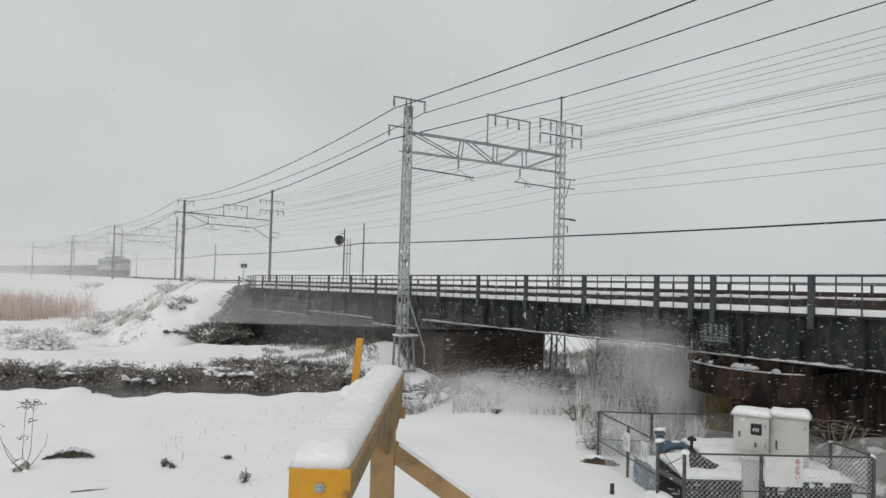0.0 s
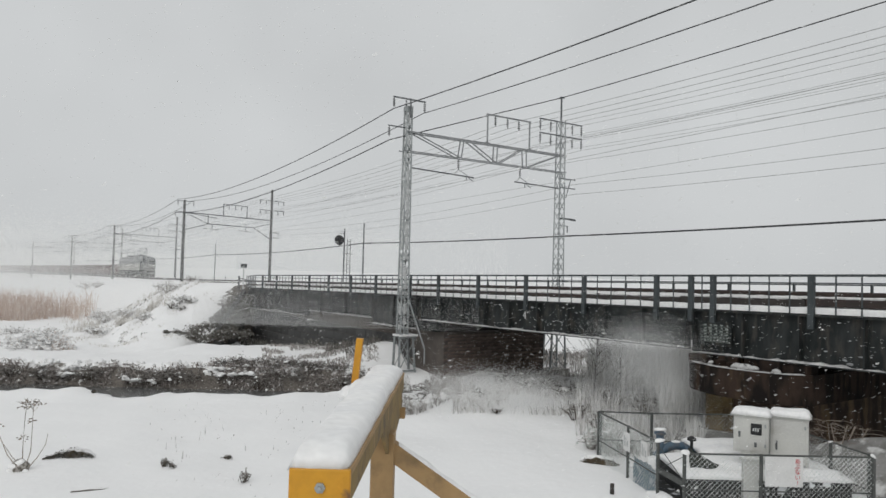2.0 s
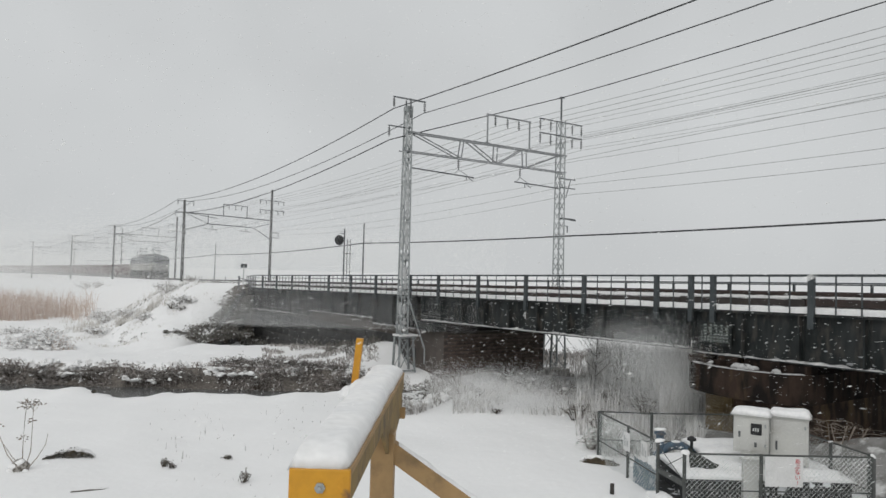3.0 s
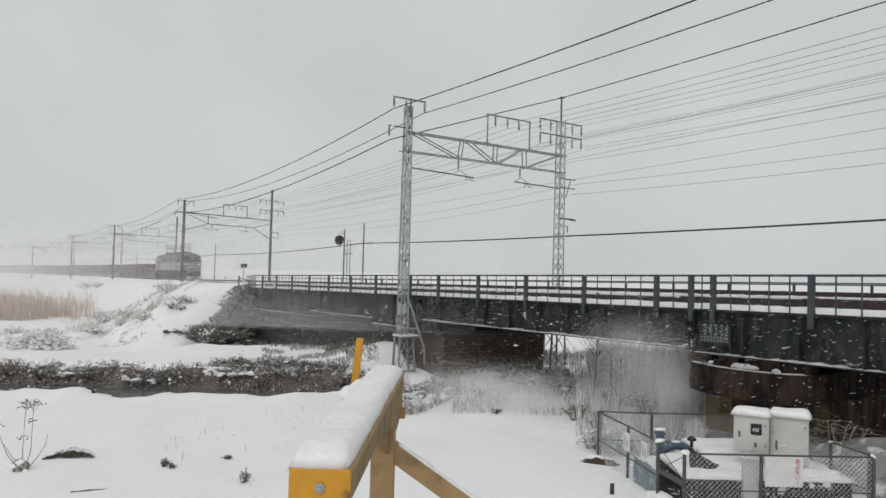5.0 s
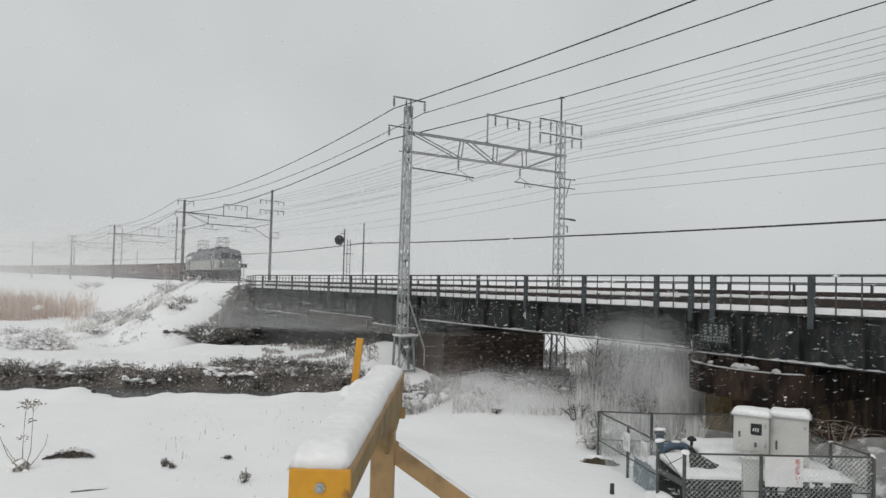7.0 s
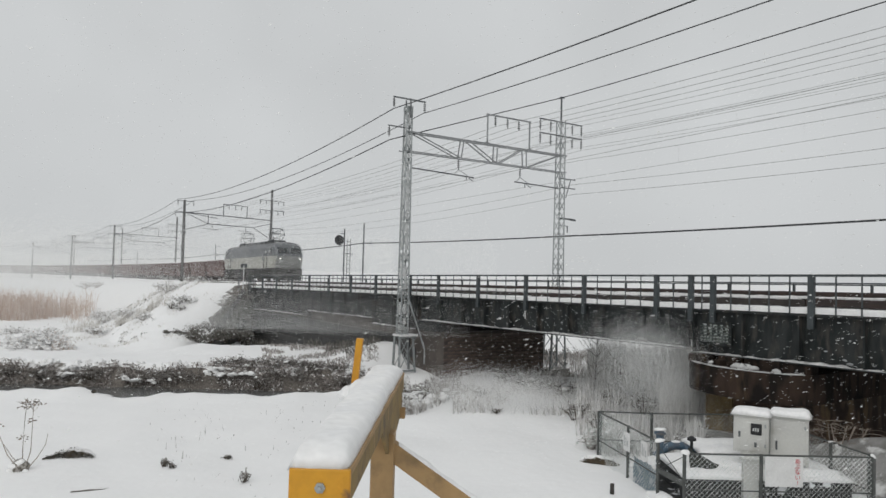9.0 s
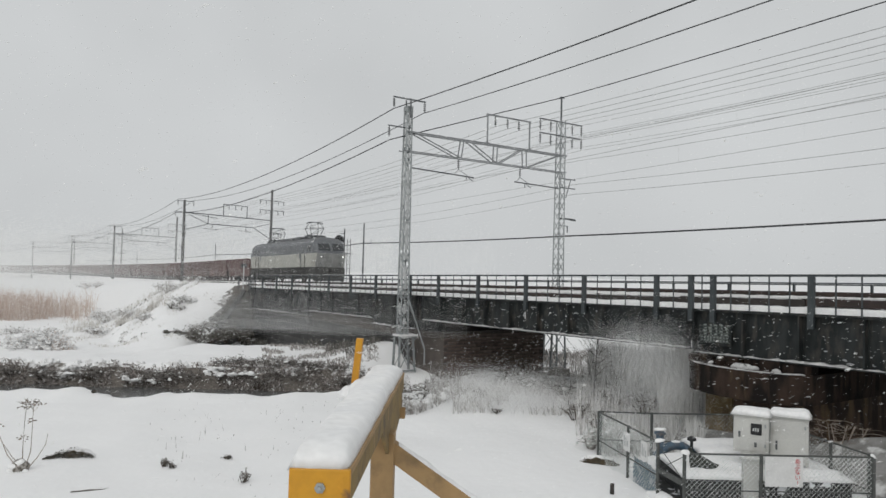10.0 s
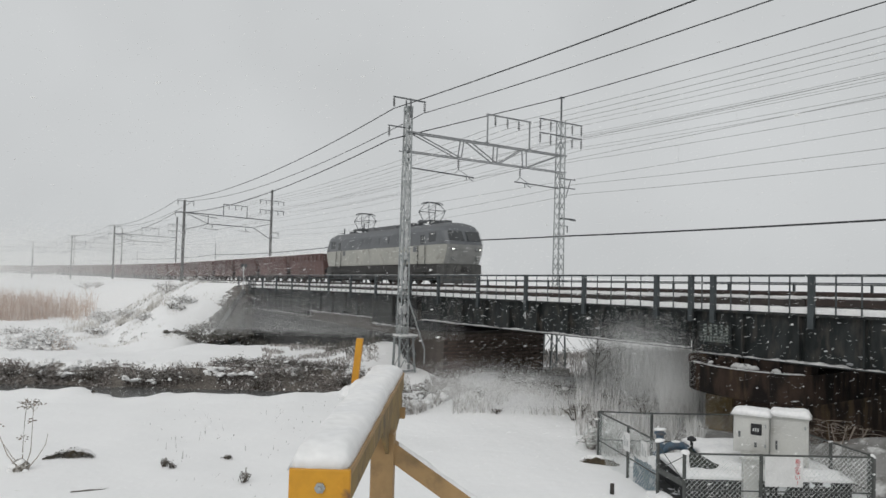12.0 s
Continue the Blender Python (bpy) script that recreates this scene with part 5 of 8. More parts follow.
tg = part("target", bm, M_DULLBLACK, sg, "round black signal target")
bm = bmesh.new()
box(bm, -0.68, -0.32, -0.3, -0.05, 4.0, 4.5, 0.03)
part("lamp_case", bm, M_BLACK, tg)
bm = bmesh.new()
bar(bm, (-0.5, 0, 4.85), (0.0, 0, 4.85), 0.05)
bar(bm, (-0.5, 0, 3.75), (0.0, 0, 3.75), 0.05)
part("bracket", bm, M_STEEL_DARK, sg)
bm = bmesh.new()
for x in (0.3, 0.62):
    rod(bm, [(x, 0, 0), (x, 0, 4.4)], 0.03, 5)
for i in range(12):
    rod(bm, [(0.3, 0, 0.3 + i * 0.35), (0.62, 0, 0.3 + i * 0.35)], 0.02, 5)
part("ladder", bm, M_STEEL_DARK, sg)
bm = bmesh.new()
box(bm, 0.0, 0.75, -0.3, 0.3, 3.0, 3.05)
part("platform", bm, M_STEEL_DARK, sg)

# cable poles beyond the tracks and their cable
for s, top in ((57.1, 6.05), (107.8, 6.0), (160.0, 6.0)):
    cp = thing("cable_pole", *U(s, 11.5, 0), 0, "slim steel pole carrying the trackside cable", "cable pole", "cable poles")
    cp.matrix_basis = Matrix.Translation(T(s, 11.5, -0.3)) @ pose(0, 0, 0, 0, 0, LINE_DEG)
    bm = bmesh.new()
    rod(bm, [(0, 0, -0.6), (0, 0, top + 0.3)], 0.085, 8, 0.06)
    part("pole", bm, M_STEEL_DARK, cp)
    bm = bmesh.new()
    bar(bm, (0, 0, top - 1.55), (0.75, 0, top - 1.6), 0.045)
    bar(bm, (0.75, 0, top - 1.6), (0.75, 0, top - 1.25), 0.035)
    part("arm", bm, M_STEEL_DARK, cp)
wire("trackside_cable", [T(-16.0, 11.5, 3.3), T(12.5, 11.5, 3.34), T(30.2, 11.5, 3.56), T(57.1, 11.5, 4.2), T(107.8, 11.5, 4.35), T(160.0, 11.5, 4.3), T(205.0, 11.5, 4.3)], 0.25, 0.045, M_WIRE, "thick black trackside cable strung on slim poles")

# little white post with a plate at the end of the bridge
wp = thing("marker_post", 0, 0, 0, 0, "white marker post with a dark plate beside the track", "marker post")
wp.matrix_basis = Matrix.Translation(T(53.9, -0.55, 0.15)) @ pose(0, 0, 0, 0, 0, LINE_DEG)
bm = bmesh.new()
rod(bm, [(0, 0, -0.3), (0, 0, 1.6)], 0.05, 8)
part("post", bm, M_WHITE_STEEL, wp)
small_box_part("plate", wp, M_STEEL_DARK, (-0.24, 0.24, -0.03, 0.03, 1.42, 1.72), 0.01)
bm = bmesh.new()
bar(bm, (-0.35, 0, -0.4), (-0.35, 0, 0.75), 0.09)
bar(bm, (0.55, 0, -0.4), (0.55, 0, 0.45), 0.09)
bar(bm, (-0.35, 0, 0.6), (0.9, -0.3, 0.3), 0.06)
part("guard", bm, M_STEEL_DARK, wp)

# low lineside fence wire and short stakes on the embankment
for i, s in enumerate((80, 86, 92, 98, 104)):
    bm = bmesh.new()
    rod(bm, [T(s, 8.6, 0.2), T(s, 8.6, 1.0)], 0.03, 5)
    tagged(part("stake", bm, M_STEEL_DARK), "short dark stake beside the track in snow", "stake", "lineside stakes")

# ---- yellow height-guard frame close to the viewer ----
M_YELLOW = mat("yellow_orange_paint", (0.62, 0.30, 0.015), (0.52, 0.235, 0.012), rough=0.5, scale=3.0, fine=22.0, bump=0.12, third=(0.20, 0.10, 0.035), third_scale=6.0, third_range=(0.62, 0.7))
M_YELLOW_WORN = mat("weathered_yellow_paint", (0.375, 0.24, 0.108), (0.30, 0.195, 0.092), rough=0.65, scale=2.5, fine=18.0, bump=0.2, third=(0.22, 0.145, 0.07), third_scale=5.0, third_range=(0.5, 0.7))
M_OLIVE = mat("grimy_yellow_paint", (0.25, 0.165, 0.05), (0.17, 0.115, 0.045), rough=0.7, scale=3.5, fine=20.0, bump=0.25, third=(0.09, 0.065, 0.035), third_scale=5.0)
gf = thing("height_guard_frame", 0, 0, 0, 0, "yellow-orange painted steel guard frame capped with thick snow", "guard frame")
GA, GB = Vector((-0.585, 3.47, 3.6)), Vector((-0.505, 6.85, 3.6))
_d = (GB - GA).normalized()
_x = _d.cross(Vector((0, 0, 1))).normalized()
GM = Matrix((_x, _d, Vector((0, 0, 1)))).transposed().to_4x4()
GM = Matrix.Translation(GA) @ GM
_L = (GB - GA).length
bm = bmesh.new()
box(bm, -0.155, 0.155, 0, _L, -0.035, 0.0, 0.006, GM)
part("top_flange", bm, M_YELLOW_WORN, gf)
bm = bmesh.new()
box(bm, 0.115, 0.15, 0.03, _L, -0.17, -0.036, 0.004, GM)
part("web", bm, M_OLIVE, gf)
bm = bmesh.new()
for ya, yb, za in ((1.55, 2.12, -0.5), (2.12, 3.3, -0.38)):
    vs = [bm.verts.new(GM @ Vector(q)) for q in ((0.12, ya, -0.17), (0.145, ya, -0.17), (0.145, 2.12, -0.5), (0.12, 2.12, -0.5), (0.12, yb, -0.17), (0.145, yb, -0.17), (0.12, 3.3, -0.36), (0.145, 3.3, -0.36))]
    if ya < 2:
        for f in ((0, 1, 2, 3), (0, 3, 4), (1, 5, 2), (0, 4, 5, 1), (3, 2, 5, 4)):
            bm.faces.new([vs[i] for i in f])
    else:
        for f in ((0, 4, 6, 3), (1, 2, 7, 5), (3, 6, 7, 2), (4, 5, 7, 6)):
            bm.faces.new([vs[i] for i in f])
part("gusset", bm, M_OLIVE, gf)
bm = bmesh.new()
box(bm, -0.155, 0.155, -0.03, 0.0, -0.4, 0.005, 0.008, GM)
part("end_plate", bm, M_YELLOW, gf, "bright yellow end plate with chipped paint")
for q in (1.0, 1.9, 2.75):
    bm = bmesh.new()
    box(bm, 0.02, 0.15, q - 0.012, q + 0.012, -0.165, -0.036, 0, GM)
    part("stiffener", bm, M_YELLOW_WORN, gf)
bm = bmesh.new()
box(bm, 0.0, 0.185, 2.05, 2.23, -3.62, -0.3, 0.012, GM)
part("post", bm, M_YELLOW_WORN, gf, "weathered yellow post")
bm = bmesh.new()
bar(bm, GM @ Vector((0.12, 2.14, -0.42)), GM @ Vector((2.25, 2.14, -1.84)), 0.14, 0.11, up=(0, 1, 0))
bar(bm, GM @ Vector((2.25, 2.14, -1.84)), GM @ Vector((4.65, 2.14, -3.6)), 0.14, 0.11, up=(0, 1, 0))
part("brace", bm, M_YELLOW_WORN, gf, "weathered diagonal brace")
bm = bmesh.new()
box(bm, -0.14, 0.13, 0.02, 0.22, -3.6, -0.4, 0.012, GM)
part("post", bm, M_YELLOW_WORN, gf)
bm = bmesh.new()
bar(bm, GM @ Vector((-0.295, 3.02, -0.16)), GM @ Vector((-0.25, 3.02, 0.36)), 0.075, 0.06)
bar(bm, GM @ Vector((-0.29, 3.02, -0.13)), GM @ Vector((-0.1, 3.02, -0.05)), 0.05, 0.03)
part("marker_rod", bm, M_YELLOW, gf, "thin bright yellow upright rod")
bm = bmesh.new()
box(bm, 0.13, 0.19, 3.1, 3.16, -0.4, -0.3, 0.005, GM)
part("bracket", bm, M_YELLOW_WORN, gf)


bm = bmesh.new()
lathe(bm, [(0.028, 0.0), (0.028, 0.012), (0.014, 0.014), (0.014, 0.03), (0.008, 0.034)], 6, GM @ Matrix.Translation((0.005, -0.03, -0.085)) @ Matrix.Rotation(radians(90), 4, "X"))
part("bolt", bm, M_GALV, gf, "grey bolt with a frosted nut")
bm = bmesh.new()
_b0, _b1 = GM @ Vector((0.22, 2.14, -0.405)), GM @ Vector((2.2, 2.14, -1.725))
_prev = None
for i in range(41):
    q = _b0.lerp(_b1, i / 40)
    hh = max(0.002, 0.018 + 0.022 * noise.noise(Vector((i * 0.35, 2.0, 0.0))))
    ring = [bm.verts.new(q + _d * dy + Vector((0, 0, dz))) for dy, dz in ((-0.045, 0.0), (-0.03, hh), (0.03, hh), (0.045, 0.0))]
    if _prev:
        for k in range(3):
            bm.faces.new((_prev[k], _prev[k + 1], ring[k + 1], ring[k]))
    _prev = ring
tagged(part("brace_snow", bm, M_SNOWCAP, None, smooth=True), "thin line of snow lying on the diagonal brace", "snow")


def gate_snow():
    bm = bmesh.new()
    nx, ny = 15, 46
    rows = []
    for j in range(ny):
        v = j / (ny - 1)
        y = -0.02 + v * (_L + 0.03)
        ends = min(1.0, min(v, 1 - v) * 14)
        h = 0.095 * math.sqrt(1 - (1 - ends) ** 2) * (1 + 0.16 * noise.noise(Vector((v * 5, 0, 0))))
        row = []
        for i in range(nx):
            u = -1 + 2 * i / (nx - 1)
            e = (1 - abs(u) ** 5)
            x = -0.012 + 0.156 * u + 0.012 * noise.noise(Vector((v * 9, u * 2, 1.0)))
            z = -0.012 * (abs(u) ** 8) * (1 + noise.noise(Vector((v * 14, u, 3.0)))) + 0.003 + h * e ** 0.55 + 0.007 * noise.noise(Vector((u * 2.2, v * 7, 2.0)))
            row.append(bm.verts.new(GM @ Vector((x, y, z))))
        rows.append(row)
    for a, b in zip(rows, rows[1:]):
        for i in range(nx - 1):
            bm.faces.new((a[i], a[i + 1], b[i + 1], b[i]))
    rim = [r[0] for r in rows] + rows[-1][1:] + [r[-1] for r in rows[-2::-1]] + rows[0][-2:0:-1]
    bm.faces.new(rim)
    bmesh.ops.recalc_face_normals(bm, faces=bm.faces)
    tagged(part("beam_snow", bm, M_SNOWCAP, None, smooth=True), "thick rounded cap of snow on the yellow beam", "snow")


gate_snow()
bm = bmesh.new()
for x, y, z, r in ((-0.22, 2.95, -0.075, 0.075), (-0.2, 2.75, -0.07, 0.085), (-0.3, 2.86, -0.13, 0.085), (-0.36, 3.0, -0.17, 0.08), (-0.2, 3.12, -0.05, 0.05), (-0.2, 2.6, -0.09, 0.07)):
    m = GM @ Matrix.Translation((x, y, z)) @ Matrix.Diagonal((1.1, 1.9, 0.75, 1))
    r = bmesh.ops.create_icosphere(bm, subdivisions=3, radius=r, matrix=m)
    for v in r["verts"]:
        v.co += 0.025 * noise.noise_vector(v.co * 7)
tagged(part("snow_clump", bm, M_SNOWCAP, None, smooth=True), "small clump of snow at the foot of the rod", "snow")
# ---- fenced pump compound ----
M_FENCE = mat("fence_brown_green", (0.10, 0.105, 0.10), (0.065, 0.07, 0.067), rough=0.55, metal=0.3, scale=8, fine=60, bump=0.1)
M_MESH = mat("frosted_fence_wire", (0.84, 0.85, 0.845), (0.55, 0.60, 0.58), rough=0.6, metal=0.0, bump=0.0)
M_CAB = mat("cabinet_cream", (0.56, 0.56, 0.53), (0.49, 0.49, 0.47), rough=0.5, scale=2.0, fine=40, bump=0.04, third=(0.40, 0.39, 0.36), third_scale=2.2)
M_BLUE = mat("blue_pump_paint", (0.085, 0.135, 0.19), (0.06, 0.10, 0.14), rough=0.5, scale=5.0, fine=40, bump=0.1, third=(0.12, 0.10, 0.085), third_scale=3.0)
M_BLUESHEET = mat("faded_blue_sheet", (0.20, 0.29, 0.36), (0.13, 0.21, 0.27), rough=0.6, scale=6.0, fine=40, bump=0.2, third=(0.55, 0.6, 0.62), third_scale=5.0, third_range=(0.58, 0.68))
M_RED = mat("red_lettering", (0.55, 0.05, 0.06), rough=0.6, bump=0.0)
M_SIGN = mat("white_sign_board", (0.66, 0.66, 0.65), (0.6, 0.6, 0.59), rough=0.5, bump=0.02)


def chain_link(bm, a, b, z0, z1, cell=0.1, r=0.0023):
    """Diamond wire mesh between two posts."""
    a, b = Vector(a), Vector(b)
    d = b - a
    ln = d.length
    d.normalize()
    h = z1 - z0
    n = int((ln + h) / cell)
    for i in range(n + 1):
        for sgn in (1, -1):
            u0 = i * cell - h
            t0, t1 = max(0.0, -u0), min(h, ln - u0)
            if t1 <= t0:
                continue
            p = []
            for t in (t0, t1):
                u = u0 + t
                zz = t if sgn > 0 else h - t
                p.append(Vector((a.x + d.x * u, a.y + d.y * u, z0 + zz)))
            bar(bm, p[0], p[1], r * 2)


def fence_run(pts, zt, label, wire_r=0.0023):
    th = thing("chain_link_fence", 0, 0, 0, 0, label, "fence", "compound fences")
    for i, (x, y) in enumerate(pts):
        bm = bmesh.new()
        rod(bm, [(x, y, -0.2), (x, y, zt + 0.02)], 0.037, 8)
        part("post", bm, M_FENCE, th)
    for (xa, ya), (xb, yb) in zip(pts, pts[1:]):
        bm = bmesh.new()
        rod(bm, [(xa, ya, zt), (xb, yb, zt)], 0.019, 6)
        part("top_rail", bm, M_FENCE, th)
        bm = bmesh.new()
        rod(bm, [(xa, ya, 0.5), (xb, yb, 0.5)], 0.014, 6)
        part("tension_wire", bm, M_FENCE, th)
        bm = bmesh.new()
        chain_link(bm, (xa, ya, 0), (xb, yb, 0), 0.0, zt, r=wire_r)
        tagged(part("wire_mesh", bm, M_MESH, th), kind="stuff")
    return th


FH = 1.2


def corner_brace():
    th = thing("fence_brace", 0, 0, 0, 0, "low snowy rail and crossed wires at the fence corner", "fence brace")
    bm = bmesh.new()
    bar(bm, (4.62, 14.34, 0.62), (4.84, 13.5, 0.60), 0.07, 0.09)
    part("rail", bm, M_FENCE, th)
    for a, b in (((4.62, 14.34, 1.1), (4.82, 13.56, 0.68)), ((4.82, 13.52, 1.12), (4.64, 14.3, 0.68))):
        bm = bmesh.new()
        rod(bm, [a, b], 0.008, 5)
        part("wire", bm, M_FENCE, th)


corner_brace()
fence_run([(4.83, 13.47), (6.34, 13.49), (8.58, 13.55)], FH, "green-brown chain link fence along the front of the compound")
fence_run([(4.04, 17.32), (4.36, 15.77), (4.60, 14.37)], FH, "green chain link side fence half buried in drifted snow")
fence_run([(4.10, 17.40), (5.38, 17.35), (7.53, 17.49)], FH, "brownish chain link fence along the back of the compound", 0.0012)
fence_run([(8.62, 13.75), (8.42, 14.75), (8.2, 16.2)], FH, "chain link side fence beneath the bridge girder", 0.0017)
for x, y, z, r in ((4.62, 14.36, 1.2, 0.105), (4.85, 13.46, 1.2, 0.09), (8.4, 14.76, 1.2, 0.07), (8.58, 13.57, 1.2, 0.06)):
    bm = bmesh.new()
    bmesh.ops.create_icosphere(bm, subdivisions=2, radius=r, matrix=Matrix.Translation((x, y, z + 0.02)) @ Matrix.Diagonal((1.0, 1, 0.5, 1)))
    for v in bm.verts:
        v.co += 0.05 * noise.noise_vector(v.co * 6)
    tagged(part("post_snow", bm, M_SNOWCAP, None, smooth=True), "small cap of snow on a fence post", "snow", "post snow caps")

# snow-covered step and drift by the side fence
def drift(x, y, rx, ry, rz, h, label):
    bm = bmesh.new()
    bmesh.ops.create_icosphere(bm, subdivisions=4, radius=1.0)
    for v in bm.verts:
        k = 1 + 0.18 * noise.noise(v.co * 1.7 + Vector((x, y, 0)))
        v.co = Vector((v.co.x * rx * k, v.co.y * ry * k, max(-0.2, v.co.z) * h * k))
    ob = part("snow_drift", bm, M_SNOWCAP, None, smooth=True)
    ob.matrix_basis = pose(x, y, height(x, y) - 0.05, 0, 0, rz)
    return tagged(ob, label, "snow drift", "snow drifts")


drift(4.72, 14.1, 0.2, 0.85, 10, 0.24, "deep snow heaped at the corner of the fence")
drift(6.4, 16.9, 1.6, 0.5, 0, 0.35, "snow lying along the back of the compound")
drift(6.2, 16.3, 1.3, 0.6, 5, 0.3, "uneven snow over the compound floor")
drift(7.6, 16.2, 0.9, 0.6, 5, 0.3, "snow heaped behind the cabinets")

# concrete base slab in near-black, white in patches
slab = thing("compound_slab", 0, 0, 0, 0, "near-black concrete slab under thin snow", "concrete slab")
bm = bmesh.new()
box(bm, 4.75, 8.5, 13.6, 15.6, -0.15, 0.14, 0.02)
M_DARKCONC = mat("near_black_concrete", (0.03, 0.03, 0.03), (0.018, 0.019, 0.019), rough=0.7, scale=5, fine=30, bump=0.4, third=(0.8, 0.82, 0.84), third_scale=3.4, third_range=(0.6, 0.64))
part("slab", bm, M_DARKCONC, slab)


# raised platform that carries the cabinets, deep in snow
pf = thing("concrete_platform", 0, 0, 0, 0, "raised near-black concrete platform under deep snow", "platform")
bm = bmesh.new()
box(bm, 5.05, 8.42, 13.98, 15.72, -0.1, 0.58, 0.02)
part("block", bm, M_DARKCONC, pf)
bm = bmesh.new()
snow_pad(bm, 5.02, 8.45, 13.95, 15.70, 0.584, 0.13, nx=40, ny=24, seed=5, lip=0.05)
for v in bm.verts:
    v.co.z += 0.03 * noise.noise(Vector((v.co.x * 2.1, v.co.y * 2.1, 1.0))) * (v.co.z > 0.62)
    v.co.y += 0.05 * noise.noise(Vector((v.co.x * 2.7, 4.0, 0.0)))
tagged(part("platform_snow", bm, M_SNOWCAP, None, smooth=True), "deep uneven snow on the cabinet platform", "snow")
for x, y, rx, ry, h in ((7.8, 14.25, 0.6, 0.2, 0.1), (7.1, 14.3, 0.3, 0.2, 0.08)):
    bm = bmesh.new()
    bmesh.ops.create_icosphere(bm, subdivisions=3, radius=1.0)
    for v in bm.verts:
        k = 1 + 0.25 * noise.noise(v.co * 1.9 + Vector((x, y, 0)))
        v.co = Vector((x + v.co.x * rx * k, y + v.co.y * ry * k, 0.66 + max(-0.25, v.co.z) * h * k))
    tagged(part("snow_heap", bm, M_SNOWCAP, None, smooth=True), "small heap of snow on the cabinet platform", "snow", "platform snow heaps")


def cabinet(x, y, z, w, d, h, rz, label, window):
    cb = thing("control_cabinet", x, y, z, rz, label, "electrical cabinet", "control cabinets")
    small_box_part("body", cb, M_CAB, (-w / 2, w / 2, -d / 2, d / 2, 0, h), 0.012)
    dr = small_box_part("door", cb, M_CAB, (-w / 2 + 0.05, w / 2 - 0.05, -d / 2 - 0.018, -d / 2 - 0.001, 0.05, h - 0.06), 0.006)
    small_box_part("roof", cb, M_CAB, (-w / 2 - 0.03, w / 2 + 0.03, -d / 2 - 0.04, d / 2 + 0.03, h + 0.001, h + 0.03), 0.008)
    bm = bmesh.new()
    box(bm, -w / 2 + 0.1, -w / 2 + 0.14, -d / 2 - 0.04, -d / 2 - 0.018, h * 0.42, h * 0.58, 0.006)
    part("handle", bm, M_STEEL_DARK, dr)
    for z2 in (0.15, h - 0.2):
        small_box_part("hinge", dr, M_GALV, (w / 2 - 0.075, w / 2 - 0.045, -d / 2 - 0.03, -d / 2 - 0.017, z2, z2 + 0.07))
    if window:
        bm = bmesh.new()
        box(bm, 0.0, 0.21, -d / 2 - 0.03, -d / 2 - 0.0185, h - 0.36, h - 0.13, 0.02)
        wd = part("meter_window", bm, M_BLACK, dr, "black meter window")
        bm = bmesh.new()
        for q in range(3):
            box(bm, 0.04 + q * 0.045, 0.065 + q * 0.045, -d / 2 - 0.034, -d / 2 - 0.0305, h - 0.29, h - 0.22)
        part("dial", bm, M_WHITE_STEEL, wd)
        bm = bmesh.new()
        box(bm, 0.07, 0.12, -d / 2 - 0.034, -d / 2 - 0.018, h - 0.62, h - 0.52, 0.006)
        part("lock", bm, M_STEEL_DARK, dr)
        small_box_part("lower_panel", dr, M_CAB, (-0.06, 0.26, -d / 2 - 0.026, -d / 2 - 0.0185, 0.08, h - 0.46), 0.004)
    bm = bmesh.new()
    snow_pad(bm, -w / 2 - 0.03, w / 2 + 0.03, -d / 2 - 0.04, d / 2 + 0.03, h + 0.031, 0.16, nx=14, ny=10, seed=w * 9, lip=0.03)
    sn = part("cabinet_snow", bm, M_SNOWCAP, None, smooth=True)
    sn.matrix_basis = cb.matrix_basis.copy()
    tagged(sn, "rounded cap of snow on a cabinet roof", "snow", "cabinet snow caps")
    return cb


cabinet(6.72, 14.75, 0.97, 0.68, 0.42, 0.76, -29, "cream metal control cabinet with a black meter window", True)
cabinet(7.52, 14.72, 0.56, 0.72, 0.45, 1.16, -29, "plain cream metal control cabinet with a side handle", False)
st = thing("cabinet_stand", 6.70, 14.62, 0.12, -29, "pale concrete post carrying the control cabinet", "post")
small_box_part("post", st, M_CAB, (-0.17, 0.13, -0.1, 0.25, 0.38, 0.84), 0.01)
small_box_part("plate", st, M_CAB, (-0.24, 0.24, -0.12, 0.3, 0.805, 0.848), 0.004)
cpo = thing("concrete_post", 6.31, 13.90, 0.0, -6, "pale concrete post standing before the cabinet platform", "post")
small_box_part("post", cpo, M_CAB, (-0.15, 0.15, -0.07, 0.07, -0.1, 1.0), 0.015)
small_box_part("plate", cpo, M_CAB, (-0.19, 0.19, -0.09, 0.09, 1.001, 1.03), 0.006)
cd = thing("conduit", 7.17, 14.86, 0, 0, "grey conduit pipe between the cabinets", "conduit")
small_box_part("pipe", cd, M_GALV, (-0.045, 0.045, -0.06, 0.06, 0.5, 1.7), 0.02)

# warning board on the front fence
wb = thing("warning_board", 6.74, 13.42, 0.62, 0, "white warning board with red lettering wired to the fence", "sign")
small_box_part("board", wb, M_SIGN, (-0.36, 0.38, -0.012, 0.0, 0.0, 0.58), 0.004)
_wt = bpy.data.curves.new("warning_text", "FONT")
_wt.body, _wt.size, _wt.extrude, _wt.align_x, _wt.space_line = "あ\nぶ\nな\nい\n!", 0.115, 0.002, "CENTER", 0.9
_wo2 = new("lettering", _wt)
_wo2.parent = wb
_wo2.matrix_basis = pose(0.27, -0.0155, 0.46, 90, 0, 0)
_wt.materials.append(M_RED)

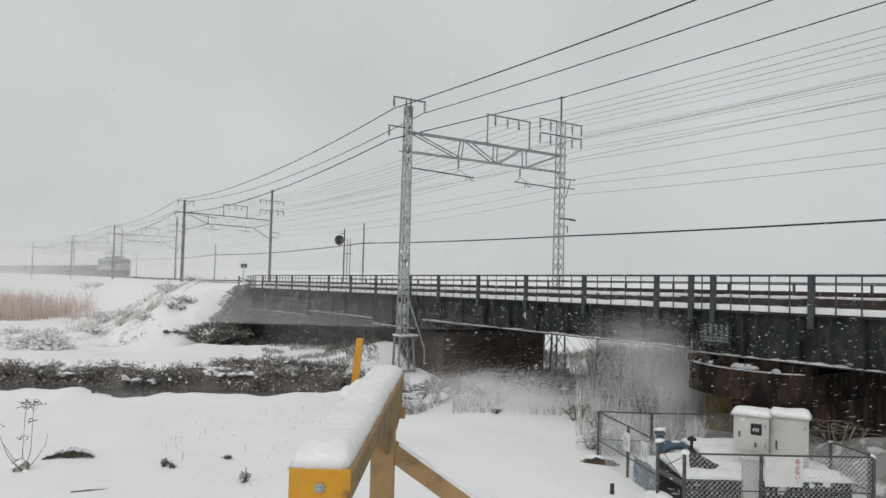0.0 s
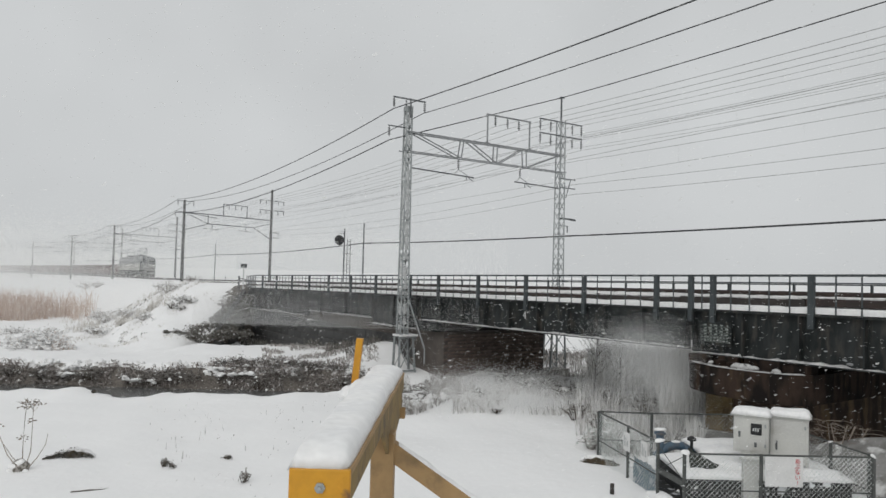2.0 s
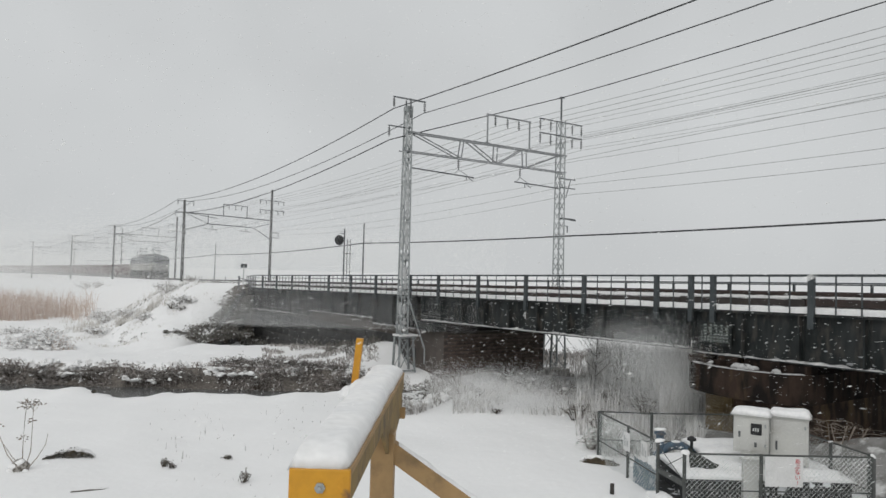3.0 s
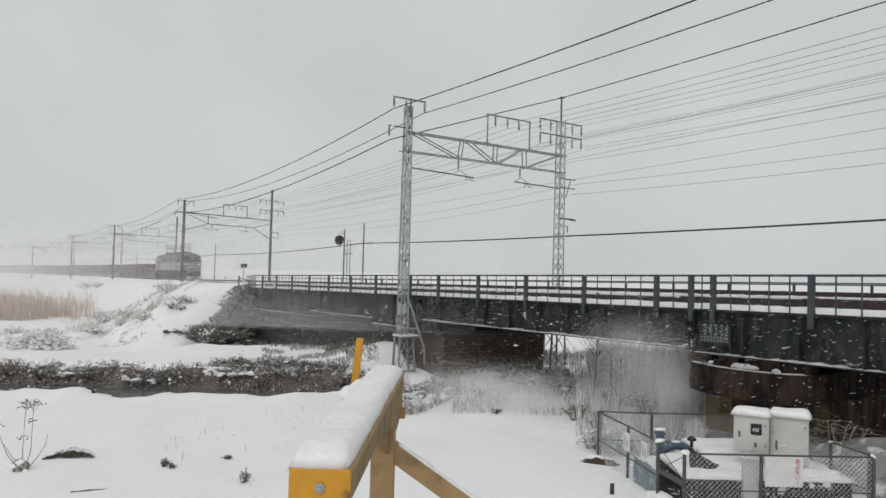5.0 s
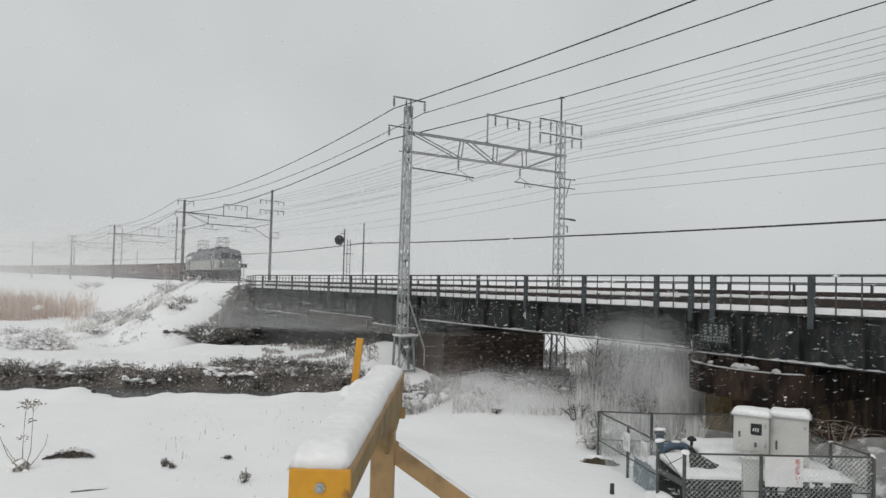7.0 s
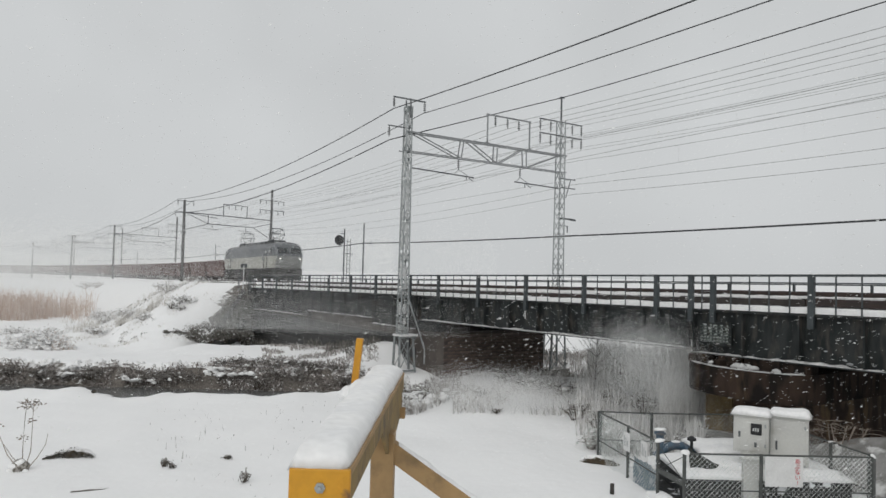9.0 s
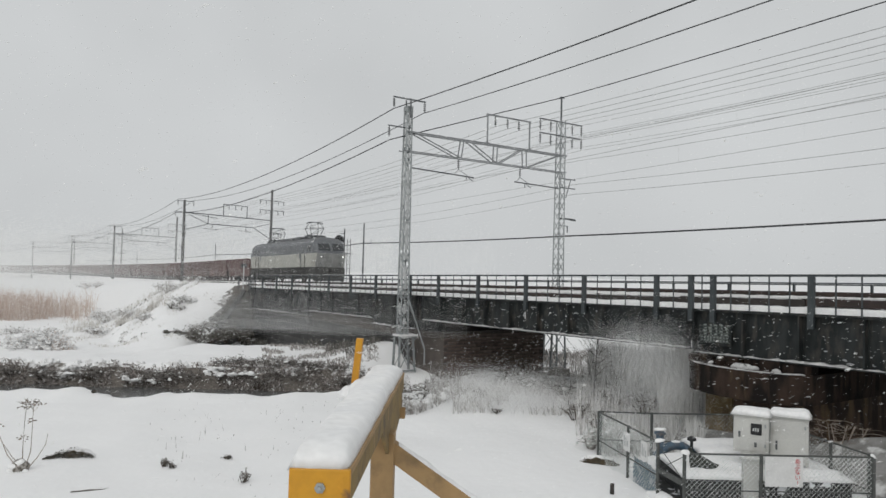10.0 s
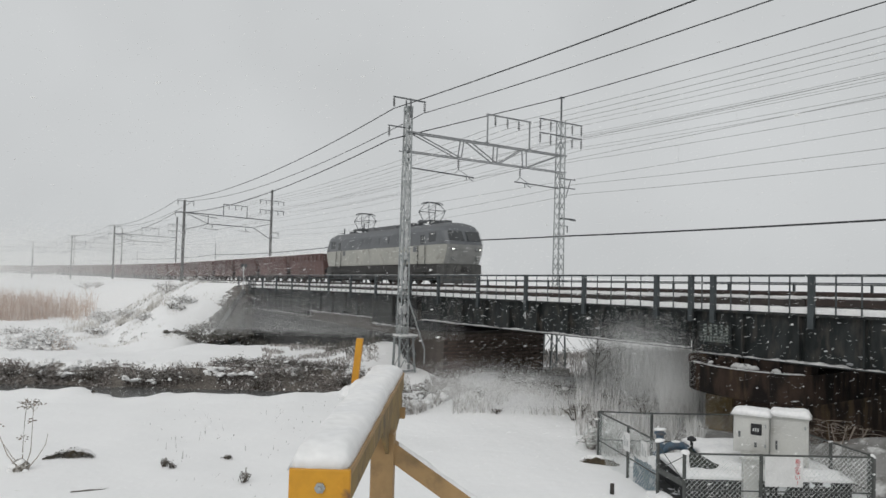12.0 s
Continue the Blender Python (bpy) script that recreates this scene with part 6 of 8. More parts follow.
# blue pump, pipes and valves in the compound
pm = thing("water_pump", 5.55, 16.0, 0.0, 10, "blue painted pump with pipes and black handwheel in snow", "pump")
bm = bmesh.new()
pts = [(-0.42 + 0.9 * k / 12, 0.05 * k / 12, 0.30 + 0.44 * math.sin(math.pi * (0.2 + 0.68 * k / 12)) ** 0.8) for k in range(13)]
rod(bm, pts + [(0.6, 0.05, 0.1)], 0.1, 12)
part("curved_pipe", bm, M_BLUE, pm)
bm = bmesh.new()
rod(bm, [(-0.42, 0.0, -0.1), (-0.42, 0.0, 1.02)], 0.085, 12)
lathe(bm, [(0.085, 1.0), (0.13, 1.01), (0.13, 1.05), (0.09, 1.06), (0.08, 1.12)], 12, Matrix.Translation((-0.42, 0.0, 0)))
part("riser_pipe", bm, M_BLUE, pm)
for x, z in ((-0.42, 0.55), (0.2, 0.66)):
    bm = bmesh.new()
    lathe(bm, [(0.09, -0.03), (0.15, -0.028), (0.15, 0.028), (0.09, 0.03)], 14, Matrix.Translation((x, 0.02, z)) @ Matrix.Rotation(0.0 if x < 0 else 1.35, 4, "Y"))
    part("flange", bm, M_BLUE, pm)
bm = bmesh.new()
rod(bm, [(0.32, -0.1, 0.5), (0.32, -0.1, 0.92)], 0.035, 8)
lathe(bm, [(0.04, 0.86), (0.1, 0.88), (0.1, 0.93), (0.04, 0.97)], 12, Matrix.Translation((0.32, -0.1, 0)))
part("handwheel", bm, M_BLACK, pm, "black valve handwheel")
for x, y, z, rx in ((-0.42, 0, 1.12, 0.12), (-0.02, 0.0, 0.83, 0.09)):
    bm = bmesh.new()
    bmesh.ops.create_icosphere(bm, subdivisions=2, radius=rx, matrix=pm.matrix_basis @ Matrix.Translation((x, y, z)) @ Matrix.Diagonal((1.3, 0.8, 0.3, 1)))
    tagged(part("pump_snow", bm, M_SNOWCAP, None, smooth=True), "thin snow lying on the blue pump", "snow", "pump snow caps")
# covered tank behind the pump
tk = thing("tank_cover", 0, 0, 0, 0, "low concrete tank under a smooth snow layer", "tank")
bm = bmesh.new()
box(bm, 6.05, 7.6, 15.75, 17.1, -0.1, 0.62, 0.03)
part("tank", bm, M_CONC, tk)
bm = bmesh.new()
snow_pad(bm, 6.02, 7.63, 15.72, 17.13, 0.624, 0.13, nx=16, ny=12, seed=3, lip=0.04)
tagged(part("tank_snow", bm, M_SNOWCAP, None, smooth=True), "smooth snow on the concrete tank", "snow")
for x, y, z, w in ((4.345, 15.72, 0.66, 0.34), (4.50, 14.88, 0.66, 0.3)):
    pl = thing("notice_plate", x - 0.03, y, z, -80.5, "pale frosted notice plate wired to the side fence", "sign", "notice plates")
    small_box_part("plate", pl, M_SIGN, (-w / 2, w / 2, -0.01, 0.0, 0.0, 0.42), 0.003)
    for q in range(3):
        small_box_part("bar", pl, M_GALV, (-w / 2 + 0.05 + q * 0.08, -w / 2 + 0.08 + q * 0.08, -0.013, -0.0105, 0.1, 0.34 - 0.05 * q))
# blue sheet hung on the lower part of the side fence
bm = bmesh.new()
_g = []
for i in range(15):
    u = i / 14
    for j in range(7):
        w = j / 6
        _g.append(bm.verts.new((4.375 + 0.175 * u + 0.05 + 0.05 * noise.noise(Vector((u * 9, w * 3, 1.0))), 15.55 - 1.05 * u, -0.02 + (0.62 + 0.07 * noise.noise(Vector((u * 6, 3.0, 0)))) * w)))
for i in range(14):
    for j in range(6):
        bm.faces.new((_g[i * 7 + j], _g[(i + 1) * 7 + j], _g[(i + 1) * 7 + j + 1], _g[i * 7 + j + 1]))
bmesh.ops.solidify(bm, geom=bm.faces[:], thickness=0.012)
tagged(part("blue_sheet", bm, M_BLUESHEET, None, smooth=True), "crumpled faded blue sheet hung behind the side fence", "sheet")
# dark tarpaulin edge on the compound floor
M_TARP = mat("dark_green_sheet", (0.035, 0.045, 0.035), (0.05, 0.055, 0.045), rough=0.7, scale=4, fine=25, bump=0.4)
bm = bmesh.new()
vs = []
for i in range(13):
    u = i / 12
    top = 0.44 * (1 - u) ** 1.3 + 0.03 * (1 - u) * noise.noise(Vector((i * 0.6, 1, 0)))
    for j in range(6):
        w = j / 5
        vs.append(bm.verts.new((5.26 + 0.92 * u + 0.06 * w, 14.3 + 0.34 * w + 0.04 * noise.noise(Vector((i * 0.5, j * 0.7, 2))), 0.60 + top * w + 0.02 * noise.noise(Vector((i * 0.8, j, 5))))))
for i in range(12):
    for j in range(5):
        bm.faces.new((vs[i * 6 + j], vs[(i + 1) * 6 + j], vs[(i + 1) * 6 + j + 1], vs[i * 6 + j + 1]))
bmesh.ops.solidify(bm, geom=bm.faces[:], thickness=0.02)
tagged(part("ground_sheet", bm, M_TARP), "dark green sheet poking out of the snow", "ground sheet")
# ---- vegetation ----
def blade_mesh(spots, width=0.012, segs=2):
    """Thin bent blades: spots of (x, y, z, height, lean_x, lean_y, width factor)."""
    vs, fs = [], []
    for x, y, z, h, lx, ly, wf in spots:
        a = random.random() * math.pi
        wx, wy = math.cos(a) * width * wf, math.sin(a) * width * wf
        b = len(vs)
        vs += [(x - wx, y - wy, z - 0.03), (x + wx, y + wy, z - 0.03),
               (x + lx * 0.35 - wx * 0.7, y + ly * 0.35 - wy * 0.7, z + h * 0.6), (x + lx * 0.35 + wx * 0.7, y + ly * 0.35 + wy * 0.7, z + h * 0.6),
               (x + lx, y + ly, z + h)]
        fs += [(b, b + 1, b + 3, b + 2), (b + 2, b + 3, b + 4)]
    return vs, fs


def island_mat(name, a, b, rough=0.9):
    m = bpy.data.materials.new(name)
    m.use_nodes = True
    n, l = m.node_tree.nodes, m.node_tree.links
    p = n["Principled BSDF"]
    p.inputs["Roughness"].default_value = rough
    g = n.new("ShaderNodeNewGeometry")
    mx = n.new("ShaderNodeMix")
    mx.data_type = "RGBA"
    mx.inputs[6].default_value, mx.inputs[7].default_value = (*a, 1), (*b, 1)
    l.new(g.outputs["Random Per Island"], mx.inputs[0])
    l.new(mx.outputs[2], p.inputs["Base Color"])
    return m


M_REED = island_mat("dry_reed", (0.52, 0.40, 0.335), (0.74, 0.66, 0.60))
M_FROST = island_mat("frosted_grass", (0.16, 0.14, 0.12), (0.66, 0.65, 0.64))
M_PALE = island_mat("pale_frosted_reed", (0.46, 0.43, 0.39), (0.85, 0.84, 0.82))
M_GREYREED = island_mat("grey_dead_reed", (0.34, 0.325, 0.31), (0.82, 0.815, 0.805))
M_TALLREED = island_mat("tall_dead_reed", (0.32, 0.305, 0.285), (0.76, 0.745, 0.72))
M_BRUSH = island_mat("grey_brown_brush", (0.17, 0.155, 0.14), (0.58, 0.55, 0.53))
M_TWIG = island_mat("dark_twigs", (0.035, 0.028, 0.022), (0.10, 0.08, 0.06))
# paler copy of M_LEAF's colour: near haze put into the leaves
M_LEAF_HAZED = island_mat("hazed_evergreen_leaves", (0.13, 0.126, 0.117), (0.33, 0.305, 0.285))
M_LEAF = island_mat("dark_evergreen_leaves", (0.085, 0.085, 0.075), (0.25, 0.233, 0.21))
rng = np.random.RandomState(7)


def field(name, n, region, hmin, hmax, material, label, width=0.012, lean=0.25, cat="grass", mask=None):
    spots = []
    while len(spots) < n:
        x, y = region()
        if mask and not mask(x, y):
            continue
        h = rng.uniform(hmin, hmax) * (1 + 0.35 * noise.noise(Vector((x * 0.7, y * 0.7, 9.0))))
        spots.append((x, y, height(x, y), h, rng.normal(0, lean) * h, rng.normal(0, lean) * h, rng.uniform(0.6, 1.4)))
    v, f = blade_mesh(spots, width)
    return tagged(mesh_part(name, v, f, material), label, cat, kind="stuff")


def clumpy(x, y, k, lo, seed=0.0):
    return noise.noise(Vector((x * k, y * k, seed))) > lo


def ray_region(u0, u1, d0, d1):
    def f():
        d = rng.uniform(d0, d1)
        return rng.uniform(u0, u1) * d, d
    return f


# flecks of grass breaking the snow; the terrace blades are added, greying it like haze
field("terrace_grey_flecks", 1700, ray_region(-0.26, -0.09, 33.5, 40), 0.05, 0.22, M_BRUSH, "added grey blades toning down the terrace snow", 0.03, 0.6, "grass", lambda x, y: clumpy(x, y, 0.6, -0.05, 16.0) and x > -9.8)
field("wall_foot_weeds", 1500, lambda: tuple(T(rng.uniform(31, 53), rng.uniform(-1.6, 0.2)).xy), 0.15, 0.5, M_LEAF, "dark weeds along the foot of the wall", 0.03, 0.5, "weeds", lambda x, y: clumpy(x, y, 0.7, -0.1, 18.0))
field("snow_stubble", 170, ray_region(-0.42, -0.08, 11.5, 24), 0.015, 0.07, M_TWIG, "short stubble just breaking the snow field", 0.006, 0.5, "grass", lambda x, y: clumpy(x, y, 0.9, 0.05, 12.0))
field("slope_grass", 900, ray_region(-0.47, -0.29, 48, 66), 0.04, 0.14, M_LEAF, "dark flecks of grass on the embankment slope", 0.035, 0.7, "grass", lambda x, y: clumpy(x, y, 0.55, 0.22, 14.0))
field("slope_litter", 1500, ray_region(-0.55, -0.29, 46, 64), 0.04, 0.2, M_PALE, "pale grass tips breaking the snow of the embankment slope", 0.03, 0.7, "grass", lambda x, y: clumpy(x, y, 0.4, 0.1, 24.0))
# tan reed bed on the embankment foot
field("reed_bed", 3600, ray_region(-0.72, -0.505, 65, 78), 0.8, 3.0, M_REED, "tan dead reeds standing in snow below the embankment", 0.026, 0.2, "reeds", lambda x, y: clumpy(x, y, 0.25, -0.3) and rng.uniform() < (-0.50 - x / y) / 0.09 + 0.1 * noise.noise(Vector((x * 0.8, y * 0.8, 3.0))))
field("frosted_reeds", 900, ray_region(-0.56, -0.40, 55, 64), 0.25, 0.8, M_PALE, "snow-laden pale grass on the embankment slope", 0.02, 0.35, "grass", lambda x, y: clumpy(x, y, 0.35, 0.05) and rng.uniform() < 1 - abs(x / y + 0.48) / 0.1)
field("slope_tussocks", 260, ray_region(-0.475, -0.415, 54.5, 58), 0.2, 0.75, M_PALE, "small pale tussocks half smothered on the embankment slope", 0.022, 0.3, "grass", lambda x, y: clumpy(x, y, 0.6, 0.1, 21.0))
# undergrowth below the bridge
field("frosted_grass", 1500, ray_region(-0.075, 0.05, 21.5, 28.5), 0.15, 0.5, M_FROST, "snow-dusted dry grass beside the path", 0.012, 0.35, "grass", lambda x, y: clumpy(x, y, 0.5, -0.12) and y > 22 + 60 * max(0, x / y + 0.03))
field("grey_reeds", 1300, ray_region(0.20, 0.395, 19.5, 29), 0.4, 1.15, M_GREYREED, "grey dead reeds dusted with snow under the bridge", 0.012, 0.14, "reeds", lambda x, y: clumpy(x, y, 0.35, -0.2, 3.0))
field("grey_grass", 4200, ray_region(0.02, 0.30, 22.5, 36), 0.1, 0.42, M_GREYREED, "flattened grey grass in thin snow under the bridge", 0.014, 0.6, "grass", lambda x, y: clumpy(x, y, 0.4, -0.05, 8.0) and to_line(x, y)[1] < 14)
field("far_brush", 4500, ray_region(0.145, 0.42, 31, 44), 0.12, 0.42, M_BRUSH, "grey-brown frosted brush beyond the bridge", 0.02, 0.35, "grass", lambda x, y: clumpy(x, y, 0.3, -0.45, 6.0))
field("tall_reeds", 6500, ray_region(0.215, 0.40, 27.5, 34), 0.9, 2.0, M_TALLREED, "tall grey-brown reeds standing thick beyond the bridge", 0.018, 0.13, "reeds", lambda x, y: clumpy(x, y, 0.3, -0.35, 31.0) and rng.uniform() < (x / y - 0.21) / 0.06)
M_RIMEREED = island_mat("rimed_reed", (0.52, 0.51, 0.49), (0.88, 0.88, 0.87))
field("rimed_reeds", 1900, ray_region(0.322, 0.374, 20.3, 23.5), 0.6, 1.6, M_RIMEREED, "white rimed reeds thick with snow beside the pier", 0.013, 0.1, "reeds", lambda x, y: rng.uniform() < (x / y - 0.312) / 0.035)
field("rimed_grass", 420, ray_region(0.362, 0.387, 18.4, 19.4), 0.2, 0.75, M_RIMEREED, "white rimed grass before the foot of the pier", 0.012, 0.12, "grass")
field("hedge_foot_brush", 2600, ray_region(0.145, 0.27, 32.5, 45), 0.22, 0.6, M_BRUSH, "grey-brown brush before the dark hedge", 0.022, 0.35, "grass", lambda x, y: clumpy(x, y, 0.4, -0.35, 41.0))
field("pier_foot_grass", 1300, ray_region(-0.058, 0.03, 27.5, 31.6), 0.15, 0.45, M_FROST, "frosted brown grass before the brick pier", 0.014, 0.35, "grass", lambda x, y: clumpy(x, y, 0.6, -0.3, 52.0))
field("compound_grass", 900, ray_region(0.235, 0.345, 17.8, 19.0), 0.3, 0.9, M_GREYREED, "grey-green grass behind the compound fence", 0.01, 0.3, "grass")
field("pier_grass", 420, ray_region(0.41, 0.68, 16.5, 18.5), 0.15, 0.55, M_TWIG, "dark dead grass at the foot of the pier", 0.01, 0.6, "grass")
field("field_stems", 30, ray_region(-0.40, -0.17, 15, 23), 0.05, 0.26, M_TWIG, "thin dead stems poking out of the snow field", 0.005, 0.08, "grass", lambda x, y: clumpy(x, y, 0.7, 0.15, 4.0))


def shrub(x, y, rad, h, nb, nl, label, leaf=M_LEAF, snow=0.5, leaf_size=0.06, seed=1, z=None, cat="shrub", grp="snowy shrubs", twig=M_TWIG):
    """Twiggy shrub with ragged leaf clumps and snow caught in it."""
    r = np.random.RandomState(seed)
    z = height(x, y) if z is None else z
    th = thing("shrub", x, y, z, 0, label, cat, grp)
    tips = []
    bm = bmesh.new()
    for i in range(nb):
        a, k = r.uniform(0, 2 * math.pi), math.sqrt(r.uniform(0.02, 1))
        tx, ty = math.cos(a) * rad * k, math.sin(a) * rad * k
        tz = h * (1 - 0.55 * k * k) * r.uniform(0.7, 1.05)
        pts = [(tx * 0.15, ty * 0.15, -0.1), (tx * 0.5 + r.normal(0, 0.06), ty * 0.5 + r.normal(0, 0.06), tz * 0.6), (tx, ty, tz)]
        rod(bm, pts, 0.014, 4, 0.005, caps=False)
        tips.append((tx, ty, tz))
        tips.append(tuple(np.array(pts[1]) * 0.5 + np.array(pts[2]) * 0.5))
        for _ in range(2):
            q = (tx * 0.6 + r.normal(0, rad * 0.3), ty * 0.6 + r.normal(0, rad * 0.3), tz * r.uniform(0.5, 1.0))
            rod(bm, [pts[1], q], 0.007, 4, 0.003, caps=False)
            tips.append(q)
    tagged(part("twig_mass", bm, twig, th), kind="stuff")
    tips = np.array(tips)
    if nl:
        v, f = [], []
        for i in range(nl):
            c = tips[r.randint(len(tips))] + r.normal(0, rad * 0.12, 3)
            d1, d2 = r.normal(0, 1, 3), r.normal(0, 1, 3)
            d1 *= leaf_size * r.uniform(0.6, 1.3) / np.linalg.norm(d1)
            d2 *= leaf_size * 0.5 / np.linalg.norm(d2)
            b = len(v)
            v += [c - d1, c + d2, c + d1, c - d2]
            f.append((b, b + 1, b + 2, b + 3))
        o = mesh_part("foliage", v, f, leaf, th)
        tagged(o, kind="stuff")
    if snow:
        bm = bmesh.new()
        n = max(3, int(snow * len(tips) * 0.55))
        for i in range(n):
            c = tips[r.randint(len(tips))] + r.normal(0, rad * 0.08, 3)
            s = min(0.11 if nl > 60 else 0.05, rad * r.uniform(0.04, 0.13))
            bmesh.ops.create_icosphere(bm, subdivisions=1, radius=s * r.uniform(0.5, 1.2), matrix=Matrix.Translation(c) @ Matrix.Rotation(r.uniform(0, 3), 4, "Z") @ Matrix.Diagonal((r.uniform(1.0, 2.4), 1.0, r.uniform(0.35, 0.8), 1)))
        for vv in bm.verts:
            vv.co += 0.45 * rad * 0.2 * noise.noise_vector(vv.co * 6.0 / max(rad, 0.2))
        tagged(part("snow_clumps", bm, M_SNOWCAP, th, smooth=True), kind="stuff")
    return th


# evergreen scrub down the far bank of the ditch
k = -25.5
i = 0
while k < -2.6:
    yy = 31.55 + 0.3 * math.sin(k * 1.7) + rng.uniform(-0.2, 0.25)
    if abs(k + 16.6) > 0.7 and rng.uniform() < 0.8:
        shrub(k, yy, rng.uniform(0.4, 0.85), rng.uniform(0.3, 0.7), 15, 380, "low dark evergreen scrub with clots of snow on the ditch bank", seed=100 + i, leaf_size=0.055, snow=0.12, z=-0.85 + rng.uniform(0, 0.3), grp="ditch bank scrub", leaf=M_LEAF_HAZED)
    if rng.uniform() < 0.45:
        shrub(k + 0.4, yy - 0.6, rng.uniform(0.3, 0.5), 0.3, 8, 160, "dark scrub hanging over the ditch water", seed=300 + i, leaf_size=0.045, snow=0.0, z=-1.15, grp="ditch bank scrub", leaf=M_LEAF_HAZED)
    k += rng.uniform(0.6, 0.85)
    i += 1
# scrub along the top of the bank towards the mast
for j in range(17):
    x = -10.0 + j * 0.36 + rng.uniform(-0.15, 0.15)
    shrub(x, 32.15 + rng.uniform(0, 0.5), rng.uniform(0.4, 0.65), rng.uniform(0.35, 0.6), 18, 300, "low dark scrub half smothered in snow on the bank top", seed=400 + j, leaf_size=0.045, snow=0.35, z=height(x, 32.4) - 0.2, grp="bank top scrub", leaf=M_LEAF_HAZED)


def snow_lobes(name, spots, seed, label):
    """Irregular lumps and ledges of snow: spots of (x, y, z, half width, half depth, half height)."""
    bm = bmesh.new()
    for q, (x, y, z, a, b, c) in enumerate(spots):
        r = bmesh.ops.create_icosphere(bm, subdivisions=3 if a > 0.2 else 2, radius=1.0)
        for v in r["verts"]:
            p = v.co.copy()
            k = 1 + 0.7 * noise.noise(p * 1.5 + Vector((q * 3.7, seed, 0))) + 0.5 * noise.noise(p * 3.4 + Vector((seed, q * 2.3, 0)))
            v.co = Vector((x + p.x * a * k, y + p.y * b * k, z + p.z * c * k))
    tagged(part(name, bm, M_SNOWCAP, None, smooth=True), label, "snow", kind="stuff")


_sp = []
for x, y, z, a in ((-14.05, 31.15, -0.56, 0.5), (-13.0, 31.15, -0.6, 0.3), (-16.6, 31.4, -0.45, 0.5), (-16.7, 31.8, -0.2, 0.55), (-9.9, 31.45, -0.35, 0.4), (-10.2, 31.9, -0.1, 0.5), (-8.7, 31.6, -0.25, 0.35), (-12.2, 31.9, -0.1, 0.5), (-18.4, 31.9, -0.15, 0.5)):
    for _ in range(5):
        b = a * rng.uniform(0.25, 0.55)
        _sp.append((x + rng.normal(0, a * 0.6), y + rng.normal(0, 0.08), z + rng.normal(0, 0.05), b, b * 0.8, b * rng.uniform(0.25, 0.5)))
for q in range(340):
    x = rng.uniform(-25, -3.5)
    lv = rng.uniform(0, 1) ** 2.2
    a = min(0.2, 0.06 * math.exp(rng.normal(0.3, 0.5))) * (1.25 - lv)
    if noise.noise(Vector((x * 0.5, 3.0, lv * 2))) < -0.1:
        continue
    _sp.append((x, 32.2 - 1.0 * lv + rng.uniform(-0.1, 0.1), 0.0 - 0.8 * lv, a * rng.uniform(0.7, 1.5), a * 0.9, a * rng.uniform(0.7, 1.1)))
snow_lobes("bank_snow", _sp, 4.0, "ragged lobes and ledges of snow clinging to the ditch bank")


_sp = []
for q in range(34):
    d = rng.uniform(21.8, 26.5)
    u = rng.uniform(-0.058, 0.03)
    x = u * d
    if d < 22.2 + 55 * max(0, u + 0.03):
        continue
    a = rng.uniform(0.05, 0.17)
    _sp.append((x, d, height(x, d) + rng.uniform(0.0, 0.22), a * rng.uniform(0.8, 1.3), a, a * rng.uniform(0.6, 0.9)))
snow_lobes("path_snow", _sp, 9.0, "soft clots of snow weighing down the grass beside the path")


def bank_litter(name, n, smin, smax, lift, material, label):
    """Ragged leaves and dead stems matted over the ditch bank."""
    v, f = [], []
    while len(f) < n:
        x, y = rng.uniform(-25.5, -3.2), rng.uniform(30.6, 31.85)
        if x > -10.8:
            y += rng.uniform(0, 0.5)
        if noise.noise(Vector((x * 0.9, y * 1.1, 5.0))) + 0.5 * noise.noise(Vector((x * 3.0, y * 3.0, 1.0))) < -0.22 or abs(x + 16.6) < 0.5:
            continue
        c = np.array((x, y, height(x, y) + rng.uniform(0, lift)))
        d1, d2 = rng.normal(0, 1, 3), rng.normal(0, 1, 3)
        d1 *= rng.uniform(smin, smax) / np.linalg.norm(d1)
        d2 *= rng.uniform(smin, smax) * 0.5 / np.linalg.norm(d2)
        b = len(v)
        v += [c - d1, c + d2, c + d1, c - d2]
        f.append((b, b + 1, b + 2, b + 3))
    tagged(mesh_part(name, v, f, material), label, "undergrowth", kind="stuff")


# leaf browns raised so that near haze is in their colour
M_LITTER = island_mat("matted_dead_leaves", (0.20, 0.183, 0.172), (0.44, 0.40, 0.375))
bank_litter("bank_undergrowth", 16000, 0.03, 0.10, 0.26, M_LITTER, "matted dark undergrowth on the ditch bank")
bank_litter("bank_snow_flecks", 450, 0.04, 0.14, 0.30, M_SNOWCAP, "scraps of snow caught in the undergrowth of the ditch bank")

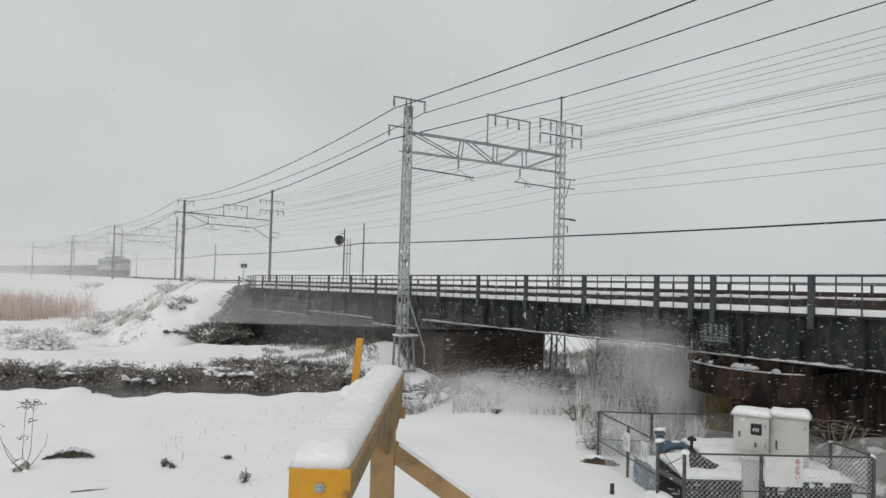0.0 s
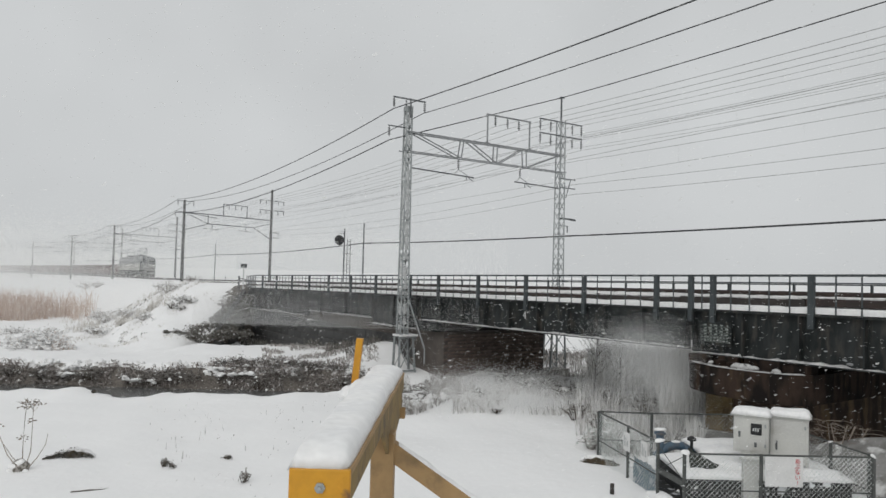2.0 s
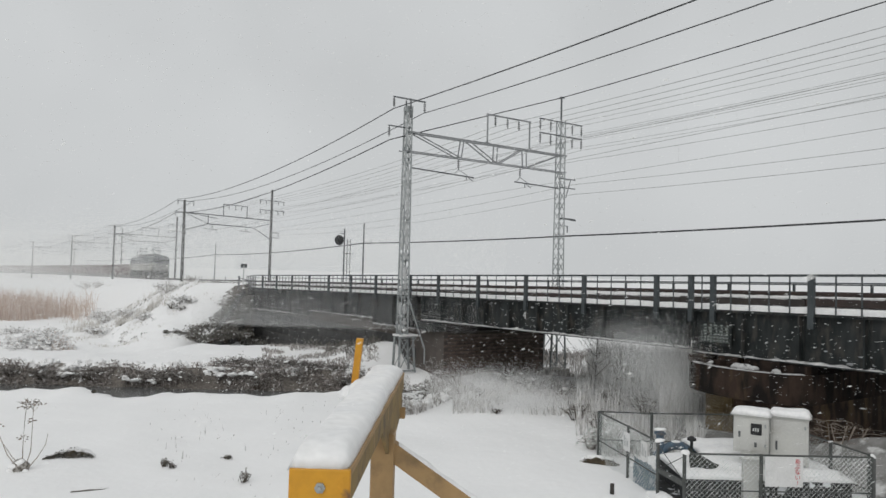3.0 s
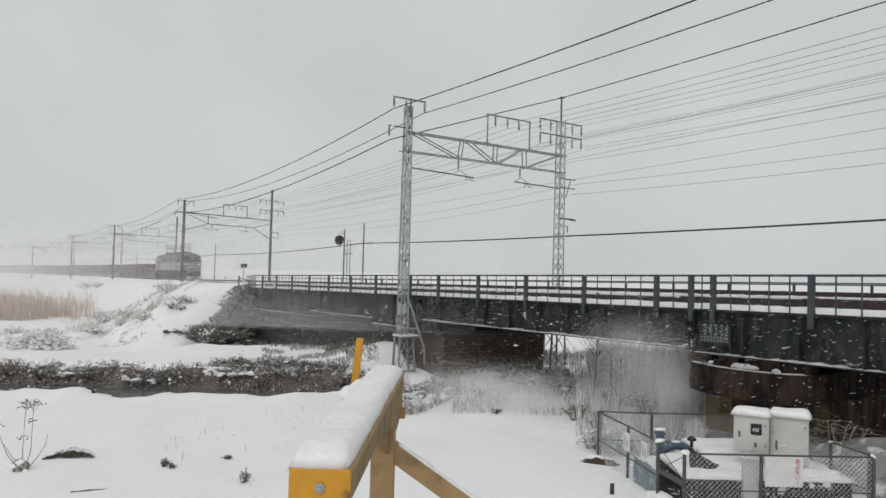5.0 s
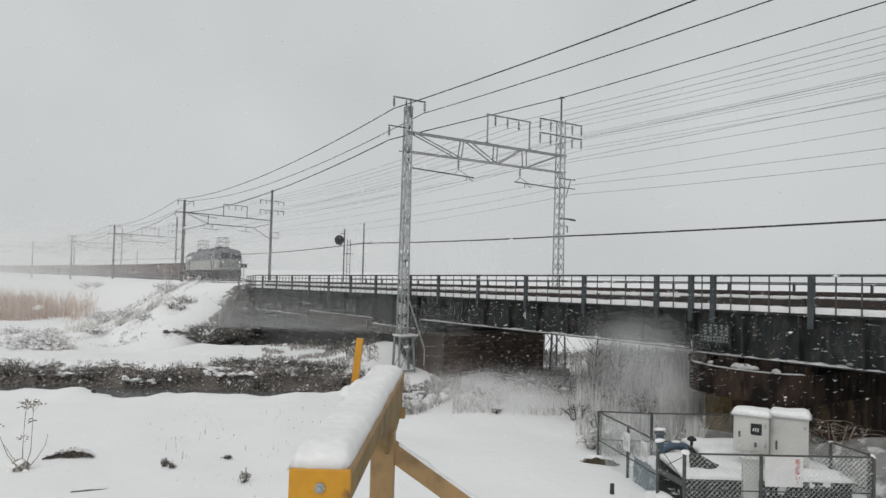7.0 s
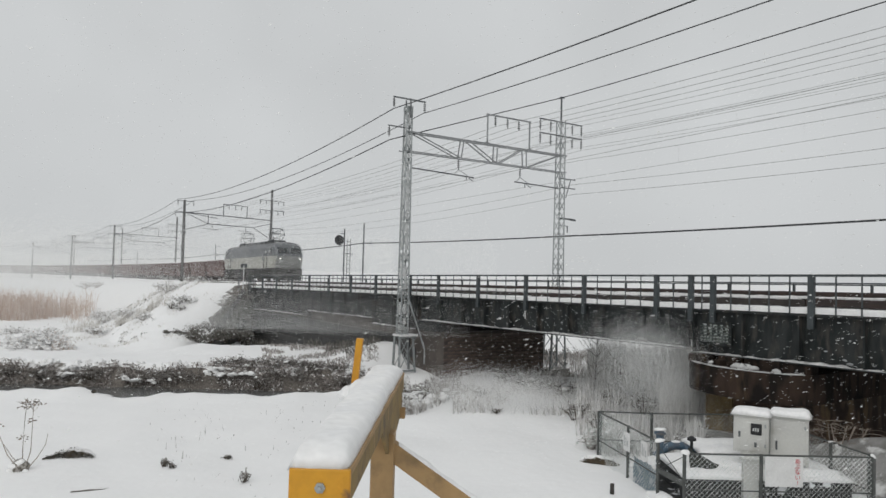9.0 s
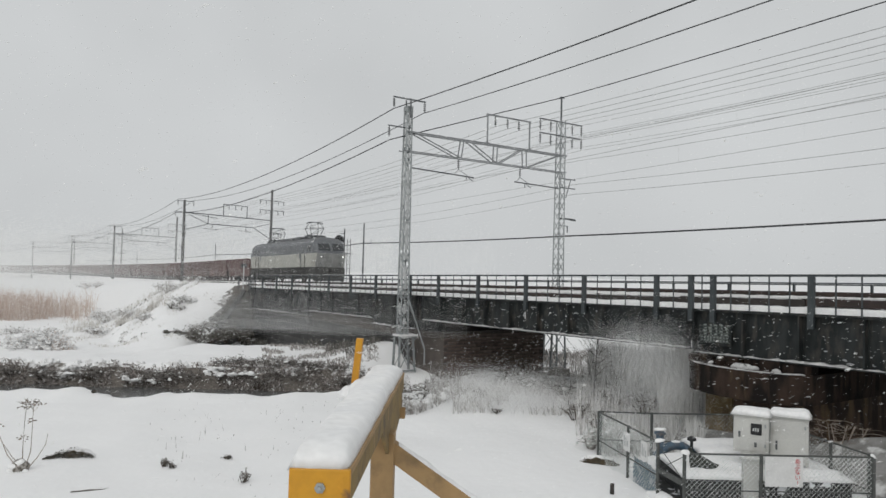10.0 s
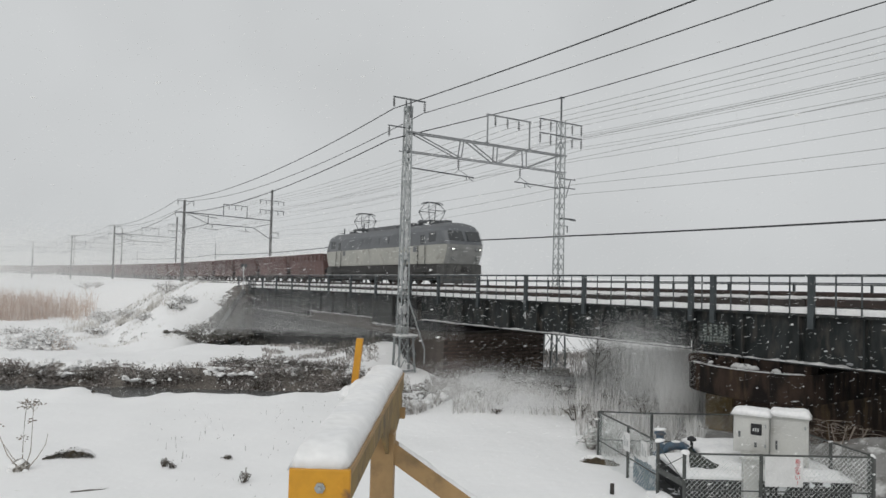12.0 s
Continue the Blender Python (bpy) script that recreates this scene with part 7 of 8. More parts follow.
# scrub along the wing wall where the embankment ends
for j in range(15):
    k = j / 14
    x = _pa.x + (_pb.x - _pa.x) * k - 0.2 - rng.uniform(0, 0.15 + 1.5 * k)
    y = _pa.y + (_pb.y - _pa.y) * k + rng.uniform(-0.3, 0.3)
    zt = 2.88 + (0.15 - 2.88) * k
    shrub(x, y, 0.35 + 0.45 * k, 0.25 + 0.3 * k, 16, 260 + int(300 * k), "dark leafy scrub flecked with snow beside the wing wall", seed=500 + j, leaf_size=0.07, snow=0.3, z=max(height(x, y), zt - 0.35) - 0.1, grp="embankment scrub")
for j in range(16):
    k = 0.03 + 0.94 * j / 15
    x, y = _pa.x + (_pb.x - _pa.x) * k + 0.3, _pa.y + (_pb.y - _pa.y) * k
    shrub(x, y, 0.5 + 0.15 * k, 0.5, 18, 460, "dark leafy scrub hanging over the wing wall", seed=560 + j, leaf_size=0.075, snow=0.06, z=(2.3 - 2.4 * k) if j % 2 else (1.5 - 1.9 * k), grp="embankment scrub")
for j, (x, y, r, h, nl, sn) in enumerate(((-19.0, 47.5, 0.35, 0.2, 160, 0.3), (-18.4, 47.6, 0.4, 0.2, 200, 0.2), (-17.8, 47.4, 0.4, 0.2, 220, 0.3), (-17.2, 47.0, 0.3, 0.15, 120, 0.3), (-16.6, 46.6, 0.6, 0.5, 260, 0.8), (-15.9, 46.0, 0.6, 0.4, 300, 0.8), (-20.7, 54.5, 0.8, 0.7, 170, 1.6), (-19.7, 54.0, 0.8, 0.3, 120, 1.2), (-21.2, 53.8, 0.6, 0.6, 110, 1.6), (-20.2, 53.2, 0.5, 0.3, 90, 1.0))):
    shrub(x, y, r, h, 14, nl, "low straggling scrub breaking the snow slope", seed=590 + j, leaf_size=0.07, snow=sn, grp="embankment scrub")
for j, (x, y, z) in enumerate(((-15.0, 44.8, -0.3), (-14.6, 44.8, -0.1), (-14.2, 45.4, -0.3), (-14.0, 45.9, 0.0), (-13.7, 46.6, -0.3), (-13.6, 47.4, -0.2))):
    shrub(x, y, 0.55, 0.6, 16, 420, "dark leafy scrub at the foot of the wing wall", seed=620 + j, leaf_size=0.07, snow=0.1, z=z, grp="embankment scrub")
# scattered snowy shrubs on the left bank
for j, (x, y, r, h, nl, sn) in enumerate(((-24.0, 43.6, 0.8, 1.6, 200, 2.6), (-23.4, 43.3, 0.5, 0.8, 140, 1.2), (-25.3, 44.6, 1.2, 2.0, 140, 4.5), (-27.4, 45.6, 1.5, 1.7, 90, 5.0), (-29.6, 46.6, 1.2, 1.3, 60, 5.0), (-30.5, 62.5, 1.6, 1.2, 120, 1.4), (-27.5, 60.0, 1.3, 0.9, 120, 1.3), (-24.2, 60.5, 1.2, 1.1, 160, 0.8), (-33.5, 66.0, 1.3, 1.1, 60, 1.0), (-24.5, 66.5, 1.0, 0.6, 160, 0.4), (-36.0, 51.2, 1.1, 0.9, 60, 2.2), (-33.6, 50.6, 1.2, 1.0, 60, 2.4), (-31.6, 51.0, 1.1, 0.9, 60, 2.2), (-29.2, 51.4, 0.9, 0.7, 50, 2.0), (-26.4, 52.2, 0.9, 0.6, 80, 1.8), (-23.0, 53.0, 0.8, 0.6, 80, 1.6), (-52.0, 100.0, 1.4, 1.2, 120, 0.6), (-49.0, 97.0, 1.0, 0.8, 90, 0.5))):
    shrub(x, y, r, h, 26, nl, "twiggy shrub bowed under fresh snow", seed=700 + j, leaf_size=0.07, snow=sn, twig=M_BRUSH, leaf=M_REED if y < 47 else M_BRUSH, z=height(x, y) - (0.55 if y < 47 else 0.0))
# brush below the bridge and beside the path
for j, (u, d, r, h, nl, sn) in enumerate(((-0.062, 25.5, 0.6, 0.7, 40, 0.9), (-0.045, 23.6, 0.5, 0.5, 30, 1.0), (-0.02, 24.8, 0.5, 0.6, 20, 0.7), (-0.06, 22.4, 0.5, 0.35, 30, 1.2), (0.06, 25.5, 0.35, 0.4, 30, 0.4), (0.085, 22.6, 0.2, 0.18, 8, 0.8), (0.20, 21.8, 0.6, 0.8, 50, 0.5), (0.235, 20.6, 0.5, 0.7, 40, 0.4), (0.18, 26.5, 0.9, 0.7, 120, 0.3), (0.14, 28.0, 1.0, 0.6, 120, 0.3), (0.25, 24.0, 0.8, 0.9, 60, 0.4), (0.30, 23.0, 0.7, 0.9, 40, 0.6), (0.345, 21.5, 0.6, 1.0, 40, 0.7), (0.10, 30.5, 0.9, 0.5, 120, 0.2))):
    shrub(u * d, d, r, h, 24, nl, "thin leafless brush caught with snow", seed=800 + j, leaf_size=0.04, snow=sn * (0.3 if u > 0.1 else 0.8))
M_FROSTLEAF = island_mat("frosted_green_leaves", (0.28, 0.33, 0.29), (0.72, 0.74, 0.72))
for j, (x, y, r, h) in enumerate(((4.5, 18.2, 0.45, 0.95), (4.85, 18.0, 0.4, 0.7), (4.15, 18.6, 0.4, 0.6))):
    shrub(x, y, r, h, 26, 260, "frosted grey-green bush behind the side fence", seed=860 + j, leaf_size=0.035, snow=0.6, leaf=M_FROSTLEAF, twig=M_BRUSH)
# scrub at the foot of the near mast and the brick pier
for j, (x, y, r, h) in enumerate(((-1.62, 30.4, 0.55, 0.75), (-1.15, 29.8, 0.5, 0.6), (-1.4, 28.9, 0.45, 0.5), (-0.7, 30.2, 0.45, 0.5))):
    shrub(x, y, r, h, 20, 300, "dark brown scrub at the foot of the brick pier", seed=960 + j, leaf_size=0.04, snow=0.12, grp="pier foot scrub", leaf=M_LEAF_HAZED)
# dark hedge beyond the far mast
for j in range(9):
    shrub(6.6 + j * 0.85, 45.5 + 0.3 * (j % 3), 0.9, 1.0, 14, 420, "dark hedge beyond the bridge", seed=900 + j, leaf_size=0.09, snow=0.2, grp="far hedge", cat="hedge", z=-1.3)


def bare_tree(x, y, h, seed, label):
    r = np.random.RandomState(seed)
    th = thing("bare_tree", x, y, height(x, y), 0, label, "tree", "bare trees")
    bm = bmesh.new()
    lean = r.normal(0, 0.1, 2)
    trunk = [(0, 0, -0.1), (lean[0] * 0.4, lean[1] * 0.4, h * 0.3), (lean[0], lean[1], h * 0.6), (lean[0] * 1.5, lean[1] * 1.5, h)]
    rod(bm, trunk, 0.03, 6, 0.008)
    part("trunk", bm, M_TWIG, th)
    bm = bmesh.new()
    for i in range(26):
        k = r.uniform(0.12, 0.9)
        b = Vector((lean[0] * 1.5 * k, lean[1] * 1.5 * k, h * k))
        a, ln = r.uniform(0, 2 * math.pi), h * r.uniform(0.25, 0.5)
        e = b + Vector((math.cos(a) * ln, math.sin(a) * ln, ln * r.uniform(0.6, 1.5)))
        rod(bm, [b, b.lerp(e, 0.5) + Vector((0, 0, -ln * 0.08)), e], 0.011, 4, 0.004, caps=False)
        for _ in range(4):
            q = b.lerp(e, r.uniform(0.3, 1.0))
            e2 = q + Vector((r.normal(0, 0.2), r.normal(0, 0.2), r.uniform(0.0, 0.3))) * ln
            rod(bm, [q, e2], 0.006, 3, 0.003, caps=False)
    tagged(part("twig_mass", bm, M_TWIG, th), kind="stuff")
    return th


bare_tree(6.1, 27.0, 2.6, 5, "small bare tree below the bridge girder")
bare_tree(6.9, 26.2, 2.3, 8, "small bare tree in the grey brush")

# ---- small things in the near field ----
M_VINE = island_mat("dead_vine_brown", (0.09, 0.072, 0.058), (0.33, 0.28, 0.235))
M_ROOT = mat("matted_roots", (0.42, 0.40, 0.37), (0.16, 0.145, 0.125), rough=0.95, scale=14, fine=60, bump=0.8, mixr=(0.42, 0.58))
wd = thing("dried_weed", -9.1, 15.15, 0.0, 0, "tall dried weed with brown seed heads in snow", "weed")
bm = bmesh.new()
stems = [[(0.0, 0, 0), (-0.02, 0, 0.5), (0.0, 0.0, 1.15), (0.04, 0, 1.62)], [(0.03, 0, 0), (0.16, 0, 0.45), (0.17, 0, 1.0), (0.17, 0.02, 1.55)],
         [(-0.05, 0, 0.0), (-0.35, 0, 0.35), (-0.55, 0.02, 0.75), (-0.66, 0.02, 1.05)], [(0.04, 0.02, 0), (0.3, 0, 0.3), (0.48, 0, 0.6), (0.52, 0, 0.85)], [(0, 0, 0.1), (-0.3, 0.1, 0.28), (-0.5, 0.1, 0.55)]]
for st_ in stems:
    rod(bm, st_, 0.012, 5, 0.005, caps=False)
for q in range(9):
    a = q * 0.7
    rod(bm, [(0.03, 0, 1.35 + 0.02 * q), (0.03 + 0.22 * math.cos(a), 0.1 * math.sin(a), 1.5 + 0.03 * (q % 4))], 0.004, 4, caps=False)
    rod(bm, [(0.17, 0, 1.3 + 0.02 * q), (0.17 + 0.2 * math.cos(a + 1), 0.1 * math.sin(a), 1.42 + 0.03 * (q % 5))], 0.004, 4, caps=False)
part("stalk", bm, M_VINE, wd)
bm = bmesh.new()
wr = np.random.RandomState(3)
for q in range(70):
    cx, cz = ((0.05, 1.52), (0.2, 1.48), (-0.62, 1.0), (0.3, 1.5), (-0.08, 1.42), (-0.02, 0.72), (0.14, 1.1))[q % 7]
    bmesh.ops.create_icosphere(bm, subdivisions=1, radius=wr.uniform(0.01, 0.024), matrix=Matrix.Translation((cx + wr.normal(0, 0.07), wr.normal(0, 0.05), cz + wr.normal(0, 0.035))) @ Matrix.Diagonal((1.6, 1.2, 0.8, 1)))
tagged(part("seed_mass", bm, M_VINE, wd), kind="stuff")
bm = bmesh.new()
bmesh.ops.create_icosphere(bm, subdivisions=3, radius=0.17, matrix=Matrix.Translation((-0.06, 0, 0.1)) @ Matrix.Diagonal((1, 0.9, 1.05, 1)))
for v in bm.verts:
    v.co += 0.04 * noise.noise_vector(v.co * 8)
part("root_clump", bm, M_ROOT, wd, "tangled grey root clump")
bm = bmesh.new()
for x, z, r in ((-0.13, 0.13, 0.11), (-0.02, 0.22, 0.09), (-0.2, 0.03, 0.1), (0.12, 0.0, 0.09)):
    bmesh.ops.create_icosphere(bm, subdivisions=2, radius=r, matrix=Matrix.Translation((x, -0.06, z)) @ Matrix.Diagonal((1.1, 0.9, 0.7, 1)))
for v in bm.verts:
    v.co += 0.04 * noise.noise_vector(v.co * 8)
part("snow_patch", bm, M_SNOWCAP, wd, smooth=True)


def bare_patch(x, y, ln, wid, hgt, rz, seed, label):
    """Dark lens of turf under a lip of snow."""
    r = np.random.RandomState(seed)
    th = thing("turf_patch", x, y, height(x, y), rz, label, "turf patch", "turf patches")
    bm = bmesh.new()
    bmesh.ops.create_icosphere(bm, subdivisions=3, radius=1.0)
    for v in bm.verts:
        k = 1 + 0.6 * noise.noise(v.co * 2.3 + Vector((seed, 0, 0)))
        v.co = Vector((v.co.x * ln * k, v.co.y * wid * k, v.co.z * hgt * k))
    part("turf", bm, M_TURF, th)
    sp = [(r.uniform(-ln, ln) * 0.9, r.uniform(-wid, wid) * 0.7, hgt * 0.2, r.uniform(0.05, 0.16) * min(1.0, hgt / 0.12), r.normal(0, 0.06), r.normal(0, 0.05), 1.0) for _ in range(160)]
    v, f = blade_mesh(sp, 0.008)
    tagged(mesh_part("grass", v, f, M_TWIG, th), kind="stuff")
    bm = bmesh.new()
    bmesh.ops.create_icosphere(bm, subdivisions=3, radius=1.0)
    for v in bm.verts:
        k = 1 + 0.2 * noise.noise(v.co * 1.6 + Vector((seed, 4, 0)))
        v.co = Vector((v.co.x * ln * 1.15 * k, v.co.y * wid * 0.8 * k + wid * 0.75, v.co.z * hgt * 1.2 * k + hgt * 0.35))
    part("snow_lip", bm, M_SNOWCAP, th, smooth=True)


M_TURF = mat("brown_green_turf", (0.045, 0.036, 0.024), (0.11, 0.085, 0.05), rough=0.95, scale=9, fine=60, bump=0.6)
def turf_hollow(x, y, ln, hgt, rz, label):
    """Ragged lens of torn turf under a snow ledge, open towards the road."""
    th = thing("turf_patch", x, y, height(x, y), rz, label, "turf patch", "turf patches")
    vs, fs = [], []
    nu, nv = 41, 7
    for a in range(nu):
        u = -1 + 2 * a / (nu - 1)
        top = hgt * (1.0 - abs(u) ** 1.7) * (1 + 0.2 * u) * (1 + 0.22 * noise.noise(Vector((u * 5, 1, 0))))
        low = hgt * 0.45 * math.exp(-((u + 0.4) / 0.2) ** 2) + 0.42 * hgt * max(0.0, u) - 0.02
        low = min(low, top)
        for b in range(nv):
            w = b / (nv - 1)
            z = low + (top - low) * w
            d = 0.9 * z + 0.03 * noise.noise(Vector((u * 9, w * 3, 2)))
            vs.append((u * ln, d, z + 0.012 + 0.02 * noise.noise(Vector((u * 14, w * 4, 5)))))
    for a in range(nu - 1):
        for b in range(nv - 1):
            q = a * nv + b
            fs.append((q, q + nv, q + nv + 1, q + 1))
    mesh_part("turf", vs, fs, M_TURF, th)
    sp = []
    for _ in range(420):
        v = vs[rng.randint(len(vs))]
        sp.append((v[0], v[1] - 0.02, v[2], rng.uniform(0.02, 0.05), rng.normal(0, 0.05), -rng.uniform(0.02, 0.09), 1.0))
    v, f = blade_mesh(sp, 0.007)
    tagged(mesh_part("grass", v, f, M_LEAF, th), kind="stuff")
    vs, fs = [], []
    for a in range(nu):
        u = -1 + 2 * a / (nu - 1)
        uu = max(-1.0, min(1.0, u))
        top = hgt * (1.0 - abs(uu) ** 1.7) * (1 + 0.2 * uu) * (1 + 0.22 * noise.noise(Vector((uu * 5, 1, 0))))
        e = max(0.0, 1 - u * u) ** 0.5
        for d, z in ((-0.05, -0.02), (-0.07, 0.012), (0.0, 0.03), (0.2, 0.0), (0.45, -0.07), (0.8, -0.18)):
            vs.append((u * (ln + 0.05), 0.9 * top + d * e, top + (z * e if z > -0.02 else z * e - 0.02 * e) - 0.012 * (1 - e)))
    for a in range(nu - 1):
        for b in range(5):
            q = a * 6 + b
            fs.append((q, q + 6, q + 7, q + 1))
    mesh_part("snow_lip", vs, fs, M_SNOWCAP, th, smooth=True)


turf_hollow(-8.58, 16.05, 0.52, 0.16, 14, "dark hollow of brown turf showing through slumped snow")
bare_patch(-7.05, 13.95, 0.32, 0.02, 0.025, 22, 5, "narrow crack of turf in the snow")
# this dark turf stands in for the shadow beneath the ledge
bare_patch(4.02, 17.05, 0.40, 0.13, 0.10, -14, 9, "dark turf strip for the shadow under a snow ledge")
for j, (x, y, r, h) in enumerate(((-6.2, 15.75, 0.16, 0.2), (-6.0, 15.6, 0.1, 0.1), (-4.15, 14.85, 0.12, 0.3), (-5.1, 16.75, 0.14, 0.1), (-12.0, 23.9, 0.12, 0.1), (-3.3, 17.2, 0.08, 0.1))):
    shrub(x, y, r, h, 10, 50, "small dark tuft of weeds poking through snow", seed=950 + j, leaf_size=0.03, snow=0.2, cat="weed", grp="weed tufts")
bm = bmesh.new()
rod(bm, [(3.73, 14.67, -0.1), (3.73, 14.67, 0.22)], 0.05, 8, 0.045)
tagged(part("stub_post", bm, M_SLEEPER), "short brown stub post in the snow", "post")
# dead vine heap by the pier
vh = thing("dead_vines", 9.65, 16.55, 0.3, -30, "tangle of tan dead vines against the pier", "vines")
bm = bmesh.new()
vr = np.random.RandomState(11)
for q in range(80):
    c = np.array([vr.uniform(-0.7, 0.9), vr.uniform(-0.3, 0.3), vr.uniform(0.4, 0.95)])
    r0, a0 = vr.uniform(0.06, 0.28), vr.uniform(0, 6)
    rod(bm, [(c[0] + r0 * math.cos(a0 + t), c[1] + 0.3 * r0 * math.sin(a0 + t * 0.7), c[2] + 0.4 * r0 * math.sin(a0 + t)) for t in np.linspace(0, vr.uniform(1.5, 4.0), 8)], vr.uniform(0.004, 0.008), 4, caps=False)
for q in range(8):
    rod(bm, [(vr.uniform(-0.5, 0.6), vr.uniform(-0.2, 0.2), -0.2), (vr.uniform(-0.5, 0.6), 0, 0.9)], 0.015, 4, caps=False)
tagged(part("vine_mass", bm, M_VINE, vh), kind="stuff")
# ---- passing car ----
M_SILVER = mat("silver_car_paint", (0.33, 0.335, 0.34), (0.31, 0.315, 0.32), rough=0.3, metal=0.5, scale=2, fine=80, bump=0.0)
M_TYRE = mat("tyre_rubber", (0.02, 0.02, 0.02), rough=0.9)


def build_car():
    c = thing("hatchback_car", 0, 0, 0, 0, "small silver-grey hatchback driving past in the snow", "car")
    side = [(-1.66, 0.32), (-1.72, 0.6), (-1.66, 0.88), (-1.0, 1.0), (1.35, 1.02), (1.62, 0.95), (1.7, 0.6), (1.66, 0.32)]
    bm = bmesh.new()
    loops = []
    for y, inset in ((-0.72, 0.05), (-0.74, 0.0), (0.74, 0.0), (0.72, 0.05)):
        loops.append([bm.verts.new((x * (1 - inset * 0.3), y, z)) for x, z in side])
    n = len(side)
    for a, b in zip(loops, loops[1:]):
        for k in range(n):
            bm.faces.new((a[k], a[(k + 1) % n], b[(k + 1) % n], b[k]))
    bm.faces.new(loops[0][::-1])
    bm.faces.new(loops[-1])
    part("body", bm, M_SILVER, c)
    # glasshouse, front at negative x
    secs = [(-1.0, 0.99, 0.70), (-0.42, 1.42, 0.58), (-0.1, 1.49, 0.56), (0.55, 1.5, 0.56), (1.2, 1.45, 0.56), (1.36, 1.38, 0.57), (1.5, 1.0, 0.68)]
    bm = bmesh.new()
    rings = []
    for x, z, w in secs:
        rings.append([bm.verts.new(q) for q in ((x, -0.70, 0.98), (x, -w, z), (x, -w * 0.6, z + 0.03), (x, w * 0.6, z + 0.03), (x, w, z), (x, 0.70, 0.98))])
    for a, b in zip(rings, rings[1:]):
        for k in range(5):
            bm.faces.new((a[k], a[k + 1], b[k + 1], b[k]))
    bm.faces.new(rings[0])
    bm.faces.new(rings[-1][::-1])
    bmesh.ops.recalc_face_normals(bm, faces=bm.faces)
    part("roof", bm, M_SILVER, c, smooth=False)
    for y in (-1, 1):
        bm = bmesh.new()
        for x0, x1 in ((-0.62, 0.28), (0.36, 1.22)):
            vs = [bm.verts.new(q) for q in ((x0 + (-0.22 if x0 < 0 else 0), y * 0.705, 1.02), (x1 + 0.08, y * 0.705, 1.02), (x1, y * 0.605, 1.38), (x0 + 0.22 * (x0 < 0), y * 0.605, 1.38))]
            bm.faces.new(vs if y < 0 else vs[::-1])
        bmesh.ops.solidify(bm, geom=bm.faces[:], thickness=0.012)
        part("side_window", bm, M_GLASS_DARK, c)
    bm = bmesh.new()
    vs = [bm.verts.new(q) for q in ((-1.005, -0.6, 1.03), (-1.005, 0.6, 1.03), (-0.47, 0.5, 1.415), (-0.47, -0.5, 1.415))]
    bm.faces.new(vs)
    bmesh.ops.solidify(bm, geom=bm.faces[:], thickness=0.03)
    part("windscreen", bm, M_GLASS_DARK, c)
    bm = bmesh.new()
    vs = [bm.verts.new(q) for q in ((1.52, -0.58, 1.05), (1.40, -0.5, 1.36), (1.40, 0.5, 1.36), (1.52, 0.58, 1.05))]
    bm.faces.new(vs)
    bmesh.ops.solidify(bm, geom=bm.faces[:], thickness=0.03)
    part("rear_window", bm, M_GLASS_DARK, c)
    small_box_part("spoiler", c, M_BLACK, (1.3, 1.52, -0.52, 0.52, 1.44, 1.475), 0.01)
    for y in (-0.55, 0.55):
        small_box_part("headlight", c, M_WHITE_STEEL, (-1.74, -1.62, y - 0.14, y + 0.14, 0.68, 0.84), 0.03)
        small_box_part("tail_light", c, M_RED, (1.6, 1.72, y - 0.1, y + 0.1, 0.65, 0.95), 0.02)
    for x in (-1.15, 1.15):
        for y in (-0.68, 0.68):
            bm = bmesh.new()
            lathe(bm, [(0.17, -0.08), (0.27, -0.085), (0.285, -0.05), (0.285, 0.05), (0.27, 0.085), (0.17, 0.08)], 20, Matrix.Rotation(radians(90), 4, "X"))
            w = part("wheel", bm, M_TYRE, c)
            w.matrix_basis = pose(x, y, 0.285)
            bm = bmesh.new()
            lathe(bm, [(0.05, -0.07), (0.168, -0.06), (0.168, 0.06), (0.05, 0.07)], 8, Matrix.Rotation(radians(90), 4, "X"))
            part("rim", bm, M_GALV, w)
            CAR_WHEELS.append((w, x, y))
    return c


CAR_WHEELS = []
CAR = build_car()


# ---- falling snow ----
def flake_material():
    m = bpy.data.materials.new("snowflake")
    m.use_nodes = True
    n, l = m.node_tree.nodes, m.node_tree.links
    b = n["Principled BSDF"]
    b.inputs["Base Color"].default_value = (0.94, 0.94, 0.93, 1)
    b.inputs["Roughness"].default_value = 1.0
    b.inputs["Specular IOR Level"].default_value = 0.0
    t = n.new("ShaderNodeBsdfTranslucent")
    t.inputs["Color"].default_value = (0.95, 0.955, 0.945, 1)
    mx = n.new("ShaderNodeMixShader")
    mx.inputs[0].default_value = 0.5
    o = n["Material Output"]
    l.new(b.outputs[0], mx.inputs[1])
    l.new(t.outputs[0], mx.inputs[2])
    l.new(mx.outputs[0], o.inputs["Surface"])
    return m


M_FLAKE = flake_material()


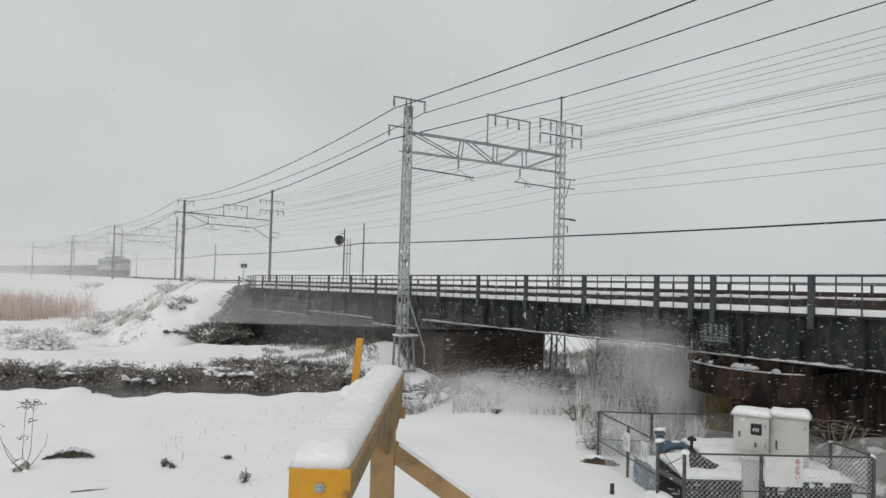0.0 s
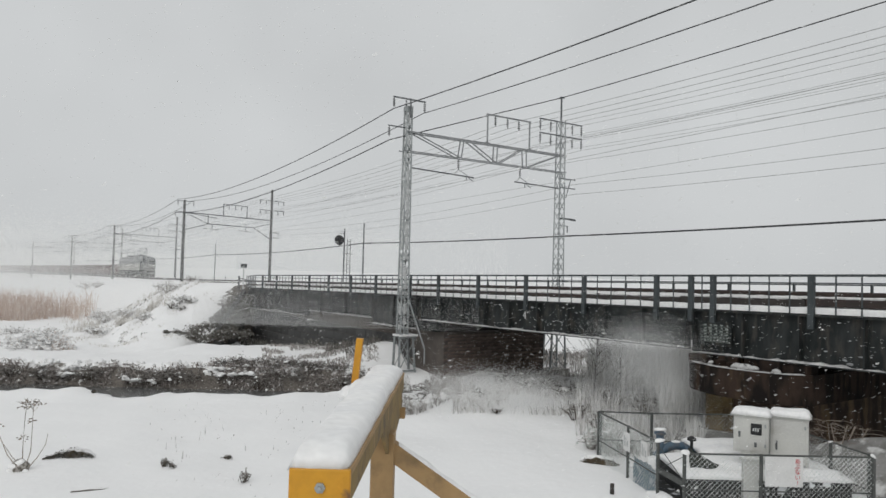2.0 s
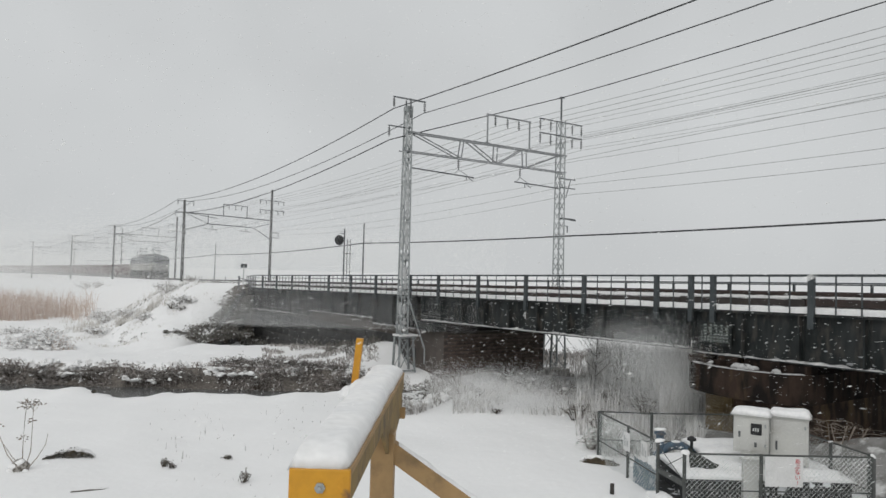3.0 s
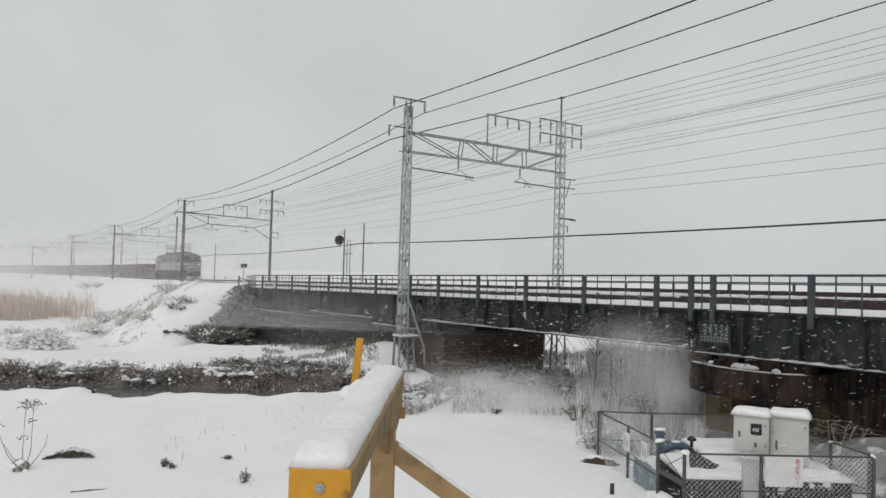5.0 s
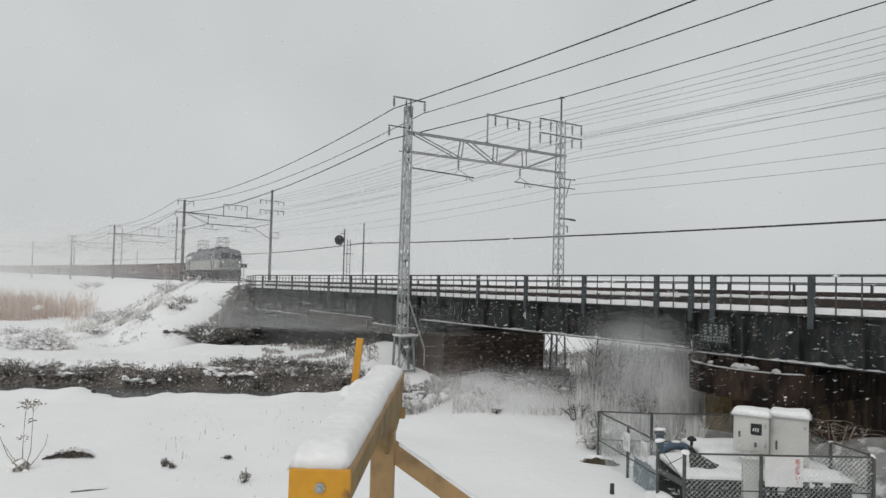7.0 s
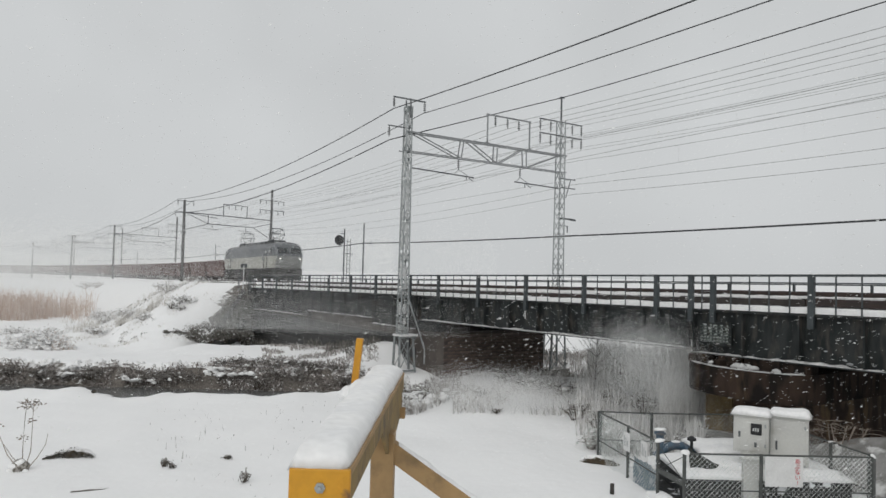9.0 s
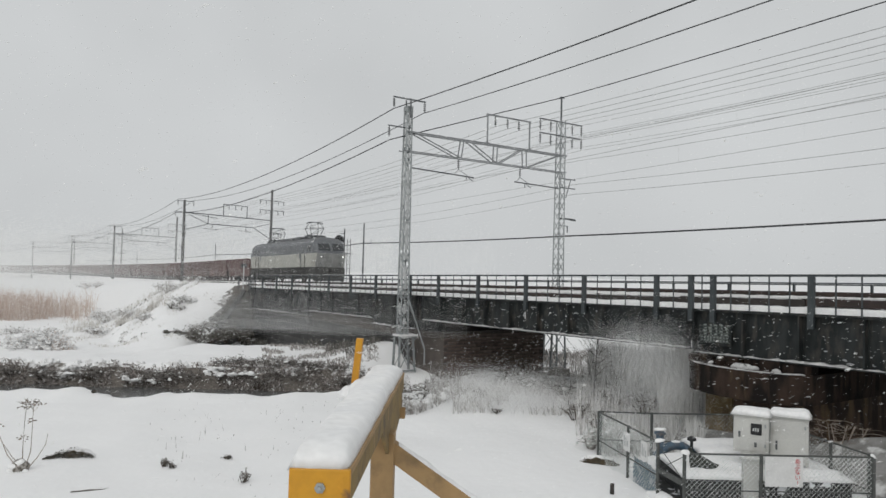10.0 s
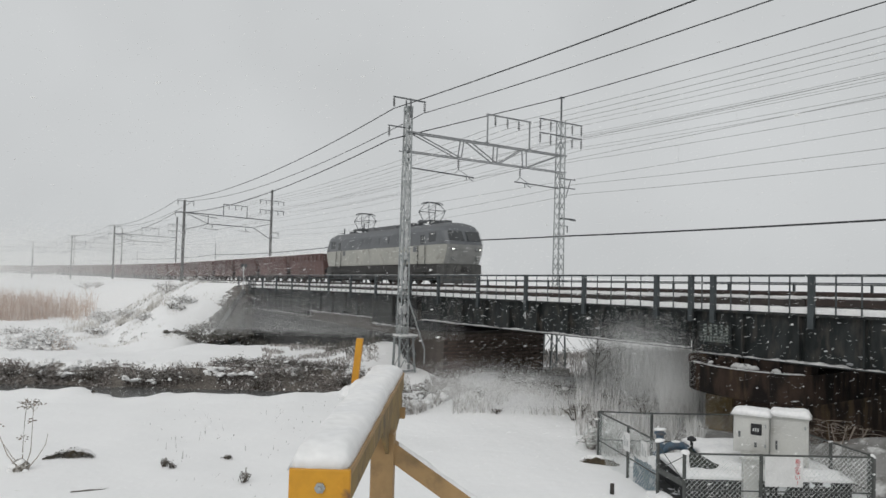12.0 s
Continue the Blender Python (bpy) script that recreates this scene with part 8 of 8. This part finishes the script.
def flake_haze(name, d0, d1, size, share, u0, u1, z0, z1, seed, label):
    """Snowfall haze built from flakes enlarged with distance, share of light stopped per metre."""
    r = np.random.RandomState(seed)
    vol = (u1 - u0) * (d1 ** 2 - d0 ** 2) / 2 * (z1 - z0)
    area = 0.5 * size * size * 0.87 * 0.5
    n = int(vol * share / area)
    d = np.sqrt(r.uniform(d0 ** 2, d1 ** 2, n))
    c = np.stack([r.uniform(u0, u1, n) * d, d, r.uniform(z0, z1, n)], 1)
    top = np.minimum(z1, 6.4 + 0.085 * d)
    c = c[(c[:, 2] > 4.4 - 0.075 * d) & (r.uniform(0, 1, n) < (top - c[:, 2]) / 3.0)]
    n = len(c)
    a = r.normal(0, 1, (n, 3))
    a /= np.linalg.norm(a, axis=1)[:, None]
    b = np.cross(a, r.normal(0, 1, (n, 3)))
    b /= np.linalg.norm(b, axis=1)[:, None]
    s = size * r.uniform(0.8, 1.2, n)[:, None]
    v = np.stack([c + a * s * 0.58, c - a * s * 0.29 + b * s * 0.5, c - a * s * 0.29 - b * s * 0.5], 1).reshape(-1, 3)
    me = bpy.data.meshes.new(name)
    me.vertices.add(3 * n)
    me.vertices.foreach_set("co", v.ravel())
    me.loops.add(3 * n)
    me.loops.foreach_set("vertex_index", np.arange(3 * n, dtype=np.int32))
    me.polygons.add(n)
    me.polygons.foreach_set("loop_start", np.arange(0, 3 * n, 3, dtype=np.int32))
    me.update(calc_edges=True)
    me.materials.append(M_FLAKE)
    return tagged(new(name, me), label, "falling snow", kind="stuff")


def big_snow(name, n, seed, smin, smax, label, x=(-24, 44), y=(3.0, 33), z=(0.2, 30)):
    """Separate flakes close enough to be seen one by one."""
    r = np.random.RandomState(seed)
    c = np.stack([r.uniform(*x, n), r.uniform(*y, n), r.uniform(*z, n)], 1)
    s = r.uniform(smin, smax, n) * (0.5 + 0.5 * np.minimum(1, c[:, 1] / 8))
    if y[0] > 2:
        base = np.array([(1, 0, -0.5), (-0.8, 0.8, -0.4), (-0.8, -0.8, -0.4), (0, 0, 1)], float)
        tri = np.array([(0, 1, 3), (1, 2, 3), (2, 0, 3), (0, 2, 1)])
    else:
        base = np.array([(1, 0, 0), (-1, 0, 0), (0, 1, 0), (0, -1, 0), (0, 0, 1), (0, 0, -1)], float)
        tri = np.array([(0, 2, 4), (2, 1, 4), (1, 3, 4), (3, 0, 4), (2, 0, 5), (1, 2, 5), (3, 1, 5), (0, 3, 5)])
    k = len(base)
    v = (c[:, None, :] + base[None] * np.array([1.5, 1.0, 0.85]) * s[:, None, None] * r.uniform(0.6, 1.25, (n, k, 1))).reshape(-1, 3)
    f = (tri[None] + k * np.arange(n)[:, None, None]).reshape(-1, 3)
    me = bpy.data.meshes.new(name)
    me.from_pydata(v.tolist(), [], f.tolist())
    me.materials.append(M_FLAKE)
    return tagged(new(name, me), label, "falling snow", kind="stuff")


# flake slabs imitate haze; sizes grow with distance, kept near the sightlines
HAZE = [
    flake_haze("haze_flakes", 25.5, 46, 0.0122, 0.0215, -0.36, 0.06, -0.9, 4.4, 20, "snowfall haze of added flakes before the bridge"),
    flake_haze("haze_flakes", 52, 100, 0.0345, 0.0048, -0.72, 0.10, 0.0, 11.0, 21, "snowfall haze of enlarged flakes in front of the embankment"),
    flake_haze("haze_flakes", 100, 175, 0.072, 0.0068, -0.74, -0.06, 0.2, 13.5, 22, "dense snowfall haze of enlarged flakes along the railway line"),
    flake_haze("haze_flakes", 175, 300, 0.15, 0.009, -0.76, -0.30, 0.2, 10.0, 23, "thick haze of enlarged flakes veiling the end of the train"),
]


def haze_patch(name, x, y, z, rx, ry, rz, n, size, seed, label):
    """A cloud of tiny flakes added as a grey haze patch before the bridge."""
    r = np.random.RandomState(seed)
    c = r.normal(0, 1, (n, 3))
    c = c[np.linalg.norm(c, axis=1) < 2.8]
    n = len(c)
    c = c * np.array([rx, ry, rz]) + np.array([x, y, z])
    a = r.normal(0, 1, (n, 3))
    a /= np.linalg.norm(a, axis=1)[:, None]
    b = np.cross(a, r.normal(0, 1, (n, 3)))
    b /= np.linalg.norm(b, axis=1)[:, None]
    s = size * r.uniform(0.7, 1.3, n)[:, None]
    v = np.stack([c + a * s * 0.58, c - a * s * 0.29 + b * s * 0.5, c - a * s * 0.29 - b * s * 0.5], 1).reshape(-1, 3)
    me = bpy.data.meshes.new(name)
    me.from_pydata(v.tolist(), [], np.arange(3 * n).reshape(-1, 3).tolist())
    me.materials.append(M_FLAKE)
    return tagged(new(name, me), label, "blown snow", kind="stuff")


# flake clouds added to imitate grey lens-drop smears over bridge and path
HAZE_PATCHES = [
    haze_patch("haze_patch", 6.15, 19.6, 1.85, 0.98, 0.4, 0.6, 145000, 0.0098, 41, "added flake cloud greying the gap under the bridge"),
    haze_patch("haze_patch", 5.6, 19.9, 2.75, 0.75, 0.3, 0.4, 70000, 0.0065, 44, "added thin flake haze paling the girder"),
    haze_patch("haze_patch", 1.95, 23.0, 0.72, 1.5, 0.5, 0.40, 60000, 0.0155, 47, "added low flake haze greying the path under the bridge"),
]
FLAKES = [
    (big_snow("snowflakes", 18000, 31, 0.006, 0.016, "large wet snowflakes drifting down"), Vector((-1.1, 0.1, -1.25))),
    (big_snow("snowflakes", 8000, 32, 0.008, 0.020, "large wet snowflakes blown sideways", y=(1.6, 30)), Vector((-2.0, 0.0, -0.95))),
]


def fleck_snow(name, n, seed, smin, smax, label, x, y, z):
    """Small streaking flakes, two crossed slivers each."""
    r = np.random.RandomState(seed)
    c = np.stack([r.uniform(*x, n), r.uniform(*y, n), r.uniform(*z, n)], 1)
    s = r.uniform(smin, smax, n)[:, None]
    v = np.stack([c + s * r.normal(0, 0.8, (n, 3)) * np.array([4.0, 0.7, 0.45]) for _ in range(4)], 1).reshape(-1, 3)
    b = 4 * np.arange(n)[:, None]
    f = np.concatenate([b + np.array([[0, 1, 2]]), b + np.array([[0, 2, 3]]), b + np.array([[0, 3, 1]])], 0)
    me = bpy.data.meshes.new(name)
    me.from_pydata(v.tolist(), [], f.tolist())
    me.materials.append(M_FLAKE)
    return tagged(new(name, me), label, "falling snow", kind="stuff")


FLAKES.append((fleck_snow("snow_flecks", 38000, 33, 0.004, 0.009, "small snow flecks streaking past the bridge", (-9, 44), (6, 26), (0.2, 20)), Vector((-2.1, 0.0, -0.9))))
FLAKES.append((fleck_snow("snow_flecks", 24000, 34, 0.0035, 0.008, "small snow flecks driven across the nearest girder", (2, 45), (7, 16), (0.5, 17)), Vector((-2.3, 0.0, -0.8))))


def motions_rest():
    for ob, vel in FLAKES:
        walk(ob, [(t, Matrix.Translation(vel * t + Vector((0.12 * math.sin(1.3 * t), 0.08 * math.cos(0.9 * t), 0)))) for t in [i * 0.5 for i in range(25)]])
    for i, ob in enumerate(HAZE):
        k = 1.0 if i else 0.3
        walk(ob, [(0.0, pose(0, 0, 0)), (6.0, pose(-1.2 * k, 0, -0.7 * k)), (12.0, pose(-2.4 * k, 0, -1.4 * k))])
    for i, ob in enumerate(HAZE_PATCHES):
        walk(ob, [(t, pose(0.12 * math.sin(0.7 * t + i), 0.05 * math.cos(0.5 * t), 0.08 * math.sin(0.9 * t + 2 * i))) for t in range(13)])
    head = math.degrees(math.atan2(2.1, -12.5)) + 180
    rows = []
    for t in [i * 0.5 for i in range(22)] + [10.75, 11.0, 11.25, 11.5, 12.0]:
        rows.append((t, pose(-3.95 - 12.5 * (t - 11.0), 9.12 + 2.1 * (t - 11.0), 0.0, 0, 0, head)))
    walk(CAR, rows)
    for w, x, y in CAR_WHEELS:
        step = 1 / 30
        walk(w, [(i * step, pose(x, y, 0.285) @ Matrix.Rotation(-12.68 * i * step / 0.285, 4, "Y")) for i in range(361)])
motions()
